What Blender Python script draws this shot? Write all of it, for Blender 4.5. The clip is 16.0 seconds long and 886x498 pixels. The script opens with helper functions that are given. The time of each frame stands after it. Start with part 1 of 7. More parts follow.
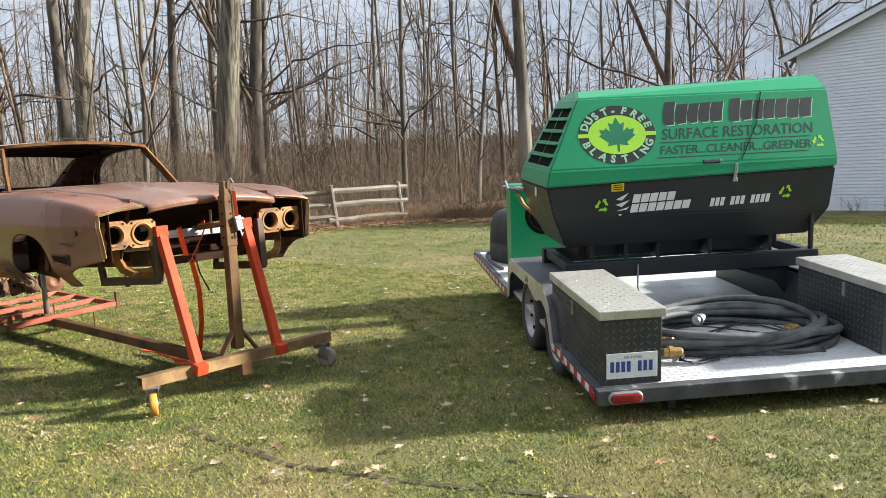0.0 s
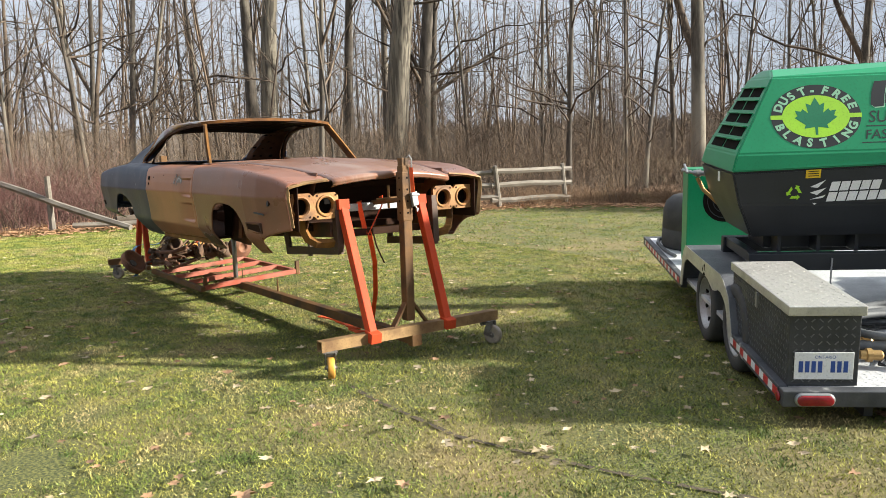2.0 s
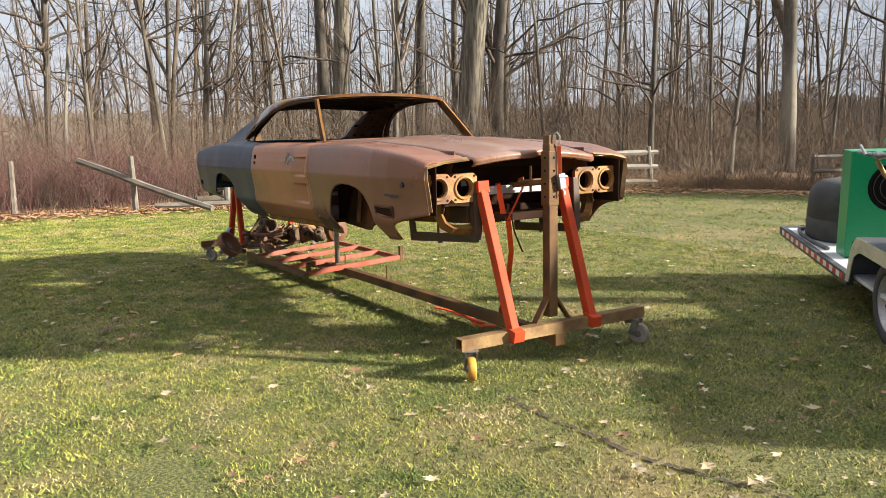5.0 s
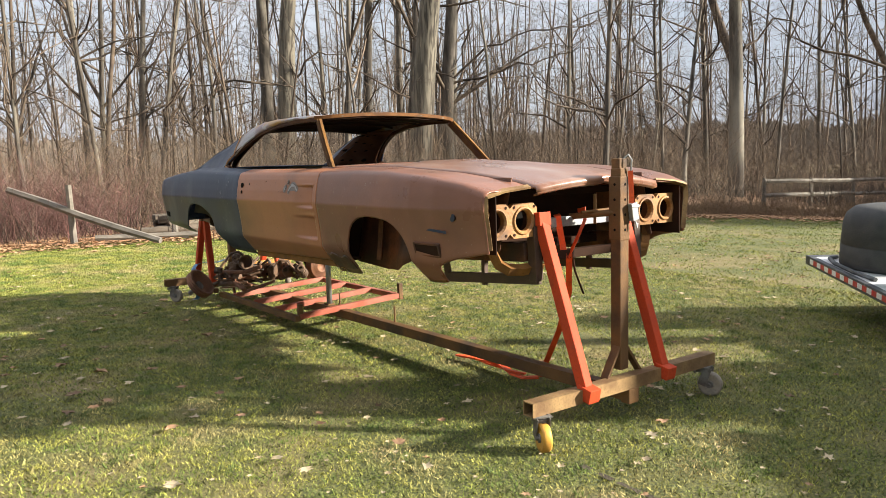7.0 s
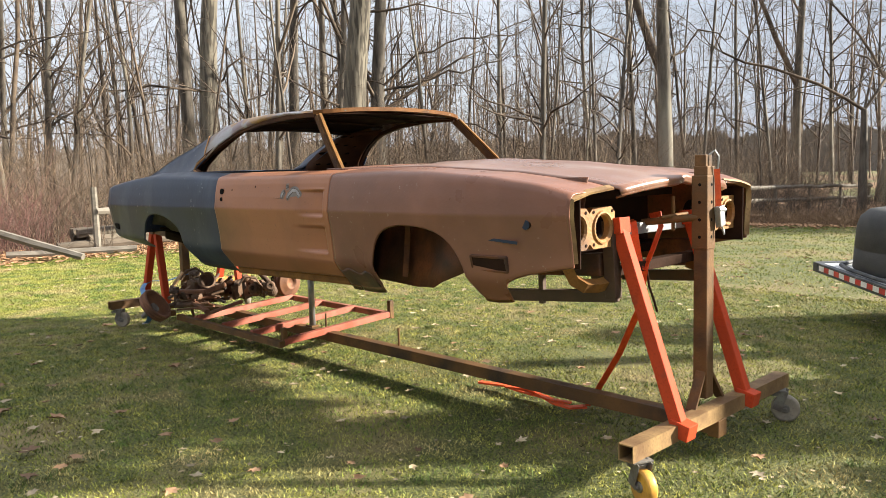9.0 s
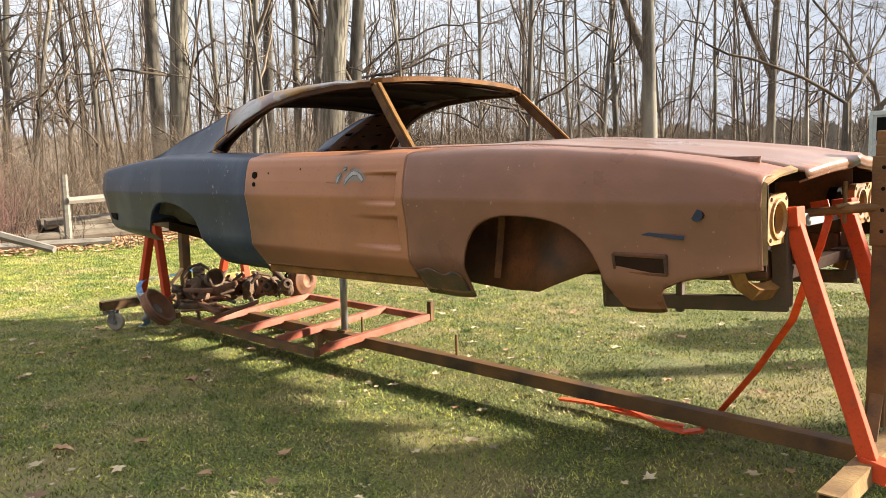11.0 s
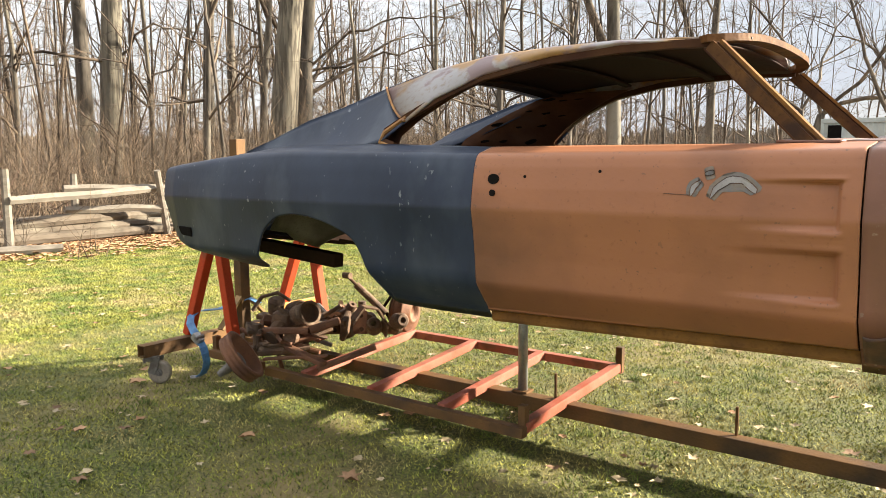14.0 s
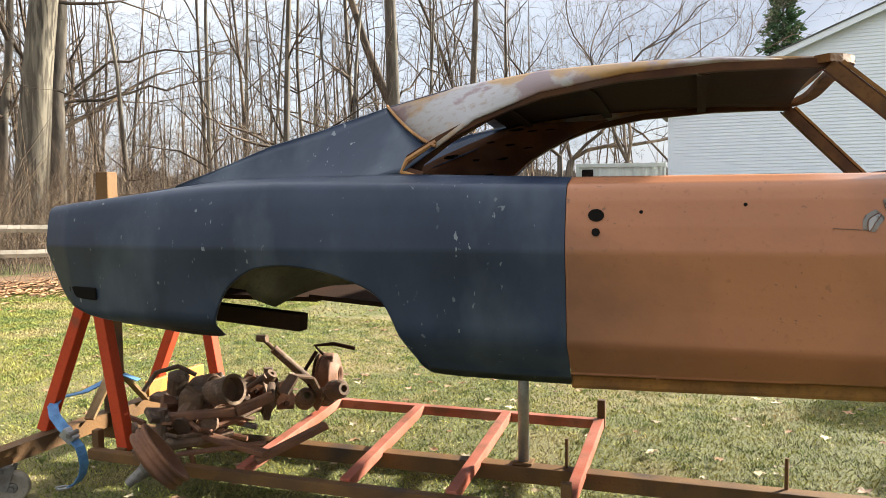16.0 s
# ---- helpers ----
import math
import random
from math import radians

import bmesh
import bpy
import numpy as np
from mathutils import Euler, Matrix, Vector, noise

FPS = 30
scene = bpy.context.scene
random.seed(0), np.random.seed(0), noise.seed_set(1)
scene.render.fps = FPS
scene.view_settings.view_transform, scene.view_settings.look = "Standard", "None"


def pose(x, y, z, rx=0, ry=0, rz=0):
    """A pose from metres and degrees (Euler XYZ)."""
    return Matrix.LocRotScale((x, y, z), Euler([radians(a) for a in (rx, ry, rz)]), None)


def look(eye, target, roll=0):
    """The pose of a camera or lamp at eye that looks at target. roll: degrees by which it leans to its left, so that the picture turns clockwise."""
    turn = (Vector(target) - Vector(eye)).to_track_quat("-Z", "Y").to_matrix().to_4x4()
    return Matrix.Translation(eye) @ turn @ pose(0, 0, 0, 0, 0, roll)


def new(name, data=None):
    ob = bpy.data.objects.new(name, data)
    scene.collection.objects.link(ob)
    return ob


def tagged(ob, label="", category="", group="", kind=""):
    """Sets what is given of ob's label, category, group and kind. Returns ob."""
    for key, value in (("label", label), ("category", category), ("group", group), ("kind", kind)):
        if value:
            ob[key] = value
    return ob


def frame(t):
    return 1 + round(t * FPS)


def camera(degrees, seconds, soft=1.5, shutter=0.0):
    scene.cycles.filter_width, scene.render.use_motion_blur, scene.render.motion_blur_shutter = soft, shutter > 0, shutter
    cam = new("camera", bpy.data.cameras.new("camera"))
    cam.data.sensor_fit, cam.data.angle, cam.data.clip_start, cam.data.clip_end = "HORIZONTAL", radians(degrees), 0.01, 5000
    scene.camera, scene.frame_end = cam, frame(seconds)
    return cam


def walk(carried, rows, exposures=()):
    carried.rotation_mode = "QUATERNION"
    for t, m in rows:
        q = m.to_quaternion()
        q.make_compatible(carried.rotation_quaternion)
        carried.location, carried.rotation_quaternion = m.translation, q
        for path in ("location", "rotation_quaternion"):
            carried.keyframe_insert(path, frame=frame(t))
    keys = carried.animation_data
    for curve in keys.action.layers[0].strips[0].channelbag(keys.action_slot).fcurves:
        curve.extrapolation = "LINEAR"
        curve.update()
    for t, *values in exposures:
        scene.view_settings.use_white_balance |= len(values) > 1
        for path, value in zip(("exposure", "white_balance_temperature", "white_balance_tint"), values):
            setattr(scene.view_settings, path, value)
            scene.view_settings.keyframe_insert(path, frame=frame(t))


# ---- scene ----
cam = camera(60.8, 16.0, soft=0.75)
METRES, EYE, TILT, LEAN, TURN = 7.576, 1.5, 0.0, 0.0, 44.4
PATH = [
    (0, (-0.006, 0.005, 1.521), (-1.326, 1.491, 1.304), -2.7),
    (0.5, (-0.039, -0.023, 1.539), (-1.434, 1.392, 1.311), -2.3),
    (1, (-0.055, -0.039, 1.519), (-1.535, 1.286, 1.291), -2.0),
    (1.5, (-0.074, -0.052, 1.52), (-1.623, 1.19, 1.279), -1.8),
    (2, (-0.082, -0.06, 1.511), (-1.68, 1.117, 1.261), -1.6),
    (2.5, (-0.091, -0.071, 1.507), (-1.721, 1.06, 1.248), -1.4),
    (3, (-0.118, -0.089, 1.51), (-1.768, 1.009, 1.243), -1.4),
    (3.5, (-0.219, -0.159, 1.512), (-1.884, 0.915, 1.236), -1.4),
    (4, (-0.363, -0.204, 1.49), (-2.04, 0.849, 1.206), -1.3),
    (4.2, (-0.451, -0.199, 1.475), (-2.131, 0.846, 1.187), -1.3),
    (6.3, (-1.58, -0.286, 1.522), (-3.228, 0.812, 1.242), -1.3),
    (6.5, (-1.671, -0.278, 1.529), (-3.303, 0.846, 1.263), -1.5),
    (7, (-1.917, -0.35, 1.485), (-3.504, 0.846, 1.261), -1.5),
    (7.5, (-2.174, -0.379, 1.487), (-3.717, 0.876, 1.276), -1.7),
    (8, (-2.459, -0.334, 1.448), (-3.959, 0.975, 1.253), -1.8),
    (8.5, (-2.689, -0.371, 1.449), (-4.156, 0.973, 1.245), -1.7),
    (9, (-2.917, -0.458, 1.442), (-4.361, 0.911, 1.24), -1.7),
    (9.2, (-2.996, -0.458, 1.454), (-4.431, 0.919, 1.238), -1.6),
    (11.3, (-4.116, -0.369, 1.369), (-5.487, 1.071, 1.151), -1.3),
    (11.5, (-4.261, -0.344, 1.352), (-5.633, 1.096, 1.141), -1.3),
    (12, (-4.574, -0.39, 1.349), (-5.951, 1.045, 1.129), -1.3),
    (12.5, (-4.986, -0.406, 1.382), (-6.358, 1.032, 1.156), -0.9),
    (13, (-5.414, -0.338, 1.358), (-6.761, 1.123, 1.127), -0.5),
    (13.5, (-5.798, -0.348, 1.365), (-7.088, 1.163, 1.133), -0.4),
    (14, (-6.169, -0.39, 1.418), (-7.367, 1.196, 1.191), -0.3),
    (14.5, (-6.481, -0.337, 1.42), (-7.565, 1.332, 1.222), -0.2),
    (15, (-6.817, -0.407, 1.405), (-7.735, 1.363, 1.246), -0.2),
    (15.5, (-7.105, -0.443, 1.416), (-7.883, 1.395, 1.282), -0.1),
    (16, (-7.469, -0.355, 1.397), (-8.104, 1.538, 1.277), -0.6),
]
walk(cam, [(t, look(eye, target, roll)) for t, eye, target, roll in PATH], ((0.0, 1.36, 6150, 8), (3.0, 1.34, 6350, 9), (5.0, 1.36, 6450, 10), (8.0, 1.52, 6450, 9), (10.5, 1.80, 6600, 9), (12.0, 1.97, 6800, 9), (14.0, 2.00, 6950, 9), (16.0, 1.96, 6550, 8)))

# ---- world, sun ----
SUN_FROM = Vector((1.76, 1.95, 1.062)).normalized()
world = bpy.data.worlds.new("sky")
scene.world = world
world.use_nodes = True
wt = world.node_tree
wt.nodes.clear()
w_out = wt.nodes.new("ShaderNodeOutputWorld")
w_bg = wt.nodes.new("ShaderNodeBackground")
w_sky = wt.nodes.new("ShaderNodeTexSky")
w_sky.sky_type, w_sky.sun_disc = "NISHITA", False
w_sky.sun_elevation, w_sky.sun_rotation = radians(22.0), radians(42.1)
w_sky.air_density, w_sky.dust_density, w_sky.ozone_density = 1.0, 2.0, 1.0
w_tc = wt.nodes.new("ShaderNodeTexCoord")
w_map = wt.nodes.new("ShaderNodeMapping")
w_map.inputs["Scale"].default_value = (1.5, 1.5, 4.5)
w_noise = wt.nodes.new("ShaderNodeTexNoise")
w_noise.inputs["Scale"].default_value, w_noise.inputs["Detail"].default_value = 1.6, 7.0
w_ramp = wt.nodes.new("ShaderNodeValToRGB")
w_ramp.color_ramp.elements[0].position, w_ramp.color_ramp.elements[1].position = 0.40, 0.60
w_ramp.color_ramp.elements[0].color = (0.78, 0.78, 0.78, 1)
w_mix = wt.nodes.new("ShaderNodeMix")
w_mix.data_type = "RGBA"
w_sep = wt.nodes.new("ShaderNodeSeparateXYZ")
w_zen = wt.nodes.new("ShaderNodeMapRange")
w_zen.inputs["From Min"].default_value, w_zen.inputs["From Max"].default_value = 0.20, 0.70
w_zen.inputs["To Min"].default_value, w_zen.inputs["To Max"].default_value = 0.0, 1.0
w_cloud = wt.nodes.new("ShaderNodeMix")
w_cloud.data_type = "RGBA"
w_low = wt.nodes.new("ShaderNodeMix")
w_low.data_type = "RGBA"
w_low.inputs["A"].default_value, w_low.inputs["B"].default_value = (4.7, 5.0, 5.5, 1), (2.55, 2.85, 3.5, 1)
w_side = wt.nodes.new("ShaderNodeMapRange")
w_side.inputs["From Min"].default_value, w_side.inputs["From Max"].default_value = -0.75, -0.05
wt.links.new(w_side.outputs["Result"], w_low.inputs["Factor"])
wt.links.new(w_low.outputs["Result"], w_cloud.inputs["A"])
w_cloud.inputs["B"].default_value = (7.3, 7.6, 8.2, 1)
wt.links.new(w_tc.outputs["Generated"], w_sep.inputs["Vector"])
wt.links.new(w_sep.outputs["X"], w_side.inputs["Value"])
wt.links.new(w_sep.outputs["Z"], w_zen.inputs["Value"])
wt.links.new(w_zen.outputs["Result"], w_cloud.inputs["Factor"])
wt.links.new(w_cloud.outputs["Result"], w_mix.inputs["B"])
wt.links.new(w_tc.outputs["Generated"], w_map.inputs["Vector"])
wt.links.new(w_map.outputs["Vector"], w_noise.inputs["Vector"])
wt.links.new(w_noise.outputs["Fac"], w_ramp.inputs["Fac"])
wt.links.new(w_ramp.outputs["Color"], w_mix.inputs["Factor"])
wt.links.new(w_sky.outputs["Color"], w_mix.inputs["A"])
wt.links.new(w_mix.outputs["Result"], w_bg.inputs["Color"])
wt.links.new(w_bg.outputs["Background"], w_out.inputs["Surface"])
w_bg.inputs["Strength"].default_value = 0.061
sun = new("sun", bpy.data.lights.new("sun", "SUN"))
sun.data.energy, sun.data.angle, sun.data.color = 5.5, radians(2.4), (1.0, 0.93, 0.80)
sun.matrix_world = look(SUN_FROM * 60, (0, 0, 0))

# ---- materials ----
MATS = {}


def material(name, c1, c2=None, scale=6.0, rough=0.7, metal=0.0, bump=0.15, fine=90.0, spots=None, spot_scale=2.0, spot_at=(0.55, 0.7), streak=(1, 1, 1), island=0.0, var=0.0, contrast=(0.35, 0.65), speck=0.52, chips=None):
    """Two scales of variation between c1 and c2, an optional third colour in patches, fine relief."""
    if name in MATS:
        return MATS[name]
    m = bpy.data.materials.new(name)
    MATS[name] = m
    m.use_nodes = True
    t = m.node_tree
    b = t.nodes["Principled BSDF"]
    b.inputs["Roughness"].default_value, b.inputs["Metallic"].default_value = rough, metal
    geo = t.nodes.new("ShaderNodeNewGeometry")
    mp = t.nodes.new("ShaderNodeMapping")
    mp.inputs["Scale"].default_value = streak
    t.links.new(geo.outputs["Position"], mp.inputs["Vector"])

    def noise_node(s, detail=5.0):
        n = t.nodes.new("ShaderNodeTexNoise")
        n.inputs["Scale"].default_value, n.inputs["Detail"].default_value = s, detail
        t.links.new(mp.outputs["Vector"], n.inputs["Vector"])
        return n

    def mixed(fac, a, bb):
        x = t.nodes.new("ShaderNodeMix")
        x.data_type = "RGBA"
        t.links.new(fac, x.inputs["Factor"])
        for sock, v in (("A", a), ("B", bb)):
            if isinstance(v, tuple):
                x.inputs[sock].default_value = (*v, 1)
            else:
                t.links.new(v, x.inputs[sock])
        return x.outputs["Result"]

    def ramped(out, lo, hi):
        r = t.nodes.new("ShaderNodeMapRange")
        r.inputs["From Min"].default_value, r.inputs["From Max"].default_value = lo, hi
        t.links.new(out, r.inputs["Value"])
        return r.outputs["Result"]

    n1, n2 = noise_node(scale), noise_node(fine, 3.0)
    c2 = c2 or tuple(v * 0.75 for v in c1)
    col = mixed(ramped(n1.outputs["Fac"], *contrast), c1, c2)
    dark = tuple(v * 0.62 for v in c2)
    col = mixed(ramped(n2.outputs["Fac"], speck, 0.95), col, dark)
    if spots:
        n3 = noise_node(spot_scale, 6.0)
        col = mixed(ramped(n3.outputs["Fac"], *spot_at), col, spots)
    if chips:
        n4, n5 = noise_node(46.0, 2.0), noise_node(3.1, 3.0)
        mul = t.nodes.new("ShaderNodeMath")
        mul.operation = "MULTIPLY"
        t.links.new(ramped(n4.outputs["Fac"], 0.69, 0.72), mul.inputs[0])
        t.links.new(ramped(n5.outputs["Fac"], 0.47, 0.60), mul.inputs[1])
        col = mixed(mul.outputs[0], col, chips)
    if island or var:
        src = geo.outputs["Random Per Island"] if island else t.nodes.new("ShaderNodeObjectInfo").outputs["Random"]
        h = t.nodes.new("ShaderNodeHueSaturation")
        h.inputs["Hue"].default_value = 0.5
        t.links.new(src, (r := t.nodes.new("ShaderNodeMapRange")).inputs["Value"])
        r.inputs["To Min"].default_value, r.inputs["To Max"].default_value = 1 - (island or var), 1 + (island or var)
        t.links.new(r.outputs["Result"], h.inputs["Value"])
        t.links.new(col, h.inputs["Color"])
        col = h.outputs["Color"]
    t.links.new(col, b.inputs["Base Color"])
    rr = t.nodes.new("ShaderNodeMapRange")
    rr.inputs["To Min"].default_value, rr.inputs["To Max"].default_value = max(rough - 0.12, 0.05), min(rough + 0.12, 1)
    t.links.new(n1.outputs["Fac"], rr.inputs["Value"])
    t.links.new(rr.outputs["Result"], b.inputs["Roughness"])
    if bump:
        bp = t.nodes.new("ShaderNodeBump")
        bp.inputs["Strength"].default_value, bp.inputs["Distance"].default_value = bump, 0.01
        t.links.new(n2.outputs["Fac"], bp.inputs["Height"])
        t.links.new(bp.outputs["Normal"], b.inputs["Normal"])
    return m


M_PRIMER = material("brown_primer", (0.198, 0.086, 0.054), (0.255, 0.116, 0.076), 3.2, 0.30, 0, 0.07, 60, (0.135, 0.070, 0.049), 1.1, (0.50, 0.74), speck=0.66, chips=(0.30, 0.22, 0.17))
M_HOOD = material("worn_hood_primer", (0.185, 0.083, 0.050), (0.245, 0.118, 0.070), 2.2, 0.29, 0, 0.06, 60, (0.33, 0.235, 0.19), 2.6, (0.56, 0.78), streak=(0.5, 1.6, 1), speck=0.66)
M_DOOR = material("orange_brown_primer", (0.368, 0.154, 0.077), (0.305, 0.128, 0.068), 1.3, 0.36, 0, 0.05, 60, (0.15, 0.072, 0.045), 1.4, (0.46, 0.72), speck=0.62, chips=(0.20, 0.10, 0.06))
M_BLUE = material("blue_grey_primer", (0.012, 0.021, 0.043), (0.024, 0.036, 0.066), 4.0, 0.42, 0, 0.06, 50, (0.075, 0.095, 0.125), 3.2, (0.52, 0.80), streak=(1, 1, 0.5), speck=0.62, chips=(0.17, 0.19, 0.21))
for paint, gloss in ((M_PRIMER, 0.60), (M_DOOR, 0.55)):
    paint.node_tree.nodes["Principled BSDF"].inputs["Specular IOR Level"].default_value = gloss
M_ROOF = material("patchy_roof_metal", (0.34, 0.325, 0.335), (0.36, 0.215, 0.095), 3.4, 0.42, 0.1, 0.08, 40, (0.235, 0.17, 0.175), 6.5, (0.52, 0.57), streak=(1, 1.6, 1), contrast=(0.47, 0.55))
M_RUST = material("rusty_sheet_metal", (0.195, 0.066, 0.020), (0.055, 0.024, 0.013), 7.0, 0.75, 0.1, 0.3, 70, (0.05, 0.03, 0.022), 3.0, (0.5, 0.7))
M_OCHRE = material("ochre_rusty_panel", (0.40, 0.20, 0.060), (0.25, 0.115, 0.038), 7.0, 0.6, 0.1, 0.25, 70, (0.12, 0.06, 0.03), 5.0, (0.55, 0.72))
M_APRON = material("red_rust_apron", (0.215, 0.068, 0.022), (0.070, 0.027, 0.013), 6.0, 0.7, 0.05, 0.3, 70, (0.06, 0.032, 0.022), 2.6, (0.5, 0.7))
# Brown rust taken near black: the shade inside the shell is in this colour.
M_INNER = material("shade_darkened_rust", (0.022, 0.013, 0.010), (0.042, 0.021, 0.013), 4.0, 0.8, 0, 0.2, 60)
M_BLACKHOLE = material("black_opening", (0.008, 0.007, 0.006), (0.012, 0.010, 0.009), 5.0, 0.9)
M_TUB = material("pale_wheelhouse", (0.20, 0.185, 0.158), (0.085, 0.077, 0.064), 4.0, 0.8, 0, 0.2)
M_ORANGE = material("orange_painted_steel", (0.52, 0.062, 0.018), (0.43, 0.055, 0.020), 6.0, 0.68, 0, 0.1, 80, (0.25, 0.06, 0.03), 8.0, (0.62, 0.75))
M_PILLAR = material("brown_pillar_paint", (0.050, 0.022, 0.014), (0.085, 0.040, 0.020), 6.0, 0.5, 0.05, 0.15, 70, (0.07, 0.042, 0.03), 4.0, (0.55, 0.72))
M_HALO = material("grey_sanded_halo", (0.155, 0.150, 0.150), (0.215, 0.165, 0.125), 22.0, 0.5, 0, 0.05)
M_HEADER = material("rusty_header_paint", (0.245, 0.120, 0.036), (0.15, 0.074, 0.029), 8.0, 0.55, 0.05, 0.15, 70, (0.10, 0.055, 0.03), 5.0, (0.55, 0.7))
M_LIP = material("rust_brown_header_flange", (0.140, 0.062, 0.021), (0.085, 0.040, 0.018), 9.0, 0.6, 0.05, 0.2, 70, (0.06, 0.034, 0.02), 6.0, (0.55, 0.7))
M_POST = material("brown_ochre_pillar", (0.130, 0.064, 0.025), (0.070, 0.036, 0.020), 9.0, 0.5, 0.05, 0.15, 70, (0.05, 0.03, 0.022), 6.0, (0.55, 0.7))
M_PALE = material("pale_bare_patch", (0.33, 0.31, 0.30), (0.27, 0.25, 0.245), 20.0, 0.45, 0, 0.05)
M_RED = material("faded_red_steel", (0.33, 0.082, 0.048), (0.40, 0.155, 0.11), 4.0, 0.6, 0, 0.15, 70, (0.16, 0.07, 0.04), 6.0, (0.55, 0.72))
M_STEEL = material("rusty_brown_steel", (0.120, 0.068, 0.034), (0.185, 0.098, 0.040), 5.0, 0.65, 0.25, 0.25, 80, (0.06, 0.042, 0.032), 4.0, (0.5, 0.68))
M_TAN = material("tan_worn_steel", (0.34, 0.22, 0.10), (0.17, 0.10, 0.05), 6.0, 0.6, 0.2, 0.2, 80)
M_GALV = material("galvanised_steel", (0.42, 0.42, 0.42), (0.30, 0.30, 0.30), 9.0, 0.45, 0.7, 0.1, 80)
M_CASTER = material("cast_grey_steel", (0.20, 0.19, 0.17), (0.12, 0.10, 0.085), 14.0, 0.6, 0.4, 0.2, 90)
M_YELLOW = material("yellow_caster_wheel", (0.62, 0.33, 0.04), (0.45, 0.22, 0.04), 12.0, 0.5, 0, 0.1)
M_GREYWHEEL = material("grey_caster_wheel", (0.29, 0.245, 0.185), (0.18, 0.15, 0.115), 12.0, 0.6, 0, 0.15)
M_STRAP = material("orange_strap", (0.80, 0.10, 0.015), (0.62, 0.07, 0.012), 20.0, 0.6, 0, 0.2)
M_BSTRAP = material("blue_strap", (0.10, 0.26, 0.50), (0.06, 0.15, 0.30), 20.0, 0.6, 0, 0.2)
M_JUNK = material("rusty_cast_iron", (0.155, 0.085, 0.045), (0.085, 0.052, 0.034), 9.0, 0.75, 0.15, 0.4, 90, (0.25, 0.17, 0.11), 14.0, (0.56, 0.70))
M_DRUM = material("rust_brown_drum", (0.22, 0.095, 0.045), (0.13, 0.06, 0.035), 7.0, 0.7, 0.2, 0.3, 90)

M_BLUE.node_tree.nodes["Principled BSDF"].inputs["Specular IOR Level"].default_value = 0.34
for soft_sheen in (M_DOOR, M_PRIMER):
    soft_sheen.node_tree.nodes["Principled BSDF"].inputs["Specular IOR Level"].default_value = 0.30
for dull in (M_ORANGE, M_RED, M_STEEL, M_TAN):
    dull.node_tree.nodes["Principled BSDF"].inputs["Specular IOR Level"].default_value = 0.2
M_HOOD.node_tree.nodes["Principled BSDF"].inputs["Coat Weight"].default_value = 0.35
M_HOOD.node_tree.nodes["Principled BSDF"].inputs["Coat Roughness"].default_value = 0.22
for some in (M_LIP, M_HEADER, M_POST, M_PILLAR):
    some.node_tree.nodes["Principled BSDF"].inputs["Specular IOR Level"].default_value = 0.06
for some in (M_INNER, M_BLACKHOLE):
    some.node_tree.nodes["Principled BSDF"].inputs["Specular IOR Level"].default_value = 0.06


# ---- mesh tools ----
def part(name, bm, mat, parent=None, label="", smooth=False):
    """Links a bmesh as one mesh object, under parent where one is given."""
    me = bpy.data.meshes.new(name)
    bmesh.ops.recalc_face_normals(bm, faces=bm.faces)
    if smooth:
        for f in bm.faces:
            f.smooth = True
    bm.to_mesh(me)
    bm.free()
    me.materials.append(mat)
    ob = new(name, me)
    if parent is not None:
        ob.parent = parent
        ob.matrix_parent_inverse = parent_world(parent).inverted()
    if label:
        ob["label"] = label
    return ob


def parent_world(ob):
    """The world pose of a thing or part that has not moved since it was built."""
    return ob.matrix_basis.copy() if ob.parent is None else parent_world(ob.parent) @ ob.matrix_parent_inverse @ ob.matrix_basis


def thing(name, at, label, category, group="", rz=0):
    e = new(name)
    e.empty_display_size = 0.1
    e.matrix_basis = pose(*at, 0, 0, rz)
    return tagged(e, label, category, group)


def box(bm, size, m=None, bevel=0.0):
    """A box of that size centred on the pose m."""
    made = bmesh.ops.create_cube(bm, size=1.0, matrix=(m or Matrix()) @ Matrix.Diagonal((*size, 1)))
    if bevel:
        edges = list({e for v in made["verts"] for e in v.link_edges})
        bmesh.ops.bevel(bm, geom=edges, offset=bevel, segments=2, affect="EDGES", profile=0.6)
    return bm


def span(p, q, up=(0, 0, 1)):
    """A pose at the middle of p and q with its z along the way from p to q."""
    p, q = Vector(p), Vector(q)
    d = (q - p).normalized()
    side = Vector(up).cross(d)
    if side.length < 1e-4:
        side = Vector((1, 0, 0)).cross(d)
        if side.length < 1e-4:
            side = Vector((0, 1, 0))
    side.normalize()
    top = d.cross(side)
    m = Matrix((side, top, d)).transposed().to_4x4()
    return Matrix.Translation((p + q) / 2) @ m


def beam(bm, p, q, w, h=None, bevel=0.004):
    """A bar of w (sideways) by h from p to q."""
    return box(bm, (w, h or w, (Vector(q) - Vector(p)).length), span(p, q), bevel)


def rod(bm, p, q, r, r2=None, n=12):
    bmesh.ops.create_cone(bm, cap_ends=True, segments=n, radius1=r, radius2=r if r2 is None else r2, depth=(Vector(q) - Vector(p)).length, matrix=span(p, q))
    return bm


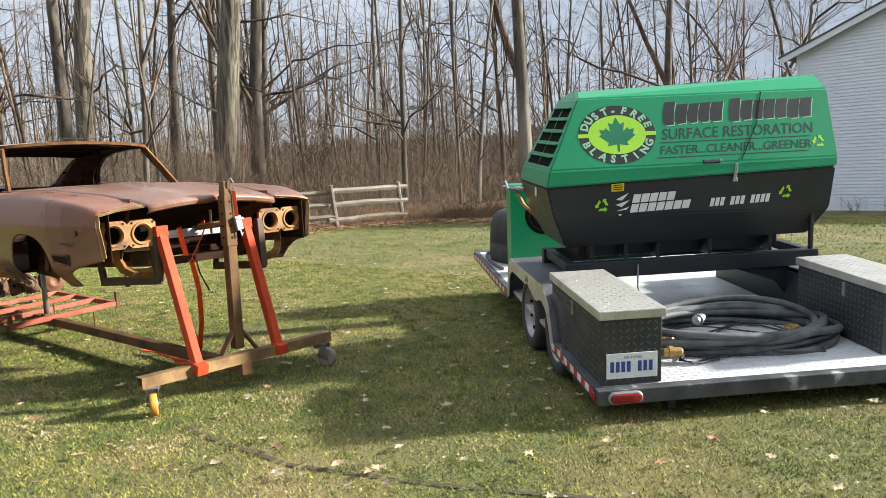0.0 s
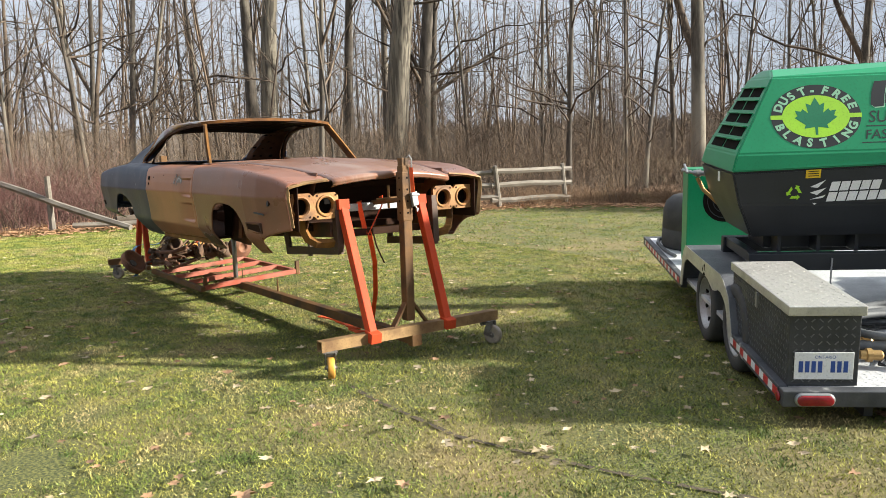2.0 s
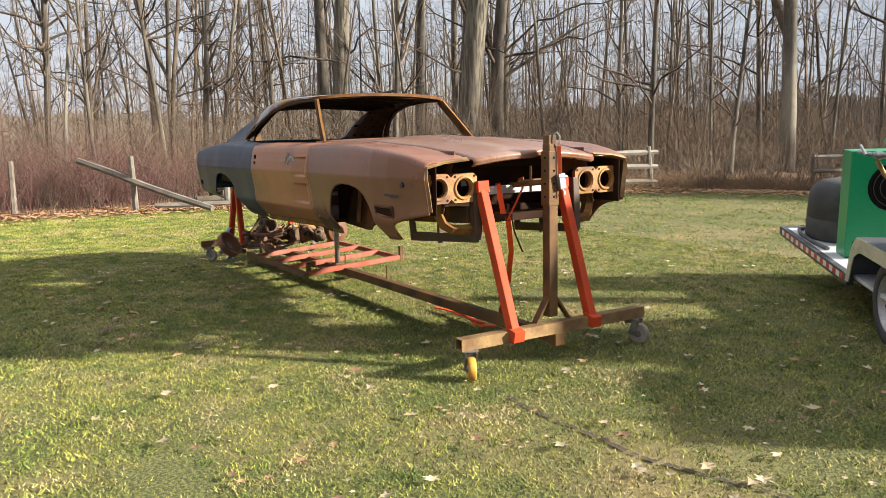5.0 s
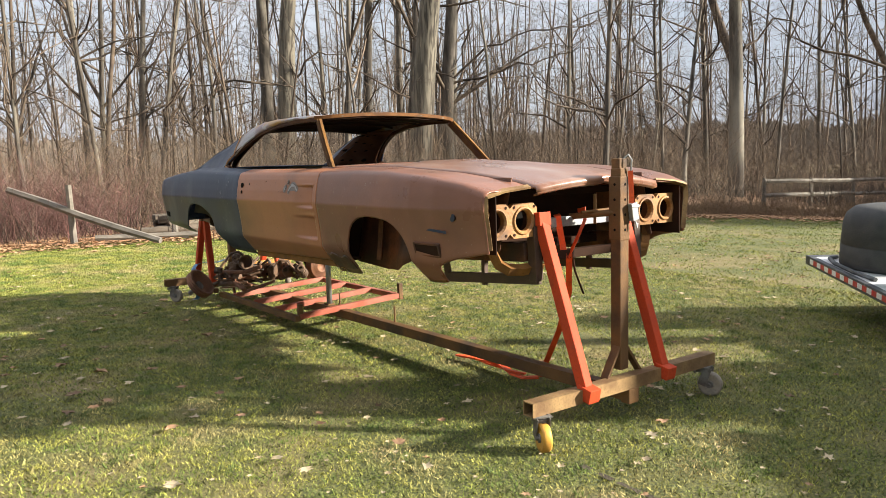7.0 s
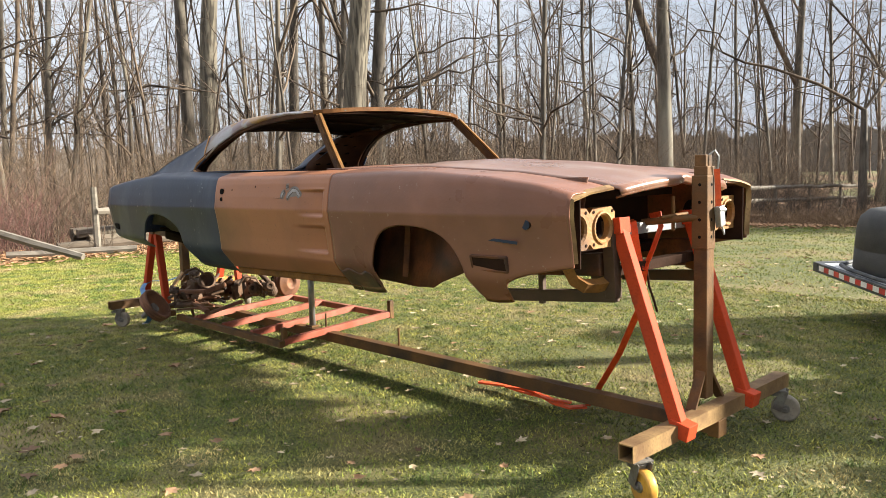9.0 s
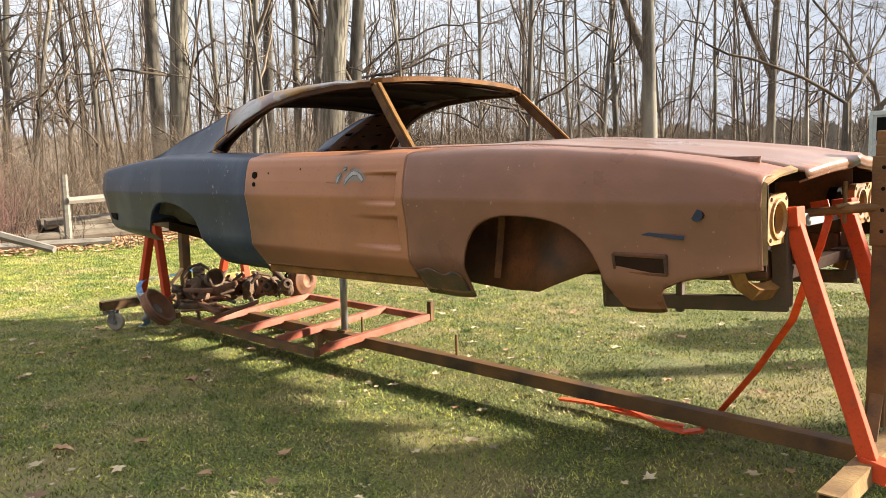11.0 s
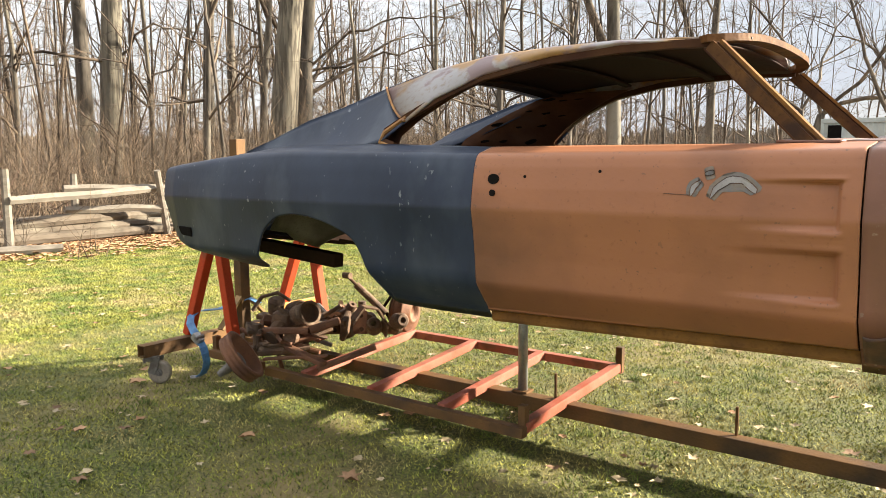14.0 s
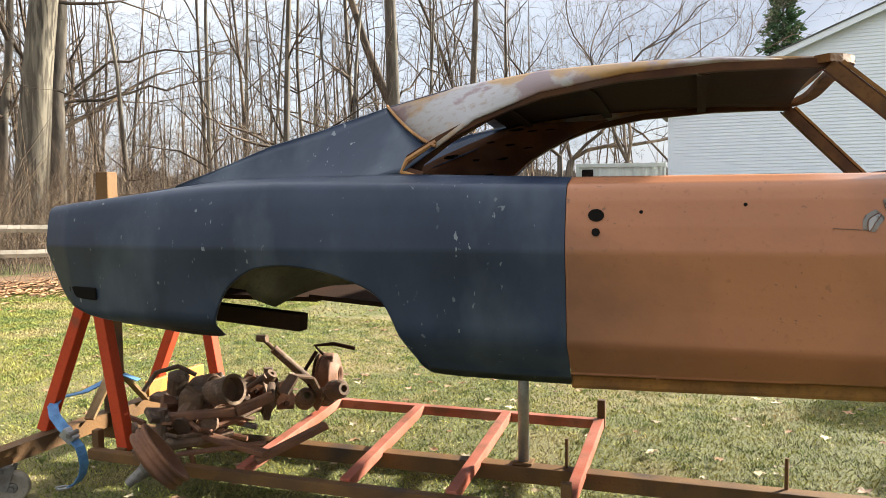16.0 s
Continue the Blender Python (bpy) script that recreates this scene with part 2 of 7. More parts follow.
def tube_end(bm, p, q, w, wall=0.006):
    """A hollow square tube from p to q."""
    m, half = span(p, q), (Vector(q) - Vector(p)).length / 2
    rings = []
    for z in (-half, half):
        for k in (w / 2, w / 2 - wall):
            rings.append([bm.verts.new(m @ Vector((x * k, y * k, z))) for x, y in ((-1, -1), (1, -1), (1, 1), (-1, 1))])
    a, b, c, d = rings
    for i in range(4):
        j = (i + 1) % 4
        for f, g in ((a, c), (b, d), (a, b), (c, d)):
            bm.faces.new((f[i], f[j], g[j], g[i]))
    return bm


def sweep(bm, path, radius, n=8, closed=False, flat=None):
    """A tube (or a flat strap of flat = (width, thickness)) along a path of points; radius may be a list."""
    pts = [Vector(p) for p in path]
    rings = []
    side = None
    for i, p in enumerate(pts):
        d = (pts[(i + 1) % len(pts)] if closed or i + 1 < len(pts) else p) - (pts[i - 1] if closed or i else p)
        d.normalize()
        if side is None:
            side = d.orthogonal().normalized() if abs(d.z) > 0.9 else d.cross(Vector((0, 0, 1))).normalized()
        side = (side - d * side.dot(d)).normalized()
        top = d.cross(side)
        r = radius[i] if isinstance(radius, (list, tuple)) else radius
        if flat:
            ring = [p + side * (x * flat[0] / 2) + top * (y * flat[1] / 2) for x, y in ((-1, -1), (1, -1), (1, 1), (-1, 1))]
        else:
            ring = [p + (side * math.cos(a) + top * math.sin(a)) * r for a in (2 * math.pi * k / n for k in range(n))]
        rings.append([bm.verts.new(v) for v in ring])
    k = len(rings[0])
    for i in range(len(rings) if closed else len(rings) - 1):
        a, b = rings[i], rings[(i + 1) % len(rings)]
        for j in range(k):
            bm.faces.new((a[j], a[(j + 1) % k], b[(j + 1) % k], b[j]))
    if not closed:
        bm.faces.new(rings[0][::-1]), bm.faces.new(rings[-1])
    return bm


def lathe(bm, profile, m, n=28):
    """Turns (radius, z) points about the z of the pose m."""
    rings = [[bm.verts.new(m @ Vector((r * math.cos(2 * math.pi * k / n), r * math.sin(2 * math.pi * k / n), z))) for k in range(n)] for r, z in profile]
    for a, b in zip(rings, rings[1:]):
        for j in range(n):
            bm.faces.new((a[j], a[(j + 1) % n], b[(j + 1) % n], b[j]))
    return bm


def grid_skin(rows, thick, inward):
    """A sheet through rows of points with real thickness towards inward(point)."""
    bm = bmesh.new()
    outer = [[bm.verts.new(p) for p in r] for r in rows]
    inner = [[bm.verts.new(Vector(p) + inward(p) * thick) for p in r] for r in rows]
    nr, nc = len(rows), len(rows[0])
    for i in range(nr - 1):
        for j in range(nc - 1):
            bm.faces.new((outer[i][j], outer[i][j + 1], outer[i + 1][j + 1], outer[i + 1][j]))
            bm.faces.new((inner[i][j], inner[i + 1][j], inner[i + 1][j + 1], inner[i][j + 1]))
    rim = [(0, j) for j in range(nc)] + [(i, nc - 1) for i in range(1, nr)] + [(nr - 1, j) for j in range(nc - 2, -1, -1)] + [(i, 0) for i in range(nr - 2, 0, -1)]
    for a, b in zip(rim, rim[1:] + rim[:1]):
        bm.faces.new((outer[a[0]][a[1]], inner[a[0]][a[1]], inner[b[0]][b[1]], outer[b[0]][b[1]]))
    return bm


def lerp(table, x):
    """Smooth-ish lookup in ((x, value), ...) sorted by x."""
    if x <= table[0][0]:
        return table[0][1]
    for (a, va), (b, vb) in zip(table, table[1:]):
        if x <= b:
            return va + (vb - va) * (x - a) / (b - a)
    return table[-1][1]


def mesh_np(name, verts, faces, mat):
    """A mesh object from numpy arrays of triangles or quads."""
    me = bpy.data.meshes.new(name)
    k = faces.shape[1]
    me.vertices.add(len(verts))
    me.vertices.foreach_set("co", verts.astype(np.float32).ravel())
    me.loops.add(len(faces) * k)
    me.loops.foreach_set("vertex_index", faces.astype(np.int32).ravel())
    me.polygons.add(len(faces))
    me.polygons.foreach_set("loop_start", np.arange(0, len(faces) * k, k, dtype=np.int32))
    me.update(calc_edges=True)
    me.materials.append(mat)
    return new(name, me)


# ---- the car shell ----
CY = 3.015
WIDTH = ((-10.02, 0.93), (-9.9, 0.955), (-9.5, 0.975), (-9.0, 0.988), (-8.6, 0.99), (-8.2, 0.985), (-7.6, 0.98), (-7.0, 0.972), (-6.4, 0.972), (-5.8, 0.982), (-5.4, 0.978), (-5.2, 0.955), (-5.0, 0.90), (-4.88, 0.868))
TUCK = ((0.74, 0.205), (0.80, 0.150), (0.87, 0.090), (0.925, 0.047), (0.945, 0.036), (1.05, 0.028), (1.15, 0.015), (1.24, 0.0), (1.32, 0.010), (1.40, 0.026), (1.46, 0.048), (1.52, 0.080))
TOP = ((-10.02, 1.393), (-9.56, 1.438), (-9.23, 1.462), (-8.95, 1.472), (-8.5, 1.464), (-7.86, 1.450), (-7.2, 1.447), (-6.49, 1.447), (-6.03, 1.45), (-5.68, 1.44), (-5.29, 1.41), (-5.03, 1.37), (-4.88, 1.325))
INNER = ((-10.02, 0.72), (-9.5, 0.75), (-9.0, 0.77), (-8.6, 0.83), (-7.86, 0.83), (-6.75, 0.80), (-6.62, 0.72), (-6.0, 0.66), (-5.4, 0.58), (-5.0, 0.53), (-4.88, 0.52))
INNER_Z = ((-10.02, 1.408), (-9.5, 1.475), (-9.2, 1.505), (-8.48, 1.505), (-7.86, 1.482), (-6.75, 1.475), (-6.62, 1.478), (-6.0, 1.475), (-5.4, 1.43), (-5.0, 1.375), (-4.88, 1.345))
FENDER_LOW = ((-6.51, 0.772), (-6.19, 0.772), (-6.18, 0.82), (-6.16, 0.94), (-6.14, 1.03), (-6.09, 1.112), (-6.01, 1.160), (-5.93, 1.176), (-5.86, 1.182), (-5.72, 1.176), (-5.61, 1.152), (-5.525, 1.10), (-5.465, 1.02), (-5.43, 0.93), (-5.395, 0.835), (-5.375, 0.818), (-5.235, 0.828), (-5.223, 0.84), (-5.217, 0.952), (-4.88, 1.018))
QUARTER_LOW = ((-10.02, 1.22), (-9.99, 1.13), (-9.945, 1.03), (-9.86, 0.965), (-9.58, 0.912), (-9.225, 0.876), (-9.21, 0.93), (-9.18, 1.025), (-9.13, 1.10), (-9.03, 1.163), (-8.96, 1.178), (-8.87, 1.183), (-8.73, 1.165), (-8.59, 1.12), (-8.52, 1.08), (-8.48, 1.02), (-8.44, 0.92), (-8.39, 0.81), (-8.34, 0.786), (-7.866, 0.782))


def rounded(table):
    """The table with its corners cut twice, the ends kept."""
    for _ in range(2):
        cut = [table[0]]
        for a, b in zip(table, table[1:]):
            cut += [tuple(p + (q - p) * 0.25 for p, q in zip(a, b)), tuple(p + (q - p) * 0.75 for p, q in zip(a, b))]
        table = cut + [table[-1]]
    return tuple(table)


FENDER_LOW, QUARTER_LOW = rounded(FENDER_LOW), rounded(QUARTER_LOW)


def recess(x, z):
    """The two scallops pressed into the front of the door, crisp at their front and rims and fading backwards."""
    for lo, hi, back in ((1.208, 1.360, -6.88), (0.990, 1.148, -6.94)):
        if back < x < -6.568 and lo < z < hi:
            run = (x - back) / (-6.568 - back)
            return 0.032 * run ** 1.5 * min(1, (z - lo) / 0.010, (hi - z) / 0.010, (-6.568 - x) / 0.012)
        if back < x < -6.560 and (lo - 0.014 < z <= lo or hi <= z < hi + 0.014):
            return -0.004 * ((x - back) / (-6.56 - back)) ** 2
    return 0.0


def side_point(sg, x, z):
    under = 0.085 * min(1, max(0, (0.96 - z) / 0.09)) * min(1, max(0, (-8.75 - x) / 0.3))
    return Vector((x, CY + sg * (lerp(WIDTH, x) - lerp(TUCK, z) - recess(x, z) - under), z))


def side_panel(sg, x0, x1, low, columns, levels=22):
    """One outer panel of the car's side, from its lower edge over the shoulder to its inner edge."""
    xs = sorted({*np.round(np.linspace(x0, x1, columns), 4), *[a for a, _ in low if x0 <= a <= x1]})
    rows = []
    for x in xs:
        x, lo, hi = float(x), lerp(low, x), lerp(TOP, x) - 0.022
        below = int(levels * 0.6)
        zs = [lo + (1.229 - lo) * k / below for k in range(below + 1)] + [1.24] + [1.251 + (hi - 1.251) * k / (levels - below) for k in range(levels - below + 1)]
        ring = [side_point(sg, x, z) for z in zs]
        y = abs(ring[-1].y - CY)
        iy, iz = lerp(INNER, x), lerp(INNER_Z, x)
        ring += [Vector((x, CY + sg * (y - a), hi + b)) for a, b in ((0.005, 0.011), (0.014, 0.021), (0.028, 0.029), (0.045, 0.033))]
        y -= 0.045
        ring += [Vector((x, CY + sg * (y + (iy - y) * k), hi + 0.033 + (iz - hi - 0.033) * k)) for k in (0.25, 0.5, 0.75, 1.0)]
        rows.append(ring)
    return grid_skin(rows, 0.010, lambda p: Vector((0, -sg if abs(p[1] - CY) > lerp(WIDTH, p[0]) - 0.12 else 0, -0.6)))


car = thing("car", (-7.4, CY, 0.78), "stripped two-door car shell in brown and blue-grey primer", "car")
for sg in (-1, 1):
    fender = part("front_fender", side_panel(sg, -6.509, -4.88, FENDER_LOW, 60), M_PRIMER, car, "brown primered fender with an open wheel arch", True)
    bm = bmesh.new()
    mx, mz = -5.287, 1.016
    my = side_point(sg, mx, mz).y
    for size, dx, dz in (((0.205, 0.02, 0.012), 0, 0.035), ((0.205, 0.02, 0.012), 0, -0.035), ((0.012, 0.02, 0.075), 0.1, 0), ((0.012, 0.02, 0.075), -0.1, 0)):
        box(bm, size, pose(mx, my - sg * 0.002, mz, -sg * 16, 0, sg * -5) @ pose(dx, 0, dz), 0.003)
    part("marker_frame", bm, M_RUST, fender)
    bm = box(bmesh.new(), (0.19, 0.008, 0.062), pose(mx, my + sg * 0.001, mz, -sg * 16, 0, sg * -5))
    part("marker_opening", bm, M_INNER, fender)
    bm = rod(bmesh.new(), (-5.07, side_point(sg, -5.07, 1.2).y - sg * 0.01, 1.20), (-5.07, side_point(sg, -5.07, 1.2).y + sg * 0.003, 1.20), 0.016)
    part("hole", bm, M_INNER, fender)
    door = part("door", side_panel(sg, -7.8625, -6.5145, ((-7.9, 0.818), (-6.45, 0.852)), 140, 70), M_DOOR, car, "orange-brown primered door with two pressed scallops", True)
    for z, r in ((1.355, 0.020), (1.302, 0.013)):
        y = side_point(sg, -7.767, z).y
        bm = bmesh.new()
        bmesh.ops.create_cone(bm, cap_ends=True, segments=16, radius1=r, radius2=r, depth=0.02, matrix=pose(-7.767, y, z, 90 + sg * 8, 0, 0) @ Matrix.Diagonal((1.25 if r > 0.015 else 1, 1, 0.5, 1)))
        part("lock_hole", bm, M_BLACKHOLE, door)
    for x, z in ((-7.63, 1.365), (-7.33, 1.385)):
        y = side_point(sg, x, z).y
        part("hole", rod(bmesh.new(), (x, y - sg * 0.004, z), (x, y + sg * 0.002, z), 0.006, n=8), M_BLACKHOLE, door)
    part("quarter_panel", side_panel(sg, -10.02, -7.8645, QUARTER_LOW, 90), M_BLUE, car, "dark blue-grey primered rear quarter with a wheel arch", True)
    y = side_point(sg, -9.84, 1.05).y
    bm = box(bmesh.new(), (0.15, 0.016, 0.052), pose(-9.84, y - sg * 0.004, 1.05, -sg * 8, 3, sg * 7), 0.006)
    part("marker_opening", bm, M_BLACKHOLE, car)
    for x, lo in ((-7.862, 0.84), (-6.511, 0.84)):
        rows = [[(x + d, side_point(sg, x, z).y - sg * 0.016, z) for d in (-0.025, 0.0, 0.025)] for z in np.linspace(lo, 1.45, 8)]
        part("door_jamb", grid_skin(rows, 0.004, lambda p: Vector((0, -sg, 0))), M_INNER, car)
    y = CY + sg * 0.825
    bm = bmesh.new()
    box(bm, (1.37, 0.05, 0.07), pose(-7.185, y - sg * 0.025, 0.812, 0, -1.2, 0), 0.014)
    part("sill", bm, M_HEADER, car, "rust-coloured sill under the door")
    # roof side: pillar, rail, buttress
    bm = sweep(bmesh.new(), [(-6.695, CY + sg * 0.73, 1.462), (-6.875, CY + sg * 0.682, 1.64), (-7.065, CY + sg * 0.625, 1.828)], 0, flat=(0.034, 0.045))
    screen_pillar = part("windscreen_pillar", bm, M_POST, car, "rusty bare windscreen pillar")
    for off, w, mt in ((0.027, 0.007, M_PILLAR), (0.039, 0.012, M_HEADER), (-0.023, 0.006, M_PILLAR)):
        bm = sweep(bmesh.new(), [(-6.695 + off, CY + sg * 0.737, 1.462 + off * 0.3), (-6.875 + off, CY + sg * 0.689, 1.64 + off * 0.3), (-7.065 + off, CY + sg * 0.632, 1.828 + off * 0.3)], 0, flat=(w * 1.6, w))
        part("ridge", bm, mt, screen_pillar)
    rail = [(-7.05, 0.612, 1.838), (-7.2, 0.622, 1.845), (-7.4, 0.632, 1.846), (-7.73, 0.642, 1.828), (-8.0, 0.668, 1.783), (-8.12, 0.686, 1.742), (-8.23, 0.71, 1.695), (-8.36, 0.75, 1.625), (-8.46, 0.785, 1.56), (-8.475, 0.80, 1.515), (-8.4, 0.805, 1.492)]
    part("roof_rail", sweep(bmesh.new(), [(x, CY + sg * y, z) for x, y, z in rail], 0, flat=(0.034, 0.03)), M_PILLAR, car, "brown window opening rail")
    upper = [(-7.11, 0.60, 1.862), (-7.4, 0.632, 1.882), (-7.7, 0.642, 1.882), (-8.0, 0.645, 1.872), (-8.34, 0.62, 1.835), (-8.63, 0.60, 1.775), (-8.9, 0.625, 1.695), (-9.11, 0.655, 1.64), (-9.35, 0.70, 1.545), (-9.52, 0.738, 1.483)]
    lower = [(-7.11, 0.622, 1.846), (-7.4, 0.648, 1.858), (-7.7, 0.662, 1.842), (-8.0, 0.69, 1.79), (-8.23, 0.735, 1.70), (-8.48, 0.825, 1.508), (-8.62, 0.822, 1.487), (-8.9, 0.785, 1.488), (-9.2, 0.765, 1.486), (-9.52, 0.735, 1.461)]

    def loft(a, b, bulge, n=6):
        rows = []
        for p, q in zip(a, b):
            bow = bulge if p[0] > -8.5 else 0.0
            flare = 1.0 if not bulge else 1.0 + 1.1 * min(1.0, max(0.0, (-8.46 - q[0]) / 0.25))
            rows.append([Vector((p[0] + (q[0] - p[0]) * k / n, CY + sg * (p[1] + (q[1] - p[1]) * k / n + bow * math.sin(math.pi * k / n)), q[2] + (p[2] - q[2]) * (1 - k / n) ** flare)) for k in range(n + 1)])
        return rows

    down = lambda p: Vector((0, -sg, -0.5)).normalized()
    rows = loft(upper, lower, 0.018, 10)
    seam = [a.lerp(b, 0.97 - 0.45 * k / 10) for k, (a, b) in enumerate(zip(rows[4], rows[5]))]
    part("roof_side", grid_skin(rows[:5] + [seam], 0.008, down), M_ROOF, car, "stripped roof side with patches of bare metal", True)
    part("roof_seam_lip", sweep(bmesh.new(), [p + Vector((0, sg * 0.004, 0.004)) for p in seam], 0.006, 6), M_OCHRE, car, "raised ochre edge where the roof skin ends")
    corner = [(x - 0.006, CY + sg * (y + 0.016), z - 0.004) for x, y, z in rail[7:]]
    part("window_corner_flange", sweep(bmesh.new(), corner, 0.010, 6), M_OCHRE, car, "ochre rusty flange in the window corner")
    part("buttress", grid_skin([seam] + rows[5:], 0.008, down), M_BLUE, car, "blue-grey flying buttress behind the window", True)
    tunnel = [(-8.34, 0.57, 1.80), (-8.63, 0.555, 1.67), (-8.9, 0.56, 1.575), (-9.11, 0.57, 1.525), (-9.35, 0.60, 1.50), (-9.52, 0.63, 1.482)]
    part("buttress_inner", grid_skin(loft(upper[4:], tunnel, 0.0, 3), 0.006, lambda p: Vector((0, sg * 0.6, -0.6))), M_BLUE, car, "", True)
    inner_a = [(-8.28, 0.53, 1.808), (-8.45, 0.525, 1.775), (-8.62, 0.53, 1.715), (-8.80, 0.535, 1.645), (-8.97, 0.545, 1.565), (-9.05, 0.55, 1.485)]
    inner_b = [(-7.90, 0.60, 1.815), (-8.05, 0.632, 1.765), (-8.2, 0.66, 1.695), (-8.33, 0.69, 1.62), (-8.43, 0.72, 1.54), (-8.44, 0.745, 1.485)]
    pillar = part("rear_pillar_inner", grid_skin(loft(inner_a, inner_b, 0.0, 4), 0.006, lambda p: Vector((0, sg, 0))), M_PILLAR, car, "dark inner pillar panel punched with holes", True)
    rng = random.Random(5)
    for k in range(12):
        i, f = 1 + k // 3, 0.20 + 0.25 * (k % 3) + rng.uniform(-0.07, 0.07)
        p, q = inner_a[i], inner_b[i]
        at = Vector((p[0] + (q[0] - p[0]) * f, CY + sg * (p[1] + (q[1] - p[1]) * f - 0.012), p[2] + (q[2] - p[2]) * f + rng.uniform(-0.012, 0.012)))
        long_axis = Vector((q[0] - p[0], sg * (q[1] - p[1]), q[2] - p[2])).normalized()
        across = Vector((inner_a[i + 1][0] - inner_a[i - 1][0], sg * (inner_a[i + 1][1] - inner_a[i - 1][1]), inner_a[i + 1][2] - inner_a[i - 1][2])).normalized()
        size, slim = rng.uniform(0.018, 0.034), rng.uniform(0.6, 1.1)
        bm = bmesh.new()
        ring = []
        for a in np.linspace(0, 2 * math.pi, 9, endpoint=False):
            r = size * rng.uniform(0.75, 1.2)
            ring.append(bm.verts.new(at + long_axis * (r * math.cos(a)) + across * (r * slim * math.sin(a))))
        face = bm.faces.new(ring)
        bmesh.ops.solidify(bm, geom=[face], thickness=0.012)
        part("pressed_hole", bm, M_BLACKHOLE, pillar)
    # inner structure of the front and rear wheel openings
    low = ((-6.5, 0.82), (-6.1, 0.80), (-5.9, 0.82), (-5.55, 0.97), (-5.3, 0.98), (-5.0, 1.0))
    rows = []
    for x in np.linspace(-6.5, -5.0, 16):
        bow = 0.10 * math.exp(-((x + 5.8) / 0.16) ** 2)
        rows.append([(float(x), CY + sg * (0.56 + bow + 0.10 * (1 - k / 5)), lerp(low, x) + (1.40 - lerp(low, x)) * k / 5) for k in range(6)])
    part("inner_fender", grid_skin(rows, 0.008, lambda p: Vector((0, -sg, 0))), M_APRON, car, "rusty inner fender apron", True)
    bm = bmesh.new()
    box(bm, (0.26, 0.012, 0.13), pose(-5.62, CY + sg * 0.655, 1.12, sg * 12, 4, 0), 0.003)
    part("apron_opening", bm, M_BLACKHOLE, car)
    for x, w in ((-6.16, 0.03),):
        bm = sweep(bmesh.new(), [(x, CY + sg * 0.70, 0.86), (x + 0.01, CY + sg * 0.69, 1.0), (x + 0.02, CY + sg * 0.68, 1.2), (x + 0.05, CY + sg * 0.66, 1.36)], 0, flat=(w, 0.03))
        part("apron_rib", bm, M_RUST, car)
    bm = bmesh.new()
    beam(bm, (-6.4, CY + sg * 0.48, 0.90), (-5.0, CY + sg * 0.44, 0.98), 0.07, 0.11, 0.01)
    beam(bm, (-5.85, CY + sg * 0.46, 0.92), (-5.75, CY + sg * 0.62, 1.3), 0.12, 0.05, 0.01)
    part("chassis_rail", bm, M_RUST, car)
    rows = []
    for x in np.linspace(-9.17, -8.44, 14):
        arch = 1.33 - 0.36 * ((x + 8.80) / 0.40) ** 2
        rows.append([(float(x), CY + sg * (0.56 + 0.33 * k / 6), (0.93 + (arch - 0.93) * min(1, 0.35 + k / 5)) if k < 4 else arch + 0.01 * k) for k in range(7)])
    part("rear_wheelhouse", grid_skin(rows, 0.006, lambda p: Vector((0, -sg * 0.5, 0.8))), M_TUB, car, "pale bare inner wheelhouse", True)
    bm = bmesh.new()
    beam(bm, (-9.75, CY + sg * 0.50, 0.945), (-9.06, CY + sg * 0.51, 0.895), 0.07, 0.075, 0.008)
    part("rear_chassis_rail", bm, M_INNER, car)
    # headlight panel with two round openings
    c = CY + sg * 0.625
    plate = bmesh.new()
    ring = 20
    for dy in (-0.100, 0.100):
        cells = [(math.cos(2 * math.pi * k / ring), math.sin(2 * math.pi * k / ring)) for k in range(ring)]
        hole, edge = [], []
        for a, b in cells:
            s = 1 / max(abs(a), abs(b))
            hole.append((0.058 * a, 0.058 * b))
            edge.append((0.100 * a * s, 0.095 * b * s))
        for x in (0.0, -0.03):
            h = [plate.verts.new((-4.945 + x, c + dy + p[0], 1.165 + p[1])) for p in hole]
            e = [plate.verts.new((-4.945 + x, c + dy + p[0], 1.165 + p[1])) for p in edge]
            for k in range(ring):
                plate.faces.new((h[k], h[(k + 1) % ring], e[(k + 1) % ring], e[k]))
            if x == 0.0:
                h0, e0 = h, e
        for k in range(ring):
            plate.faces.new((h0[k], h0[(k + 1) % ring], h[(k + 1) % ring], h[k]))
            plate.faces.new((e0[k], e0[(k + 1) % ring], e[(k + 1) % ring], e[k]))
        lathe(plate, [(0.058, 0.0), (0.068, 0.010), (0.076, 0.009), (0.080, 0.0)], pose(-4.945, c + dy, 1.165, 0, 90, 0), 20)
    lamp_panel = part("headlight_panel", plate, M_OCHRE, car, "ochre rusty headlight panel with two round openings")
    for dy, dz in ((-0.18, 0.075), (0.18, 0.075), (-0.03, 0.075), (0.03, 0.075), (0.03, -0.075), (-0.03, -0.075), (-0.18, -0.075), (0.18, -0.075)):
        part("bolt_hole", rod(bmesh.new(), (-4.955, c + dy, 1.165 + dz), (-4.942, c + dy, 1.165 + dz), 0.008, n=8), M_INNER, lamp_panel)
    for dy in (-0.100, 0.100):
        part("lamp_bucket", rod(bmesh.new(), (-5.075, c + dy, 1.165), (-5.035, c + dy, 1.165), 0.08, n=16), M_BLACKHOLE, lamp_panel)
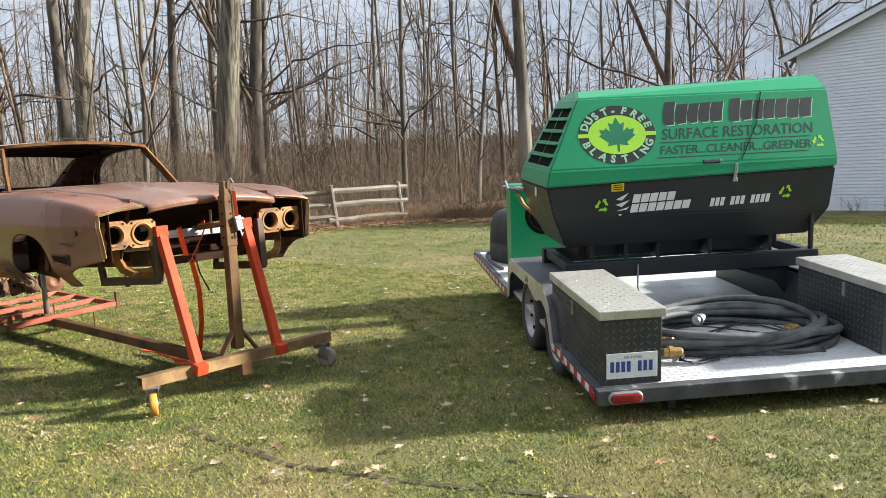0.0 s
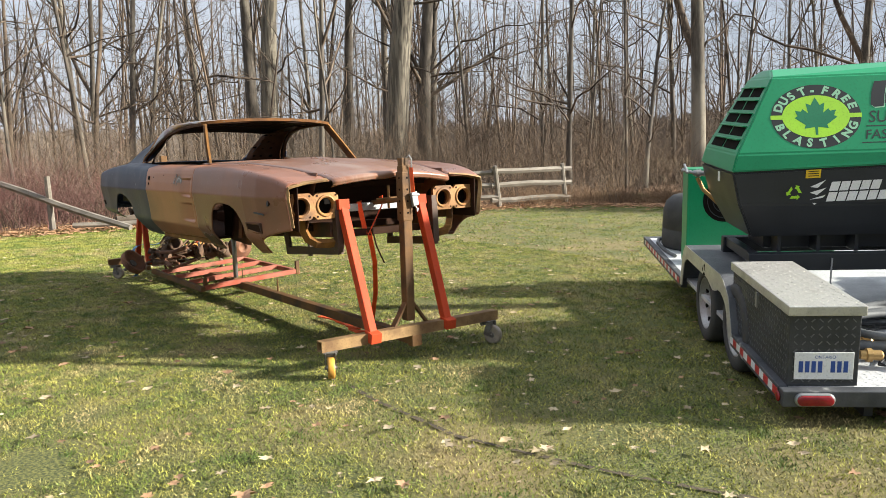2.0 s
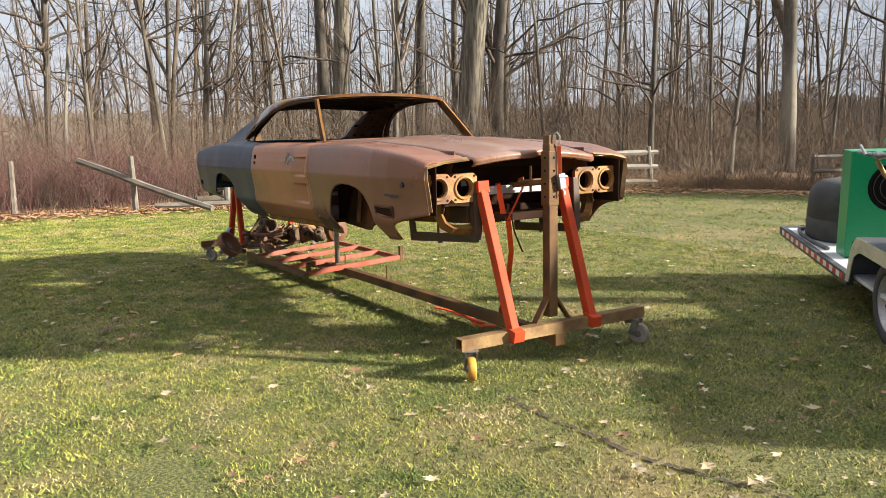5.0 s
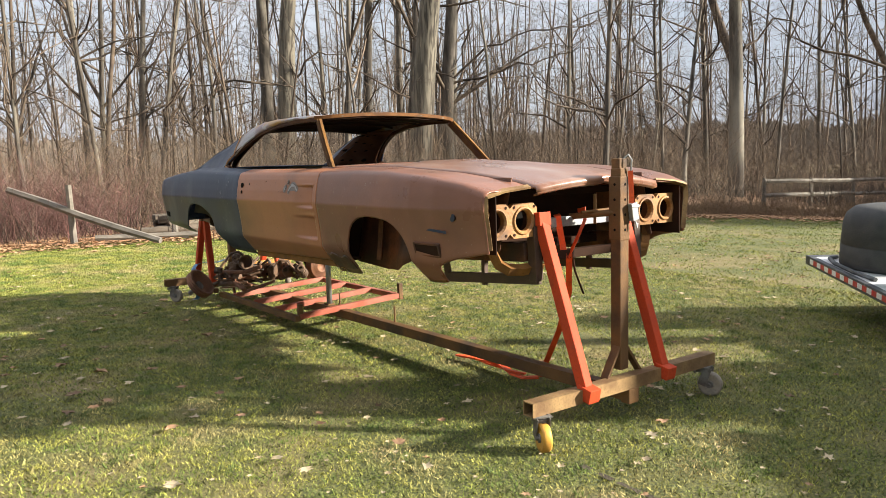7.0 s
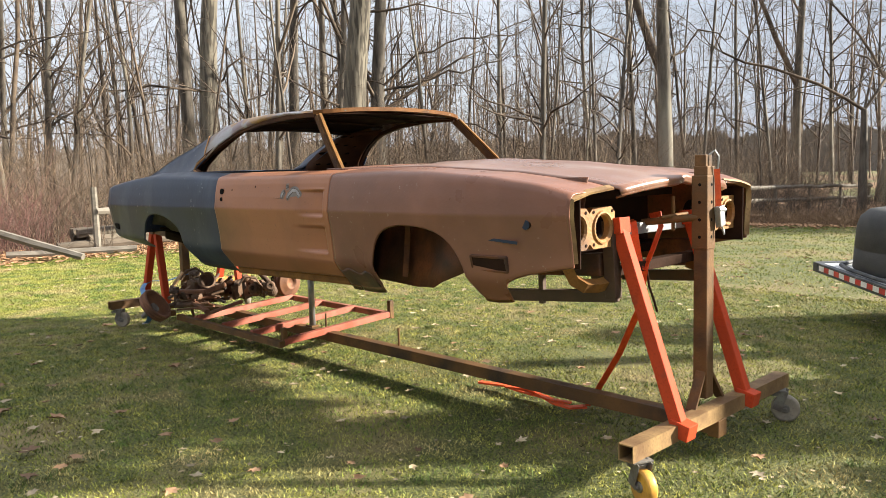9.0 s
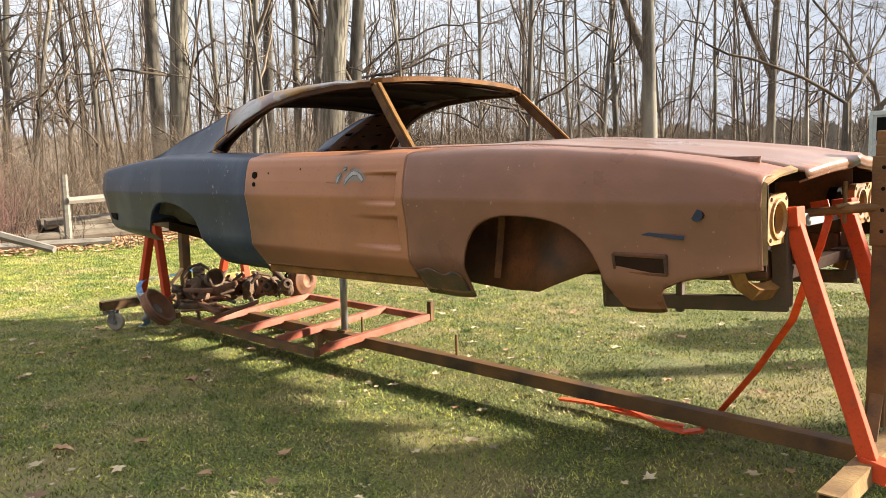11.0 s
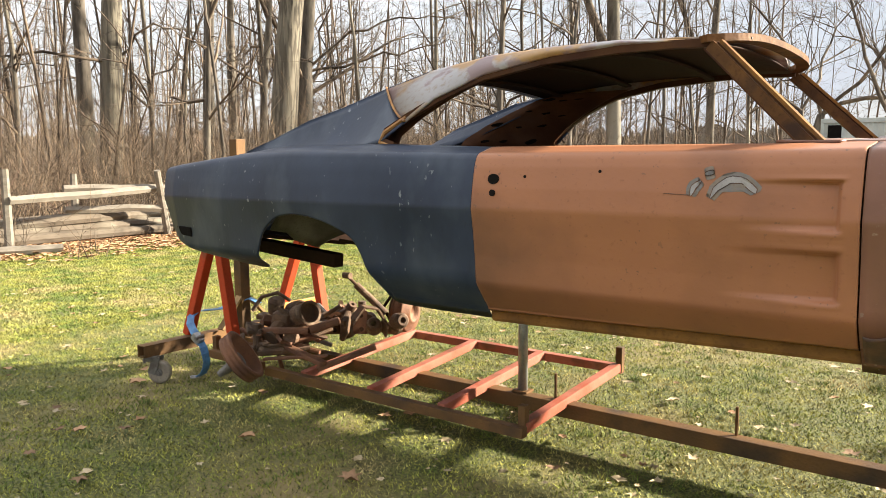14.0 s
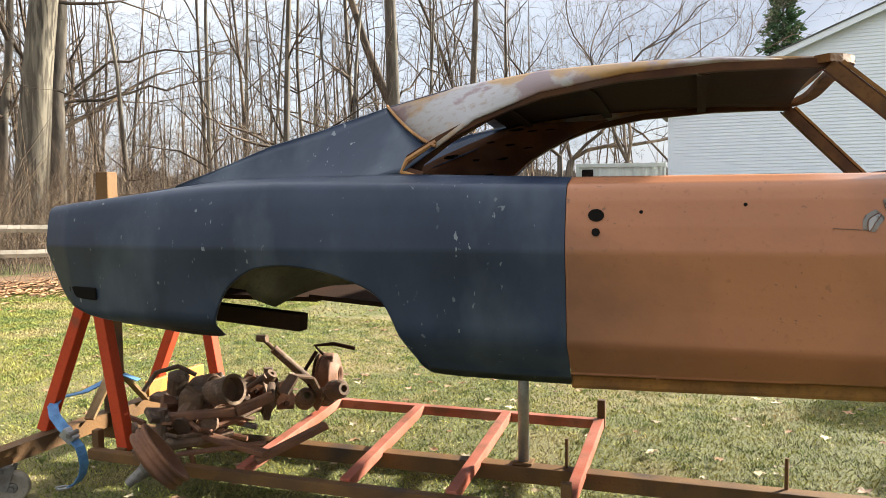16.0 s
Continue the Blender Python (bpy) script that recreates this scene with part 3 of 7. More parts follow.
    # curved ochre bracket and dark jig frame at the nose
    part("frame_horn", sweep(bmesh.new(), [(-5.05, CY + sg * 0.665, 1.075), (-5.05, CY + sg * 0.66, 0.985), (-5.035, CY + sg * 0.635, 0.925), (-5.01, CY + sg * 0.585, 0.892), (-4.99, CY + sg * 0.50, 0.885), (-4.98, CY + sg * 0.36, 0.895)], 0, flat=(0.05, 0.045)), M_HEADER, car, "ochre curved frame horn")
    bm = bmesh.new()
    beam(bm, (-5.71, CY + sg * 0.48, 0.772), (-4.93, CY + sg * 0.43, 0.832), 0.045, 0.06)
    beam(bm, (-5.69, CY + sg * 0.48, 0.77), (-5.71, CY + sg * 0.50, 1.0), 0.045, 0.04)
    beam(bm, (-5.36, CY + sg * 0.46, 0.755), (-5.36, CY + sg * 0.46, 0.95), 0.03, 0.03)
    beam(bm, (-4.95, CY + sg * 0.43, 0.82), (-4.97, CY + sg * 0.43, 1.19), 0.055, 0.06)
    part("jig_frame", bm, material("dark_brown_tube", (0.060, 0.036, 0.024), (0.100, 0.056, 0.034), 7.0, 0.6, 0.1, 0.2), car, "dark brown square-tube bracket under the nose")
    # nose flange
    bm = bmesh.new()
    sweep(bm, [(-4.882, side_point(sg, -4.88, z).y - sg * 0.012, z) for z in np.linspace(1.03, 1.31, 8)] + [(-4.885, CY + sg * 0.72, 1.337), (-4.89, CY + sg * 0.535, 1.352)], 0, flat=(0.03, 0.012))
    part("nose_flange", bm, M_TAN, car, "bare-edged flange round the nose")
    # Added near-black sheet over the fender's inner face, standing in for the cavity's shade.
    rows = [[(-5.29 + 0.40 * k / 5, CY + sg * ((0.785 if sg < 0 else 0.815) - 0.01 * k / 5), z) for k in range(6)] for z in np.linspace(1.0, 1.31, 5)]
    part("nose_liner", grid_skin(rows, 0.006, lambda p: Vector((0, -sg, 0))), M_INNER, car)


M_SCUFF = material("scuffed_dark_primer", (0.035, 0.027, 0.024), (0.165, 0.075, 0.042), 9.0, 0.5, 0, 0.2, 60, (0.20, 0.16, 0.14), 26.0, (0.62, 0.72))


def overlay(name, label, mat, x0, x1, edge, sg=-1, steps=14):
    """A thin coat over the side panels between x0 and x1, from each lower edge up to edge(x)."""
    rows = []
    for x in np.linspace(x0, x1, steps):
        lo, hi = edge(float(x))
        rows.append([side_point(sg, float(x), lo + (hi - lo) * k / 8) + Vector((0, sg * 0.005, 0)) for k in range(9)])
    return part(name, grid_skin(rows, 0.001, lambda p: Vector((0, -sg, 0))), mat, car, label, True)


for sg in (-1, 1):
    overlay("scuffed_corner", "dark scuffed lower corner of the fender", M_SCUFF, -6.50, -6.20, lambda x: (0.776, 0.90 + 0.012 * math.sin(x * 40) - 0.05 * (x + 6.35)), sg)


# hood, cowl, roof, deck
def hood_z(x, v):
    """The hood's height at v = -1..1 across it."""
    edge = lerp(INNER_Z, x) + 0.004
    crown = lerp(((-6.62, 0.018), (-5.6, 0.03), (-4.8, 0.045)), x)
    dent = 0.014 * max(0, 1 - abs(abs(v) - 0.52) / 0.16) * max(0, 1 - abs(x + 5.75) / 0.62)
    return edge + crown * (1 - v * v) + 0.012 * max(0, 1 - abs(v) / 0.12) - dent


rows = []
for x in np.linspace(-6.60, -4.86, 34):
    half = lerp(INNER, x) - 0.006
    rows.append([Vector((float(x) + 0.045 * (1 - (k / 12 - 1) ** 2) * max(0, (x + 5.4) / 0.54), CY + half * (k / 12 - 1), hood_z(x, k / 12 - 1))) for k in range(25)])
lip = [p + Vector((0.012, 0, -0.03)) for p in rows[-1]]
rows += [lip, [p + Vector((-0.03, 0, -0.012)) for p in lip]]
part("hood", grid_skin(rows, 0.010, lambda p: Vector((0, 0, -1))), M_HOOD, car, "brown worn hood with shallow scallops", True)
rows = [[(float(x), CY + 0.76 * v, 1.482 + 0.02 * (1 - v * v) + 0.02 * (-6.61 - x)) for v in np.linspace(-1, 1, 15)] for x in (-6.612, -6.68, -6.75, -6.80)]
part("cowl", grid_skin(rows, 0.01, lambda p: Vector((0, 0, -1))), M_PRIMER, car, "", True)
ROOF_HALF = ((-8.64, 0.60), (-8.34, 0.62), (-8.0, 0.645), (-7.5, 0.64), (-7.05, 0.615))
ROOF_EDGE = ((-8.64, 1.775), (-8.34, 1.835), (-8.0, 1.872), (-7.7, 1.882), (-7.4, 1.882), (-7.05, 1.862))
rows = [[(float(x) + 0.085 * (1 - v * v) * max(0, (x + 7.5) / 0.45), CY + lerp(ROOF_HALF, x) * v, lerp(ROOF_EDGE, x) + 0.032 * (1 - v * v)) for v in np.linspace(-1, 1, 29)] for x in np.linspace(-8.50, -7.09, 30)]
part("roof", grid_skin(rows, 0.008, lambda p: Vector((0, 0, -1))), M_ROOF, car, "stripped roof in patchy grey, white and rust", True)
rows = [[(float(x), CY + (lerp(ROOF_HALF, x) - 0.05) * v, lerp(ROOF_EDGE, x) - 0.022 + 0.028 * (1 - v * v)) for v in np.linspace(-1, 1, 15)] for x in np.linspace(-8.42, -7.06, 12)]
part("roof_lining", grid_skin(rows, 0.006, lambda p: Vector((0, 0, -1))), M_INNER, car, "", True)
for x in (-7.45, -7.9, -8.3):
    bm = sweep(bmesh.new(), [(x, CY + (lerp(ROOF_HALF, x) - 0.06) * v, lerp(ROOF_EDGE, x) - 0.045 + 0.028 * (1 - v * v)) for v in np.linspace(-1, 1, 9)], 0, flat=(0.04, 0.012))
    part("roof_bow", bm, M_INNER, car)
bm = sweep(bmesh.new(), [(-7.07 + 0.095 * (1 - v ** 6), CY + 0.625 * v, 1.853 + 0.030 * (1 - v * v)) for v in np.linspace(-1.03, 1.03, 27)], 0, flat=(0.055, 0.026))
header = part("windscreen_header", bm, M_LIP, car, "ochre rusty windscreen header")
for v in np.linspace(-0.75, 0.75, 5):
    part("clip_hole", box(bmesh.new(), (0.010, 0.026, 0.008), pose(-7.0475 + 0.095 * (1 - v ** 6), CY + 0.625 * v, 1.850 + 0.03 * (1 - v * v))), M_TUB, header)
rows = [[(float(x), CY + lerp(((-10.02, 0.725), (-9.5, 0.755), (-9.0, 0.70)), x) * v, lerp(((-10.02, 1.408), (-9.5, 1.478), (-9.0, 1.50)), x) + 0.012 * (1 - v * v)) for v in np.linspace(-1, 1, 15)] for x in np.linspace(-10.02, -9.0, 12)]
part("boot_lid", grid_skin(rows, 0.01, lambda p: Vector((0, 0, -1))), M_BLUE, car, "", True)
rows = []
for z, x, half in ((1.411, -10.022, 0.73), (1.378, -10.03, 0.885), (1.22, -10.025, 0.925), (1.13, -9.995, 0.905), (1.03, -9.95, 0.86), (0.968, -9.865, 0.78)):
    rows.append([(x - 0.07 * (1 - v * v), CY + half * v, z) for v in np.linspace(-1, 1, 13)])
part("tail_panel", grid_skin(rows, 0.01, lambda p: Vector((1, 0, 0))), M_BLUE, car, "", True)
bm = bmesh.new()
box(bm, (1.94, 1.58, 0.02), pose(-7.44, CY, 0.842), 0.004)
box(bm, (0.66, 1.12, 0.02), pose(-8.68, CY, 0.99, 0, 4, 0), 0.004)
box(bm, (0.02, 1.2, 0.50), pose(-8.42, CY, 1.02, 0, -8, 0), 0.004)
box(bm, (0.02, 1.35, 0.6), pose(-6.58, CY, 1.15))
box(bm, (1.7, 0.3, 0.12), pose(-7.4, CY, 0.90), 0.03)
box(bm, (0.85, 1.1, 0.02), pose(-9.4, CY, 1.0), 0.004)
part("floor_pan", bm, M_INNER, car, "rusty floor pan and firewall, coloured near-black for shade")
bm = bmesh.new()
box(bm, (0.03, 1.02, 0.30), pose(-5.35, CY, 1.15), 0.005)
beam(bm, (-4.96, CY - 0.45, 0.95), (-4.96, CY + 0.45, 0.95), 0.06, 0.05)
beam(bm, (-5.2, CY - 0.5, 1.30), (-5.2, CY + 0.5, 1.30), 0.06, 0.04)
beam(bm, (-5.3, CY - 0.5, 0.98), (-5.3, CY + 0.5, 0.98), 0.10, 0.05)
part("radiator_support", bm, M_INNER, car, "rusty radiator support, coloured near-black for shade")


def sanded(spine, widths, grow, off, mt):
    """A smooth-edged flat mark on the near door along a short spine of points."""
    top, low = [], []
    for k in range(17):
        f = k / 16 * (len(spine) - 1)
        i = min(int(f), len(spine) - 2)
        u = f - i
        x, z = (spine[i][q] + (spine[i + 1][q] - spine[i][q]) * u for q in (0, 1))
        dx, dz = spine[i + 1][0] - spine[i][0], spine[i + 1][1] - spine[i][1]
        n = math.hypot(dx, dz)
        w = 0.75 * (widths[i] + (widths[i + 1] - widths[i]) * u) * math.sqrt(max(0.04, 1 - abs(2 * k / 16 - 1) ** 3)) + grow
        top.append((x - dz / n * w, z + dx / n * w)), low.append((x + dz / n * w, z - dx / n * w))
    bm = bmesh.new()
    f = bm.faces.new([bm.verts.new((-7.01 + a, side_point(-1, -7.01 + a, 1.335 + b).y - off, 1.335 + b)) for a, b in top + low[::-1]])
    bmesh.ops.solidify(bm, geom=[f], thickness=0.001)
    part("sanded_patch", bm, mt, car, "small pale sanded patch on the door")


for spine, widths in ((((0.005, -0.028), (0.012, 0.0), (0.035, 0.022)), (0.006, 0.012, 0.007)), (((0.045, 0.042), (0.075, 0.05)), (0.009, 0.010)), (((0.068, -0.035), (0.085, -0.002), (0.125, 0.026), (0.165, 0.024), (0.20, -0.006), (0.205, -0.016)), (0.008, 0.014, 0.015, 0.012, 0.014, 0.008))):
    sanded(spine, widths, 0.014, 0.0015, M_HALO)
    sanded(spine, widths, 0.0022, 0.0028, M_SCUFF)
    sanded(spine, widths, -0.001, 0.0042, M_PALE)
part("scratch", box(bmesh.new(), (0.085, 0.002, 0.0022), pose(-7.055, side_point(-1, -7.055, 1.312).y - 0.001, 1.312, 0, 3, 0), 0.0005), M_SCUFF, car, "thin dark scratch on the door")
bm = box(bmesh.new(), (0.17, 0.003, 0.014), pose(-5.2, side_point(-1, -5.2, 1.125).y - 0.002, 1.125, 0, 4, 4), 0.001)
part("scratch_patch", bm, M_BLUE, car)
bm = rod(bmesh.new(), (-5.08, side_point(-1, -5.08, 1.2).y - 0.003, 1.2), (-5.08, side_point(-1, -5.08, 1.2).y + 0.006, 1.2), 0.022)
part("primer_spot", bm, M_BLUE, car)

# ---- the stand that carries the car ----
stand = thing("car_rotisserie", (-7.6, CY, 0.0), "rusty steel rotisserie stand on casters with orange legs", "stand")


def caster(x, y, rz, wheel_mat, parent):
    """A swivel caster under a beam whose underside is at 0.185 m."""
    c = part("caster", box(bmesh.new(), (0.10, 0.10, 0.010), pose(x, y, 0.180, 0, 0, rz), 0.002), M_CASTER, parent, "worn steel swivel caster")
    m = pose(x, y, 0, 0, 0, rz)
    bm = bmesh.new()
    for s in (-1, 1):
        box(bm, (0.05, 0.006, 0.12), m @ pose(0.025, s * 0.034, 0.125, 0, 18, 0), 0.001)
    rod(bm, m @ Vector((0.05, -0.045, 0.075)), m @ Vector((0.05, 0.045, 0.075)), 0.010)
    lathe(bm, [(0.0, 0.150), (0.042, 0.150), (0.045, 0.165), (0.038, 0.176), (0.0, 0.176)], m, 16)
    box(bm, (0.012, 0.05, 0.03), m @ pose(-0.045, 0, 0.15, 0, -25, 0), 0.002)
    part("fork", bm, M_CASTER, c)
    bm = bmesh.new()
    lathe(bm, [(0.0, -0.022), (0.058, -0.022), (0.070, -0.024), (0.075, -0.014), (0.075, 0.014), (0.070, 0.024), (0.058, 0.022), (0.0, 0.022)], m @ pose(0.05, 0, 0.075, 90, 0, 0), 28)
    part("wheel", bm, wheel_mat, c, "", True)
    bm = lathe(bmesh.new(), [(0.0, -0.03), (0.022, -0.03), (0.026, -0.02), (0.05, -0.019), (0.05, 0.019), (0.026, 0.02), (0.022, 0.03), (0.0, 0.03)], m @ pose(0.05, 0, 0.075, 90, 0, 0), 20)
    part("hub", bm, M_CASTER, c)


front = part("front_beam", tube_end(bmesh.new(), (-4.665, 2.24, 0.222), (-4.645, 3.80, 0.222), 0.075), M_TAN, stand, "tan worn square-tube crossbeam with open ends")
caster(-4.655, 2.315, -25, M_YELLOW, stand)
caster(-4.645, 3.72, 20, M_GREYWHEEL, stand)
part("centre_beam", beam(bmesh.new(), (-10.72, CY, 0.150), (-4.625, CY, 0.150), 0.075), M_STEEL, stand, "long rusty square-tube spine beam")
bm = bmesh.new()
box(bm, (0.072, 0.072, 1.15), pose(-4.715, CY, 0.86), 0.006)
part("post", bm, M_STEEL, stand, "rusty upright square post drilled with holes")
bm = bmesh.new()
box(bm, (0.084, 0.084, 0.36), pose(-4.718, CY, 1.21), 0.006)
box(bm, (0.06, 0.062, 0.12), pose(-4.72, CY, 1.43), 0.005)
sleeve = part("sleeve", bm, M_STEEL, stand)
for k in range(4):
    part("pin_hole", rod(bmesh.new(), (-4.716, CY - 0.042, 1.09 + 0.085 * k), (-4.716, CY - 0.0435, 1.09 + 0.085 * k), 0.008, n=10), M_BLACKHOLE, sleeve)
    part("pin_hole", rod(bmesh.new(), (-4.676, CY, 1.09 + 0.085 * k), (-4.6745, CY, 1.09 + 0.085 * k), 0.008, n=10), M_BLACKHOLE, sleeve)
for s in (-1, 1):
    bm = bmesh.new()
    beam(bm, (-4.70, CY + s * 0.15, 0.25), (-4.71, CY + s * 0.03, 0.42), 0.05, 0.016, 0.002)
    part("gusset", bm, M_STEEL, stand)
    y = 2.635 if s < 0 else 3.30
    leg = part("leg", beam(bmesh.new(), (-4.645, y + 0.01, 0.26), (-4.935, y - 0.02 if s < 0 else y + 0.0, 1.15), 0.062, 0.062, 0.006), M_ORANGE, stand, "bright orange square-tube leg")
    part("foot", box(bmesh.new(), (0.10, 0.085, 0.075), pose(-4.622, y + 0.01, 0.235, 0, 12, 0), 0.004), M_ORANGE, leg)
    part("cap", box(bmesh.new(), (0.085, 0.088, 0.075), pose(-4.945, y - 0.02 if s < 0 else y, 1.165, 0, -6, 0), 0.004), M_ORANGE, leg)
part("clamp_bar", beam(bmesh.new(), (-4.99, 2.60, 1.135), (-4.99, 3.33, 1.135), 0.05, 0.055), M_GALV, stand, "grey steel clamp bar across the nose")
bm = bmesh.new()
rod(bm, (-4.99, 2.9, 1.16), (-4.7, 3.0, 1.19), 0.018)
rod(bm, (-4.86, 2.86, 1.19), (-4.83, 3.06, 1.20), 0.009)
rod(bm, (-4.85, 2.96, 1.12), (-4.85, 2.96, 1.29), 0.009)
part("spindle", bm, M_STEEL, stand, "steel spindle and crank handle")
part("lower_foot", box(bmesh.new(), (0.06, 0.085, 0.085), pose(-4.64, CY, 0.145), 0.004), M_STEEL, stand)
# rear end of the stand
part("rear_beam", tube_end(bmesh.new(), (-10.58, 2.225, 0.222), (-10.58, 3.80, 0.222), 0.078), M_STEEL, stand, "rusty square-tube rear crossbeam with open ends")
caster(-10.58, 2.30, 35, M_GREYWHEEL, stand)
caster(-10.60, 3.74, -20, M_GREYWHEEL, stand)
part("rear_post", box(bmesh.new(), (0.078, 0.078, 1.41), pose(-10.55, CY, 0.885), 0.006), M_STEEL, stand, "rusty upright square post")
for s in (-1, 1):
    y = CY + s * 0.40
    for p, q in (((-10.63, y, 0.26), (-10.34, y, 0.93)), ((-10.12, y, 0.20), (-10.25, y, 0.93))):
        part("rear_leg", beam(bmesh.new(), p, q, 0.062, 0.062, 0.006), M_ORANGE, stand, "orange square-tube rear leg")
    bm = beam(bmesh.new(), (-10.52, CY + s * 0.22, 0.27), (-10.54, CY + s * 0.03, 0.48), 0.055, 0.016, 0.002)
    part("gusset", bm, M_TAN, stand)
part("rear_clamp_bar", beam(bmesh.new(), (-10.27, CY - 0.45, 0.945), (-10.27, CY + 0.45, 0.945), 0.07, 0.05), M_STEEL, stand)
for s in (-1, 1):
    part("rear_arm", beam(bmesh.new(), (-10.28, CY + s * 0.40, 0.95), (-9.80, CY + s * 0.46, 0.935), 0.05, 0.05), M_STEEL, stand)
part("rear_tie", beam(bmesh.new(), (-10.12, CY - 0.45, 0.205), (-10.12, CY + 0.45, 0.205), 0.055, 0.035), M_STEEL, stand)
part("yellow_bar", beam(bmesh.new(), (-10.50, 3.22, 0.335), (-10.50, 3.74, 0.335), 0.03, 0.085), material("orange_yellow_paint", (0.60, 0.27, 0.04), (0.42, 0.17, 0.03), 7.0, 0.5), stand, "orange-yellow flat bar on the rear beam")
for x in (-7.10, -8.02):
    part("pin", rod(bmesh.new(), (x, CY + 0.02, 0.18), (x, CY + 0.02, 0.32), 0.008, n=8), M_STEEL, stand)

prop = thing("prop_post", (-8.22, CY, 0.19), "galvanised pipe prop under the sill of the car", "prop")
part("pipe", rod(bmesh.new(), (-8.22, CY + 0.02, 0.188), (-8.22, CY + 0.02, 0.826), 0.026, n=18), M_GALV, prop, "", True)
part("base_plate", box(bmesh.new(), (0.09, 0.075, 0.012), pose(-8.22, CY + 0.02, 0.193), 0.002), M_STEEL, prop)

# ---- low sled frame under the car ----
sled = thing("sled_frame", (-8.8, CY, 0.2), "faded red ladder frame of square tube lying on the spine beam", "frame")
NZ, FZ = 0.160, 0.222


def sled_pt(x, f, dz=0.0):
    return (x, 2.56 + 1.09 * f, NZ + (FZ - NZ) * f + dz)


part("near_rail", beam(bmesh.new(), sled_pt(-9.75, 0), sled_pt(-7.925, 0), 0.05), M_STEEL, sled, "rust-brown side rail")
part("far_rail", beam(bmesh.new(), sled_pt(-9.85, 1), sled_pt(-7.92, 1), 0.05), M_RED, sled)
for xn, xf in ((-7.95, -7.945), (-8.43, -8.445), (-8.92, -8.95), (-9.45, -9.47)):
    part("rung", beam(bmesh.new(), sled_pt(xn, 0.02, 0.012), sled_pt(xf, 0.98, 0.012), 0.05), M_RED, sled, "faded pink-red cross rung")
part("peg", beam(bmesh.new(), sled_pt(-7.935, 1.0, -0.02), sled_pt(-7.935, 1.0, 0.13), 0.04), M_STEEL, sled)
part("peg", beam(bmesh.new(), sled_pt(-7.95, 0.03, -0.02), sled_pt(-7.95, 0.03, 0.12), 0.04), M_STEEL, sled)


# ---- suspension parts on the sled ----
axle = thing("suspension_assembly", (-9.6, CY, 0.2), "rusty front suspension crossmember with drums resting on the sled", "suspension")
bm = bmesh.new()
sweep(bm, [(-9.58, 2.66, 0.33), (-9.60, 2.78, 0.40), (-9.62, 2.95, 0.37), (-9.62, 3.15, 0.35), (-9.60, 3.33, 0.38), (-9.58, 3.50, 0.33)], [0.05, 0.06, 0.055, 0.055, 0.06, 0.05], 10)
box(bm, (0.18, 0.30, 0.06), pose(-9.55, 2.98, 0.33, 8, 5, 3), 0.015)
box(bm, (0.12, 0.14, 0.22), pose(-9.62, 2.80, 0.37, 5, 8, 20), 0.03)
box(bm, (0.05, 0.16, 0.20), pose(-9.50, 3.28, 0.34, 12, -15, 8), 0.02)
part("crossmember", bm, M_JUNK, axle, "rusty crossmember")
for s, y in ((-1, 2.62), (1, 3.58)):
    bm = bmesh.new()
    sweep(bm, [(-9.72, y - s * 0.08, 0.24), (-9.62, y, 0.25), (-9.50, y - s * 0.06, 0.26), (-9.40, y - s * 0.2, 0.27)], [0.022, 0.032, 0.026, 0.02], 8)
    sweep(bm, [(-9.75, y - s * 0.10, 0.34), (-9.66, y, 0.36), (-9.54, y - s * 0.12, 0.38)], [0.018, 0.024, 0.018], 8)
    rod(bm, (-9.66, y, 0.22), (-9.66, y, 0.42), 0.028)
    lathe(bm, [(0.0, -0.03), (0.045, -0.03), (0.05, 0.0), (0.04, 0.035), (0.0, 0.035)], pose(-9.48, y - s * 0.12, 0.33, 90, 0, 30), 14)
    part("control_arm", bm, M_JUNK, axle, "rusty control arm")
    bm = bmesh.new()
    for k in range(4):
        rod(bm, (-9.72 + 0.10 * k, y - s * 0.05 * k, 0.24), (-9.42 - 0.05 * k, y - s * (0.16 + 0.06 * k), 0.29 + 0.02 * k), 0.013, n=8)
    part("tie_rods", bm, M_JUNK, axle)
DRUM = [(0.0, -0.02), (0.05, -0.025), (0.055, -0.045), (0.075, -0.045), (0.09, -0.02), (0.135, -0.02), (0.143, -0.012), (0.143, 0.045), (0.137, 0.052), (0.147, 0.058), (0.147, 0.066), (0.12, 0.066), (0.115, 0.0), (0.0, 0.0)]
NEAR_DRUM = [(0.0, -0.02), (0.05, -0.022), (0.055, -0.036), (0.075, -0.036), (0.09, -0.018), (0.138, -0.018), (0.145, -0.012), (0.147, -0.004), (0.139, 0.002), (0.139, 0.012), (0.147, 0.016), (0.147, 0.024), (0.139, 0.028), (0.139, 0.038), (0.150, 0.043), (0.150, 0.055), (0.125, 0.055), (0.118, 0.0), (0.0, 0.0)]
part("near_drum", lathe(bmesh.new(), NEAR_DRUM, Matrix.Translation((-9.69, 2.30, 0.295)) @ Matrix.Scale(1.06, 4) @ Vector((0.60, 0.52, 0.56)).to_track_quat("Z", "Y").to_matrix().to_4x4(), 30), M_DRUM, axle, "rust-brown brake drum leaning outwards", True)
bm = bmesh.new()
lathe(bm, [(0, 0), (0.02, 0), (0.03, 0.08), (0.045, 0.10), (0.045, 0.16), (0, 0.16)], Matrix.Translation((-9.78, 2.23, 0.205)) @ Vector((0.60, 0.52, 0.56)).to_track_quat("Z", "Y").to_matrix().to_4x4(), 14)
part("spindle", bm, M_CASTER, axle)
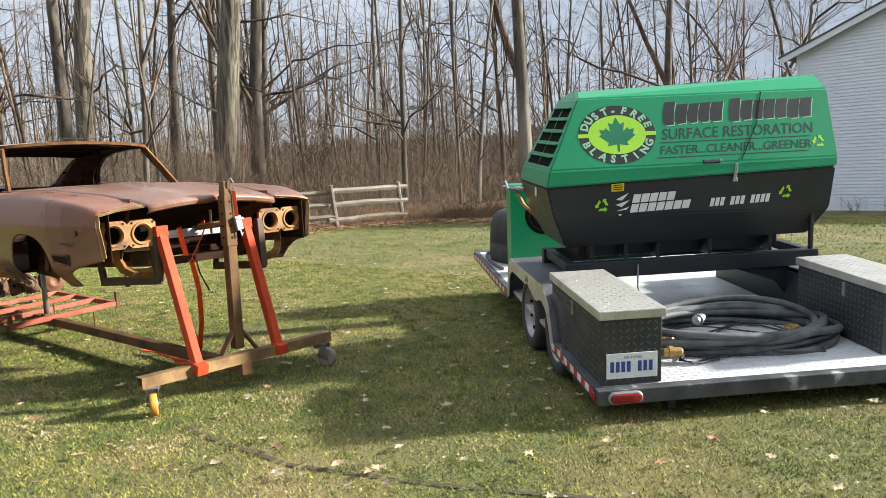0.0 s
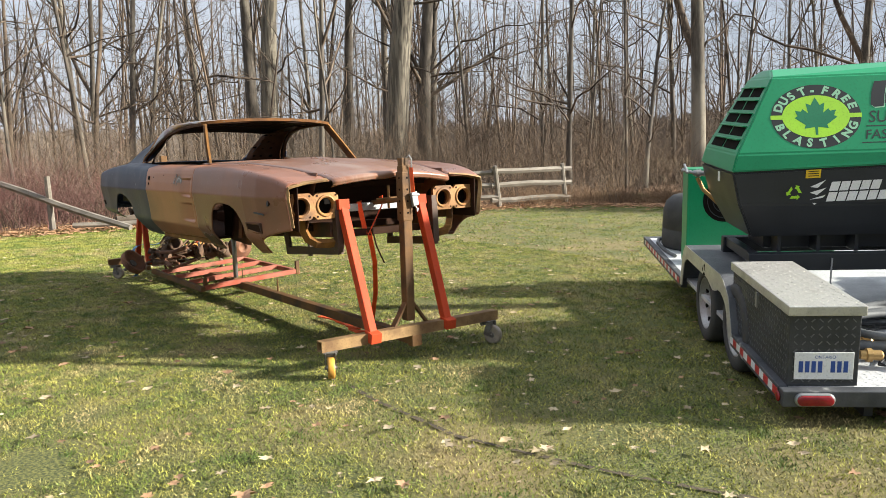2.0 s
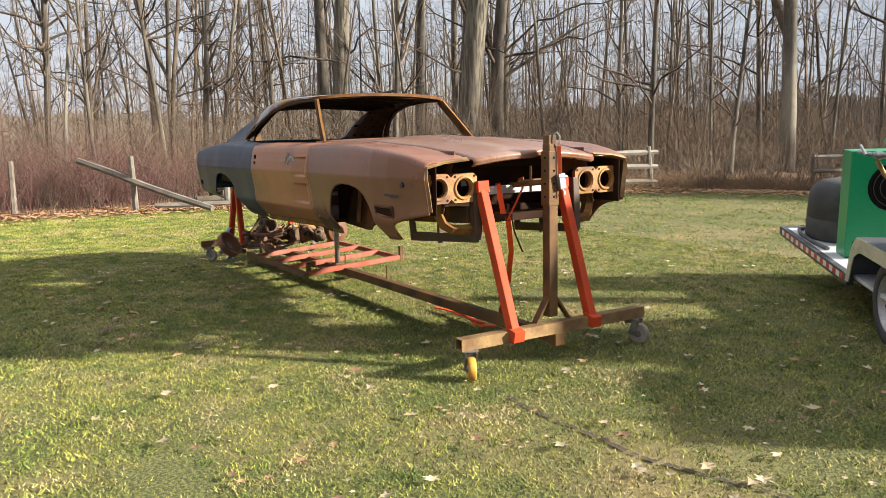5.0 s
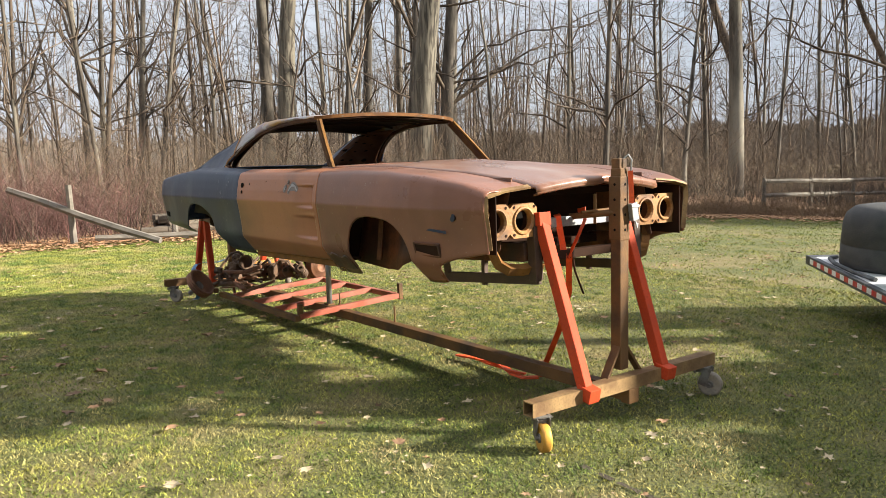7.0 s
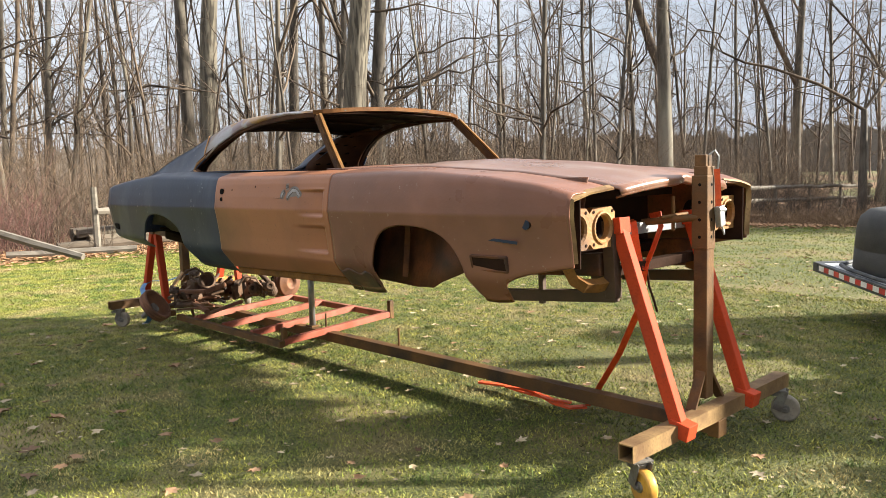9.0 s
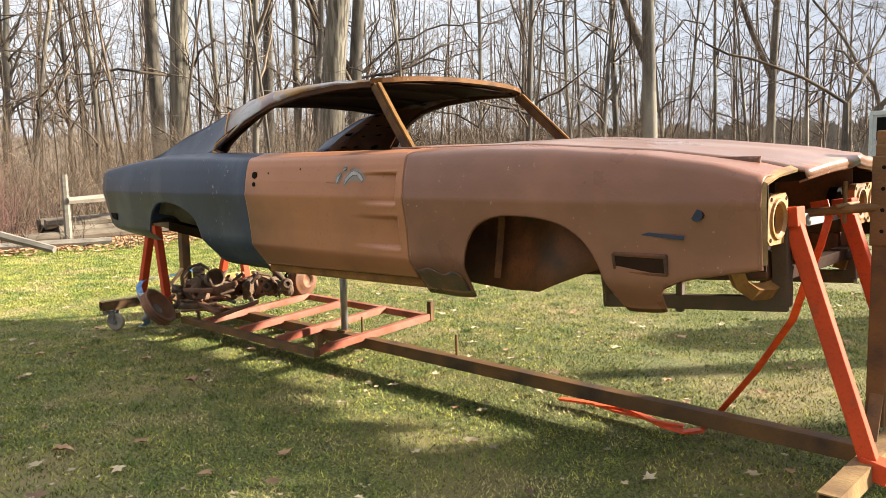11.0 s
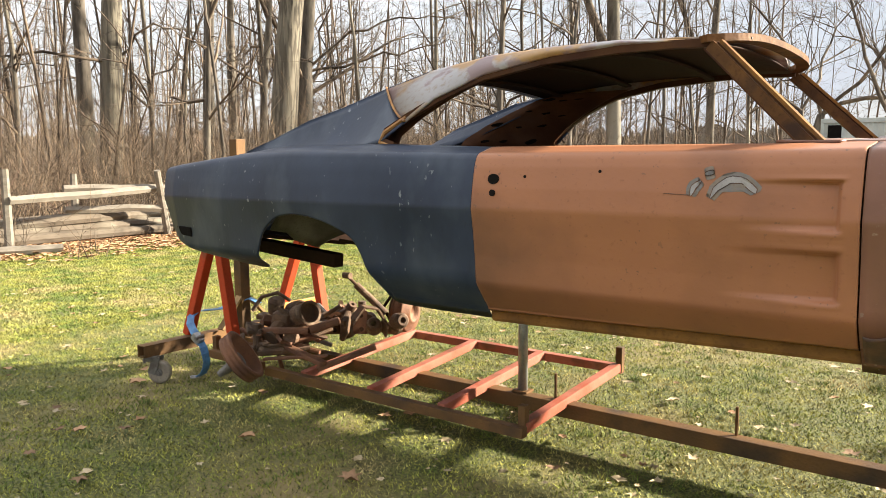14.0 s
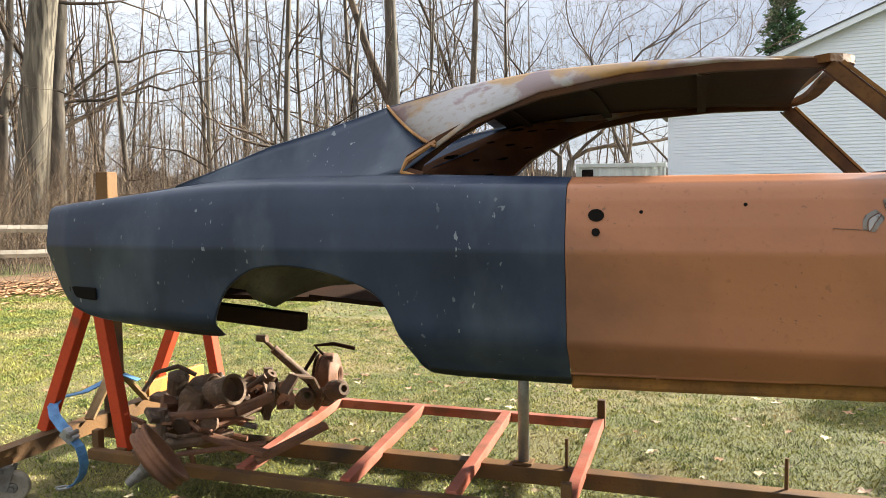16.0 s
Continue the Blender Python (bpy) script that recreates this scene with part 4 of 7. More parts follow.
part("far_drum", lathe(bmesh.new(), DRUM, pose(-9.50, 3.62, 0.38, 90, 0, 281), 30), M_DRUM, axle, "rust-brown brake drum standing on edge", True)
part("backing_plate", lathe(bmesh.new(), [(0, 0.07), (0.1, 0.07), (0.135, 0.078), (0.14, 0.085), (0, 0.09)], pose(-9.50, 3.62, 0.38, 90, 0, 281), 24), M_JUNK, axle)
bm = bmesh.new()
rod(bm, (-9.70, 3.30, 0.60), (-9.54, 3.42, 0.40), 0.025, n=14)
rod(bm, (-9.75, 3.27, 0.66), (-9.70, 3.30, 0.60), 0.012, n=8)
rod(bm, (-9.78, 3.27, 0.66), (-9.72, 3.27, 0.66), 0.022, n=10)
part("shock_absorber", bm, M_JUNK, axle, "rusty shock absorber")
bm = bmesh.new()
sweep(bm, [(-9.40, 3.60, 0.50), (-9.46, 3.58, 0.57), (-9.36, 3.62, 0.58), (-9.24, 3.66, 0.55)], 0.012, 8)
sweep(bm, [(-9.44, 3.52, 0.30), (-9.50, 3.5, 0.42), (-9.44, 3.56, 0.54)], 0.012, 8)
part("brake_hose", bm, M_INNER, axle)
bm = bmesh.new()
lathe(bm, [(0, -0.09), (0.055, -0.09), (0.065, -0.075), (0.065, 0.06), (0.05, 0.075), (0.05, 0.09), (0.03, 0.09), (0.03, 0.05), (0, 0.05)], pose(-9.62, 2.92, 0.46, 75, 25, 60), 18)
lathe(bm, [(0, -0.06), (0.05, -0.06), (0.055, 0.03), (0.03, 0.05), (0, 0.05)], pose(-9.74, 2.85, 0.50, 10, 20, 0), 14)
part("steering_box", bm, M_JUNK, axle, "rusty steering gear housing")
bm = bmesh.new()
sweep(bm, [(-9.9, 2.78, 0.45), (-9.86, 2.83, 0.54), (-9.76, 2.88, 0.57), (-9.68, 2.92, 0.52)], 0.013, 8)
sweep(bm, [(-9.85, 3.0, 0.40), (-9.75, 3.1, 0.46), (-9.62, 3.05, 0.50), (-9.55, 2.95, 0.44)], 0.012, 8)
part("brake_pipe", bm, M_JUNK, axle)
rng = random.Random(8)
for k in range(26):
    a = Vector((-9.62 + rng.uniform(-0.24, 0.24), 2.92 + rng.uniform(-0.36, 0.5), 0.29 + rng.uniform(-0.03, 0.14)))
    d = Vector((rng.uniform(-1, 1), rng.uniform(-1, 1), rng.uniform(-0.3, 0.5))).normalized() * rng.uniform(0.06, 0.2)
    part("linkage", rod(bmesh.new(), a, a + d, rng.uniform(0.008, 0.02), n=7), rng.choice((M_JUNK, M_DRUM, M_JUNK, M_CASTER)), axle)
for k in range(14):
    bm = box(bmesh.new(), (rng.uniform(0.04, 0.12), rng.uniform(0.03, 0.1), rng.uniform(0.01, 0.04)), pose(-9.6 + rng.uniform(-0.22, 0.2), 2.9 + rng.uniform(-0.32, 0.5), 0.30 + rng.uniform(-0.04, 0.1), rng.uniform(-40, 40), rng.uniform(-40, 40), rng.uniform(0, 180)), 0.005)
    part("bracket", bm, rng.choice((M_JUNK, M_DRUM)), axle)
for k in range(7):
    m = pose(-9.62 + rng.uniform(-0.2, 0.2), 2.9 + rng.uniform(-0.3, 0.5), 0.34 + rng.uniform(-0.05, 0.12), rng.uniform(0, 90), rng.uniform(0, 90), 0)
    part("bushing", lathe(bmesh.new(), [(0.012, -0.03), (0.03, -0.03), (0.034, 0.0), (0.03, 0.03), (0.012, 0.03), (0.012, -0.03)], m, 12), M_JUNK, axle)
part("bracket", box(bmesh.new(), (0.22, 0.10, 0.035), pose(-9.78, 2.86, 0.40, 0, 8, 15), 0.012), M_JUNK, axle)
part("bracket", box(bmesh.new(), (0.04, 0.14, 0.16), pose(-9.36, 3.1, 0.36, 20, 10, 30), 0.015), M_JUNK, axle)

bm = bmesh.new()
lathe(bm, [(0.0, -0.12), (0.04, -0.12), (0.045, -0.08), (0.06, -0.07), (0.066, 0.02), (0.072, 0.08), (0.078, 0.085), (0.078, 0.10), (0.062, 0.10), (0.058, 0.05), (0.0, 0.04)], Matrix.Translation((-9.47, 2.83, 0.47)) @ Vector((0.78, -0.18, 0.18)).to_track_quat("Z", "Y").to_matrix().to_4x4(), 22)
part("gear_case", bm, M_JUNK, axle, "dark round open-ended gear case")
bm = bmesh.new()
beam(bm, (-9.95, 2.62, 0.37), (-9.60, 2.78, 0.39), 0.055, 0.04, 0.012)
beam(bm, (-9.60, 2.78, 0.39), (-9.46, 2.90, 0.45), 0.07, 0.045, 0.015)
beam(bm, (-9.88, 2.72, 0.30), (-9.36, 2.66, 0.24), 0.05, 0.03, 0.008)
beam(bm, (-9.80, 2.58, 0.22), (-9.40, 2.72, 0.27), 0.045, 0.016, 0.006)
beam(bm, (-9.42, 2.66, 0.20), (-9.18, 2.92, 0.32), 0.06, 0.03, 0.008)
part("suspension_arm", bm, M_DRUM, axle, "rusty flat suspension arms")
bm = bmesh.new()
beam(bm, (-10.26, 2.53, 0.20), (-9.72, 2.50, 0.205), 0.045, 0.05, 0.006)
beam(bm, (-10.24, 2.56, 0.16), (-10.245, 2.56, 0.31), 0.04, 0.04, 0.005)
part("stub_bar", bm, M_STEEL, axle, "short rusty bar with an upright stub")
for x, y, z, rx, rz in ((-9.42, 3.06, 0.37, 12, 62), (-9.33, 3.22, 0.36, -8, 50)):
    bm = bmesh.new()
    ring = []
    for a, b in ((-0.07, -0.09), (0.05, -0.10), (0.075, -0.03), (0.05, 0.03), (0.06, 0.10), (0.01, 0.12), (-0.05, 0.09), (-0.04, 0.02), (-0.075, -0.03)):
        ring.append(bm.verts.new(pose(x, y, z, rx, 0, rz) @ Vector((0.75 * a, 0, 0.75 * b))))
    bmesh.ops.solidify(bm, geom=[bm.faces.new(ring)], thickness=0.008)
    hanger = part("hanger_plate", bm, M_DRUM, axle, "rust-brown shaped hanger plate with bolt holes")
    for a, b in ((0.0, 0.05), (0.0, -0.04)):
        part("bolt_hole", rod(bmesh.new(), pose(x, y, z, rx, 0, rz) @ Vector((a, -0.012, b)), pose(x, y, z, rx, 0, rz) @ Vector((a, 0.012, b)), 0.014, n=10), M_INNER, hanger)
for k in range(10):
    a = Vector((-9.62 + rng.uniform(-0.30, 0.22), 2.72 + rng.uniform(-0.12, 0.2), 0.24 + rng.uniform(0.0, 0.12)))
    pts = [a + Vector((0.05 * i * rng.uniform(0.5, 1.4), 0.03 * i * rng.uniform(-1, 1), 0.03 * math.sin(i + k))) for i in range(5)]
    part("bent_rod", sweep(bmesh.new(), pts, rng.uniform(0.008, 0.016), 7), rng.choice((M_JUNK, M_DRUM)), axle)
for k, (x, y, z) in enumerate(((-9.45, 3.20, 0.36), (-9.40, 3.36, 0.34), (-9.30, 3.28, 0.40))):
    part("knuckle", lathe(bmesh.new(), [(0.02, -0.06), (0.045, -0.06), (0.055, -0.03), (0.05, 0.04), (0.035, 0.06), (0.02, 0.06), (0.02, -0.06)], pose(x, y, z, 60, 30 * k, 40), 14), M_JUNK, axle)
bm = sweep(bmesh.new(), [(-9.50, 3.06, 0.42), (-9.47, 3.12, 0.50), (-9.42, 3.2, 0.48), (-9.40, 3.26, 0.38), (-9.46, 3.3, 0.30)], 0, flat=(0.09, 0.012))
part("yoke", bm, M_JUNK, axle, "curved steel yoke")

for ob in axle.children:
    if ob.name.split(".")[0] in ("crossmember", "control_arm", "tie_rods", "steering_box", "linkage", "bracket", "bushing", "brake_pipe", "gear_case", "bent_rod", "hanger_plate"):
        ob.location.x -= 0.25
    if ob.name.split(".")[0] == "brake_hose":
        ob.location.x -= 0.13

# ---- straps ----
strap = thing("orange_ratchet_strap", (-4.85, CY, 0.0), "bright orange ratchet strap looped over the nose clamp", "strap")
bm = bmesh.new()
sweep(bm, [(-4.94, 2.80, 0.93), (-4.95, 2.80, 1.0), (-4.955, 2.78, 1.10), (-4.96, 2.77, 1.172), (-4.99, 2.79, 1.178)], 0, flat=(0.036, 0.004))
sweep(bm, [(-4.93, 2.82, 0.93), (-4.91, 2.87, 1.03), (-4.90, 2.93, 1.14), (-4.92, 2.95, 1.20), (-4.98, 2.96, 1.185)], 0, flat=(0.036, 0.004))
sweep(bm, [(-4.93, 2.83, 0.95), (-5.03, 2.93, 0.70), (-5.22, 3.04, 0.42), (-5.42, 3.12, 0.16), (-5.53, 3.17, 0.03)], 0, flat=(0.036, 0.004))
part("webbing", bm, M_STRAP, strap, "orange woven webbing")
bm = bmesh.new()
sweep(bm, [(-5.53, 3.15, 0.03), (-5.58, 3.06, 0.035), (-5.68, 3.06, 0.04), (-5.82, 3.13, 0.035), (-6.0, 3.12, 0.04), (-6.15, 3.15, 0.04), (-6.36, 3.11, 0.035)], 0, flat=(0.05, 0.012))
sweep(bm, [(-5.6, 3.10, 0.05), (-5.75, 3.06, 0.055), (-5.95, 3.15, 0.055), (-6.12, 3.10, 0.05)], 0, flat=(0.03, 0.010))
part("loose_end", bm, M_STRAP, strap, "loose end lying in the grass")
bm = bmesh.new()
sweep(bm, [(-4.665, CY + 0.03, 1.42), (-4.66, CY + 0.035, 1.30), (-4.66, CY + 0.04, 1.20)], 0, flat=(0.028, 0.005))
part("post_webbing", bm, M_STRAP, strap)
bm = bmesh.new()
box(bm, (0.03, 0.05, 0.10), pose(-4.655, CY + 0.045, 1.19, 10, 0, 0), 0.004)
rod(bm, (-4.65, CY + 0.02, 1.22), (-4.65, CY + 0.08, 1.22), 0.012)
sweep(bm, [(-4.65, CY + 0.05, 1.15), (-4.64, CY + 0.06, 1.10), (-4.65, CY + 0.075, 1.12)], 0.005, 6)
part("ratchet", bm, M_GALV, strap, "steel ratchet buckle")
bm = bmesh.new()
sweep(bm, [(-4.70, CY + 0.01, 1.485), (-4.67, CY + 0.02, 1.51), (-4.655, CY + 0.03, 1.48), (-4.66, CY + 0.03, 1.42)], 0.005, 6)
part("hook", bm, M_GALV, strap)
bm = sweep(bmesh.new(), [(-4.95, 2.88, 0.93), (-4.95, 2.90, 0.84), (-4.94, 2.93, 0.76), (-4.94, 2.96, 0.70)], 0.006, 6)
part("hook_cord", bm, M_INNER, strap)
bstrap = thing("blue_ratchet_strap", (-10.4, 2.6, 0.0), "faded blue ratchet strap hanging from the rear beam", "strap")
bm = bmesh.new()
sweep(bm, [(-10.55, 2.62, 0.42), (-10.53, 2.57, 0.40), (-10.47, 2.52, 0.37), (-10.40, 2.50, 0.325), (-10.37, 2.50, 0.305)], 0, flat=(0.05, 0.005))
sweep(bm, [(-10.33, 2.495, 0.27), (-10.29, 2.49, 0.24), (-10.275, 2.49, 0.20), (-10.275, 2.50, 0.15), (-10.29, 2.50, 0.10), (-10.32, 2.50, 0.06), (-10.36, 2.49, 0.035)], 0, flat=(0.05, 0.005))
sweep(bm, [(-10.57, 2.66, 0.42), (-10.60, 2.85, 0.40), (-10.56, 2.98, 0.44), (-10.50, 3.04, 0.46), (-10.42, 3.06, 0.43)], 0, flat=(0.045, 0.005))
part("webbing", bm, M_BSTRAP, bstrap, "faded blue woven webbing")
buckle = part("buckle", box(bmesh.new(), (0.075, 0.045, 0.05), pose(-10.35, 2.49, 0.288, 0, 38, 8), 0.006), M_GALV, bstrap, "steel ratchet buckle")
part("lever", rod(bmesh.new(), (-10.33, 2.46, 0.295), (-10.33, 2.52, 0.305), 0.013), M_CASTER, buckle)
bm = sweep(bmesh.new(), [(-10.36, 2.49, 0.03), (-10.41, 2.47, 0.022), (-10.45, 2.49, 0.02), (-10.42, 2.52, 0.022), (-10.37, 2.51, 0.025)], 0.006, 6)
part("hook", bm, M_GALV, bstrap, "bent steel hook lying in the grass")

# ---- trailer ----
TM = pose(-2.18, 3.72, 0.20, 0, 0, 47.5) @ pose(0, 0, 0, 3.75, 0, 0)
TW = 2.35
M_PLATE = material("black_diamond_plate", (0.035, 0.037, 0.042), (0.060, 0.062, 0.068), 5.0, 0.5, 0.3, 0.3, 60, (0.12, 0.12, 0.12), 7.0, (0.62, 0.8))
M_ALU = material("aluminium_diamond_plate", (0.60, 0.58, 0.54), (0.50, 0.485, 0.45), 6.0, 0.42, 0.55, 0.2, 70, (0.26, 0.25, 0.23), 4.0, (0.6, 0.8))
M_DECK = material("dusty_deck_plate", (0.60, 0.60, 0.60), (0.46, 0.465, 0.47), 3.0, 0.6, 0.15, 0.3, 60, (0.25, 0.25, 0.26), 2.2, (0.56, 0.78))
M_FRAME = material("worn_black_frame", (0.040, 0.043, 0.050), (0.095, 0.098, 0.105), 6.0, 0.55, 0.2, 0.2, 70, (0.42, 0.42, 0.41), 6.0, (0.60, 0.70))
M_BLACK = material("black_enamel", (0.012, 0.0145, 0.019), (0.017, 0.020, 0.026), 3.0, 0.46, 0, 0.02, 60)
M_GREEN = material("green_enamel", (0.010, 0.235, 0.095), (0.012, 0.27, 0.11), 2.0, 0.32, 0, 0.02, 60)
M_LUG = material("worn_plate_lugs", (0.11, 0.115, 0.125), (0.17, 0.17, 0.175), 9.0, 0.4, 0.4, 0.1, 60)
M_GUARD = material("dusty_black_tread_plate", (0.085, 0.09, 0.10), (0.14, 0.143, 0.15), 7.0, 0.5, 0.3, 0.4, 70, (0.26, 0.26, 0.26), 6.0, (0.6, 0.8))
M_RUBBER = material("dusty_rubber", (0.035, 0.035, 0.036), (0.06, 0.058, 0.055), 9.0, 0.8, 0, 0.2, 90)
M_HOSE = material("grey_rubber_hose", (0.050, 0.054, 0.058), (0.125, 0.130, 0.132), 7.0, 0.7, 0, 0.15, 60)
M_RIM = material("grey_wheel_rim", (0.42, 0.42, 0.42), (0.30, 0.29, 0.28), 9.0, 0.45, 0.6, 0.1)
M_WHITE = material("white_tape", (0.72, 0.72, 0.70), (0.60, 0.60, 0.58), 9.0, 0.5)
M_REDTAPE = material("red_tape", (0.50, 0.03, 0.03), (0.38, 0.025, 0.025), 9.0, 0.45)
M_LENS = material("red_lamp_lens", (0.24, 0.012, 0.016), (0.19, 0.010, 0.014), 12.0, 0.2, 0, 0.05)
M_BRASS = material("brass_fitting", (0.42, 0.27, 0.10), (0.30, 0.19, 0.08), 15.0, 0.5, 0.6)
M_LIME = material("lime_decal", (0.36, 0.68, 0.03), (0.33, 0.62, 0.03), 6.0, 0.4, 0, 0.0)
M_INK = material("black_decal", (0.012, 0.014, 0.014), (0.016, 0.017, 0.017), 6.0, 0.4, 0, 0.0)
M_WDECAL = material("white_decal", (0.78, 0.78, 0.78), (0.72, 0.72, 0.72), 6.0, 0.4, 0, 0.0)
M_YDECAL = material("yellow_decal", (0.75, 0.50, 0.02), (0.68, 0.45, 0.02), 6.0, 0.4, 0, 0.0)
M_PALEG = material("pale_green_decal", (0.30, 0.55, 0.36), (0.26, 0.50, 0.32), 6.0, 0.4, 0, 0.0)
M_LEAFG = material("dark_green_decal", (0.008, 0.16, 0.07), (0.01, 0.18, 0.08), 6.0, 0.4, 0, 0.0)
M_BLUEINK = material("blue_plate_ink", (0.03, 0.08, 0.32), (0.03, 0.07, 0.28), 9.0, 0.4, 0, 0.0)


def tv(r, s, z):
    return TM @ Vector((r, s, z))


def tp(r, s, z, rx=0, ry=0, rz=0):
    return TM @ pose(r, s, z, rx, ry, rz)


def tbox(bm, lo, hi, bevel=0.006):
    size = [b - a for a, b in zip(lo, hi)]
    return box(bm, size, tp(*[(a + b) / 2 for a, b in zip(lo, hi)]), bevel)


def stadium(w, h, deep, m):
    """A round-ended oval block in the xy plane of the pose m, with a softened front rim."""
    bm = bmesh.new()
    n, rings = 12, []
    for z, k in ((0.0, 1.0), (deep * 0.7, 1.0), (deep * 0.92, 0.95), (deep, 0.85)):
        ring = []
        for side in (1, -1):
            for i in range(n + 1):
                a = math.pi * (i / n - 0.5) + (0 if side > 0 else math.pi)
                ring.append(bm.verts.new(m @ Vector((side * (w - h) / 2 + h / 2 * k * math.cos(a), h / 2 * k * math.sin(a), z))))
        rings.append(ring)
    for a, b in zip(rings, rings[1:]):
        for i in range(len(a)):
            bm.faces.new((a[i], a[(i + 1) % len(a)], b[(i + 1) % len(a)], b[i]))
    bm.faces.new(rings[-1])
    return bm


trailer = thing("equipment_trailer", (-2.18, 3.72, 0.0), "flat tandem-axle equipment trailer with a dusty diamond-plate deck", "trailer", rz=47.5)
part("deck", tbox(bmesh.new(), (0.05, 0.02, -0.03), (TW - 0.05, 4.64, 0.0), 0.003), M_DECK, trailer, "dusty grey diamond-plate deck")
part("rear_edge", tbox(bmesh.new(), (0.0, -0.03, -0.085), (TW, 0.045, 0.004)), M_FRAME, trailer, "scuffed black rear edge beam")
part("front_edge", tbox(bmesh.new(), (0.0, 4.60, -0.085), (TW, 4.68, 0.004)), M_FRAME, trailer)
for r0, r1 in ((0.0, 0.055), (TW - 0.055, TW)):
    for s0, s1 in ((0.05, 1.02), (2.62, 4.60)):
        part("side_rail", tbox(bmesh.new(), (r0, s0, -0.085), (r1, s1, 0.004)), M_FRAME, trailer, "black side rail")
for r in (0.45, TW - 0.5):
    part("chassis_beam", tbox(bmesh.new(), (r, 0.05, -0.17), (r + 0.05, 4.6, -0.05)), M_BLACK, trailer)
for s in (0.6, 1.4, 2.2, 3.0, 3.8):
    part("cross_member", tbox(bmesh.new(), (0.06, s, -0.10), (TW - 0.06, s + 0.05, -0.032)), M_BLACK, trailer)
part("axle", tbox(bmesh.new(), (0.25, 1.04, -0.12), (TW - 0.25, 1.10, -0.06)), M_BLACK, trailer)
part("axle", tbox(bmesh.new(), (0.25, 1.84, -0.12), (TW - 0.25, 1.90, -0.06)), M_BLACK, trailer)
for k in range(12):
    s0 = 0.06 + 0.08 * k
    part("reflector_strip", box(bmesh.new(), (0.003, 0.078, 0.045), tp(-0.001, s0 + 0.04, -0.038)), M_REDTAPE if k % 2 == 0 else M_WHITE, trailer)
for k in range(22):
    s0 = 2.70 + 0.085 * k
    part("reflector_strip", box(bmesh.new(), (0.003, 0.083, 0.045), tp(-0.001, s0 + 0.04, -0.038)), M_REDTAPE if k % 2 == 0 else M_WHITE, trailer)
for r in (0.16, TW - 0.16):
    lamp = part("tail_lamp", stadium(0.205, 0.072, 0.022, tp(r, -0.030, -0.04, 90, 0, 0)), M_GALV, trailer, "chrome-rimmed oval tail lamp", True)
    part("lens", stadium(0.186, 0.056, 0.030, tp(r, -0.034, -0.04, 90, 0, 0)), M_LENS, lamp, "red lamp lens", True)
bm = bmesh.new()
bmesh.ops.create_uvsphere(bm, u_segments=14, v_segments=8, radius=0.5, matrix=tp(-0.008, 0.03, -0.045) @ Matrix.Diagonal((0.02, 0.06, 0.06, 1)))
part("side_lamp", bm, M_LENS, trailer)
TYRE = [(0.20, -0.10), (0.225, -0.108), (0.26, -0.108), (0.288, -0.098), (0.298, -0.08), (0.298, 0.08), (0.288, 0.098), (0.26, 0.108), (0.225, 0.108), (0.20, 0.10), (0.20, -0.10)]
RIM = [(0.0, 0.05), (0.06, 0.055), (0.075, 0.03), (0.12, 0.02), (0.155, 0.05), (0.185, 0.055), (0.192, 0.095), (0.205, 0.10), (0.205, -0.09), (0.0, -0.09)]
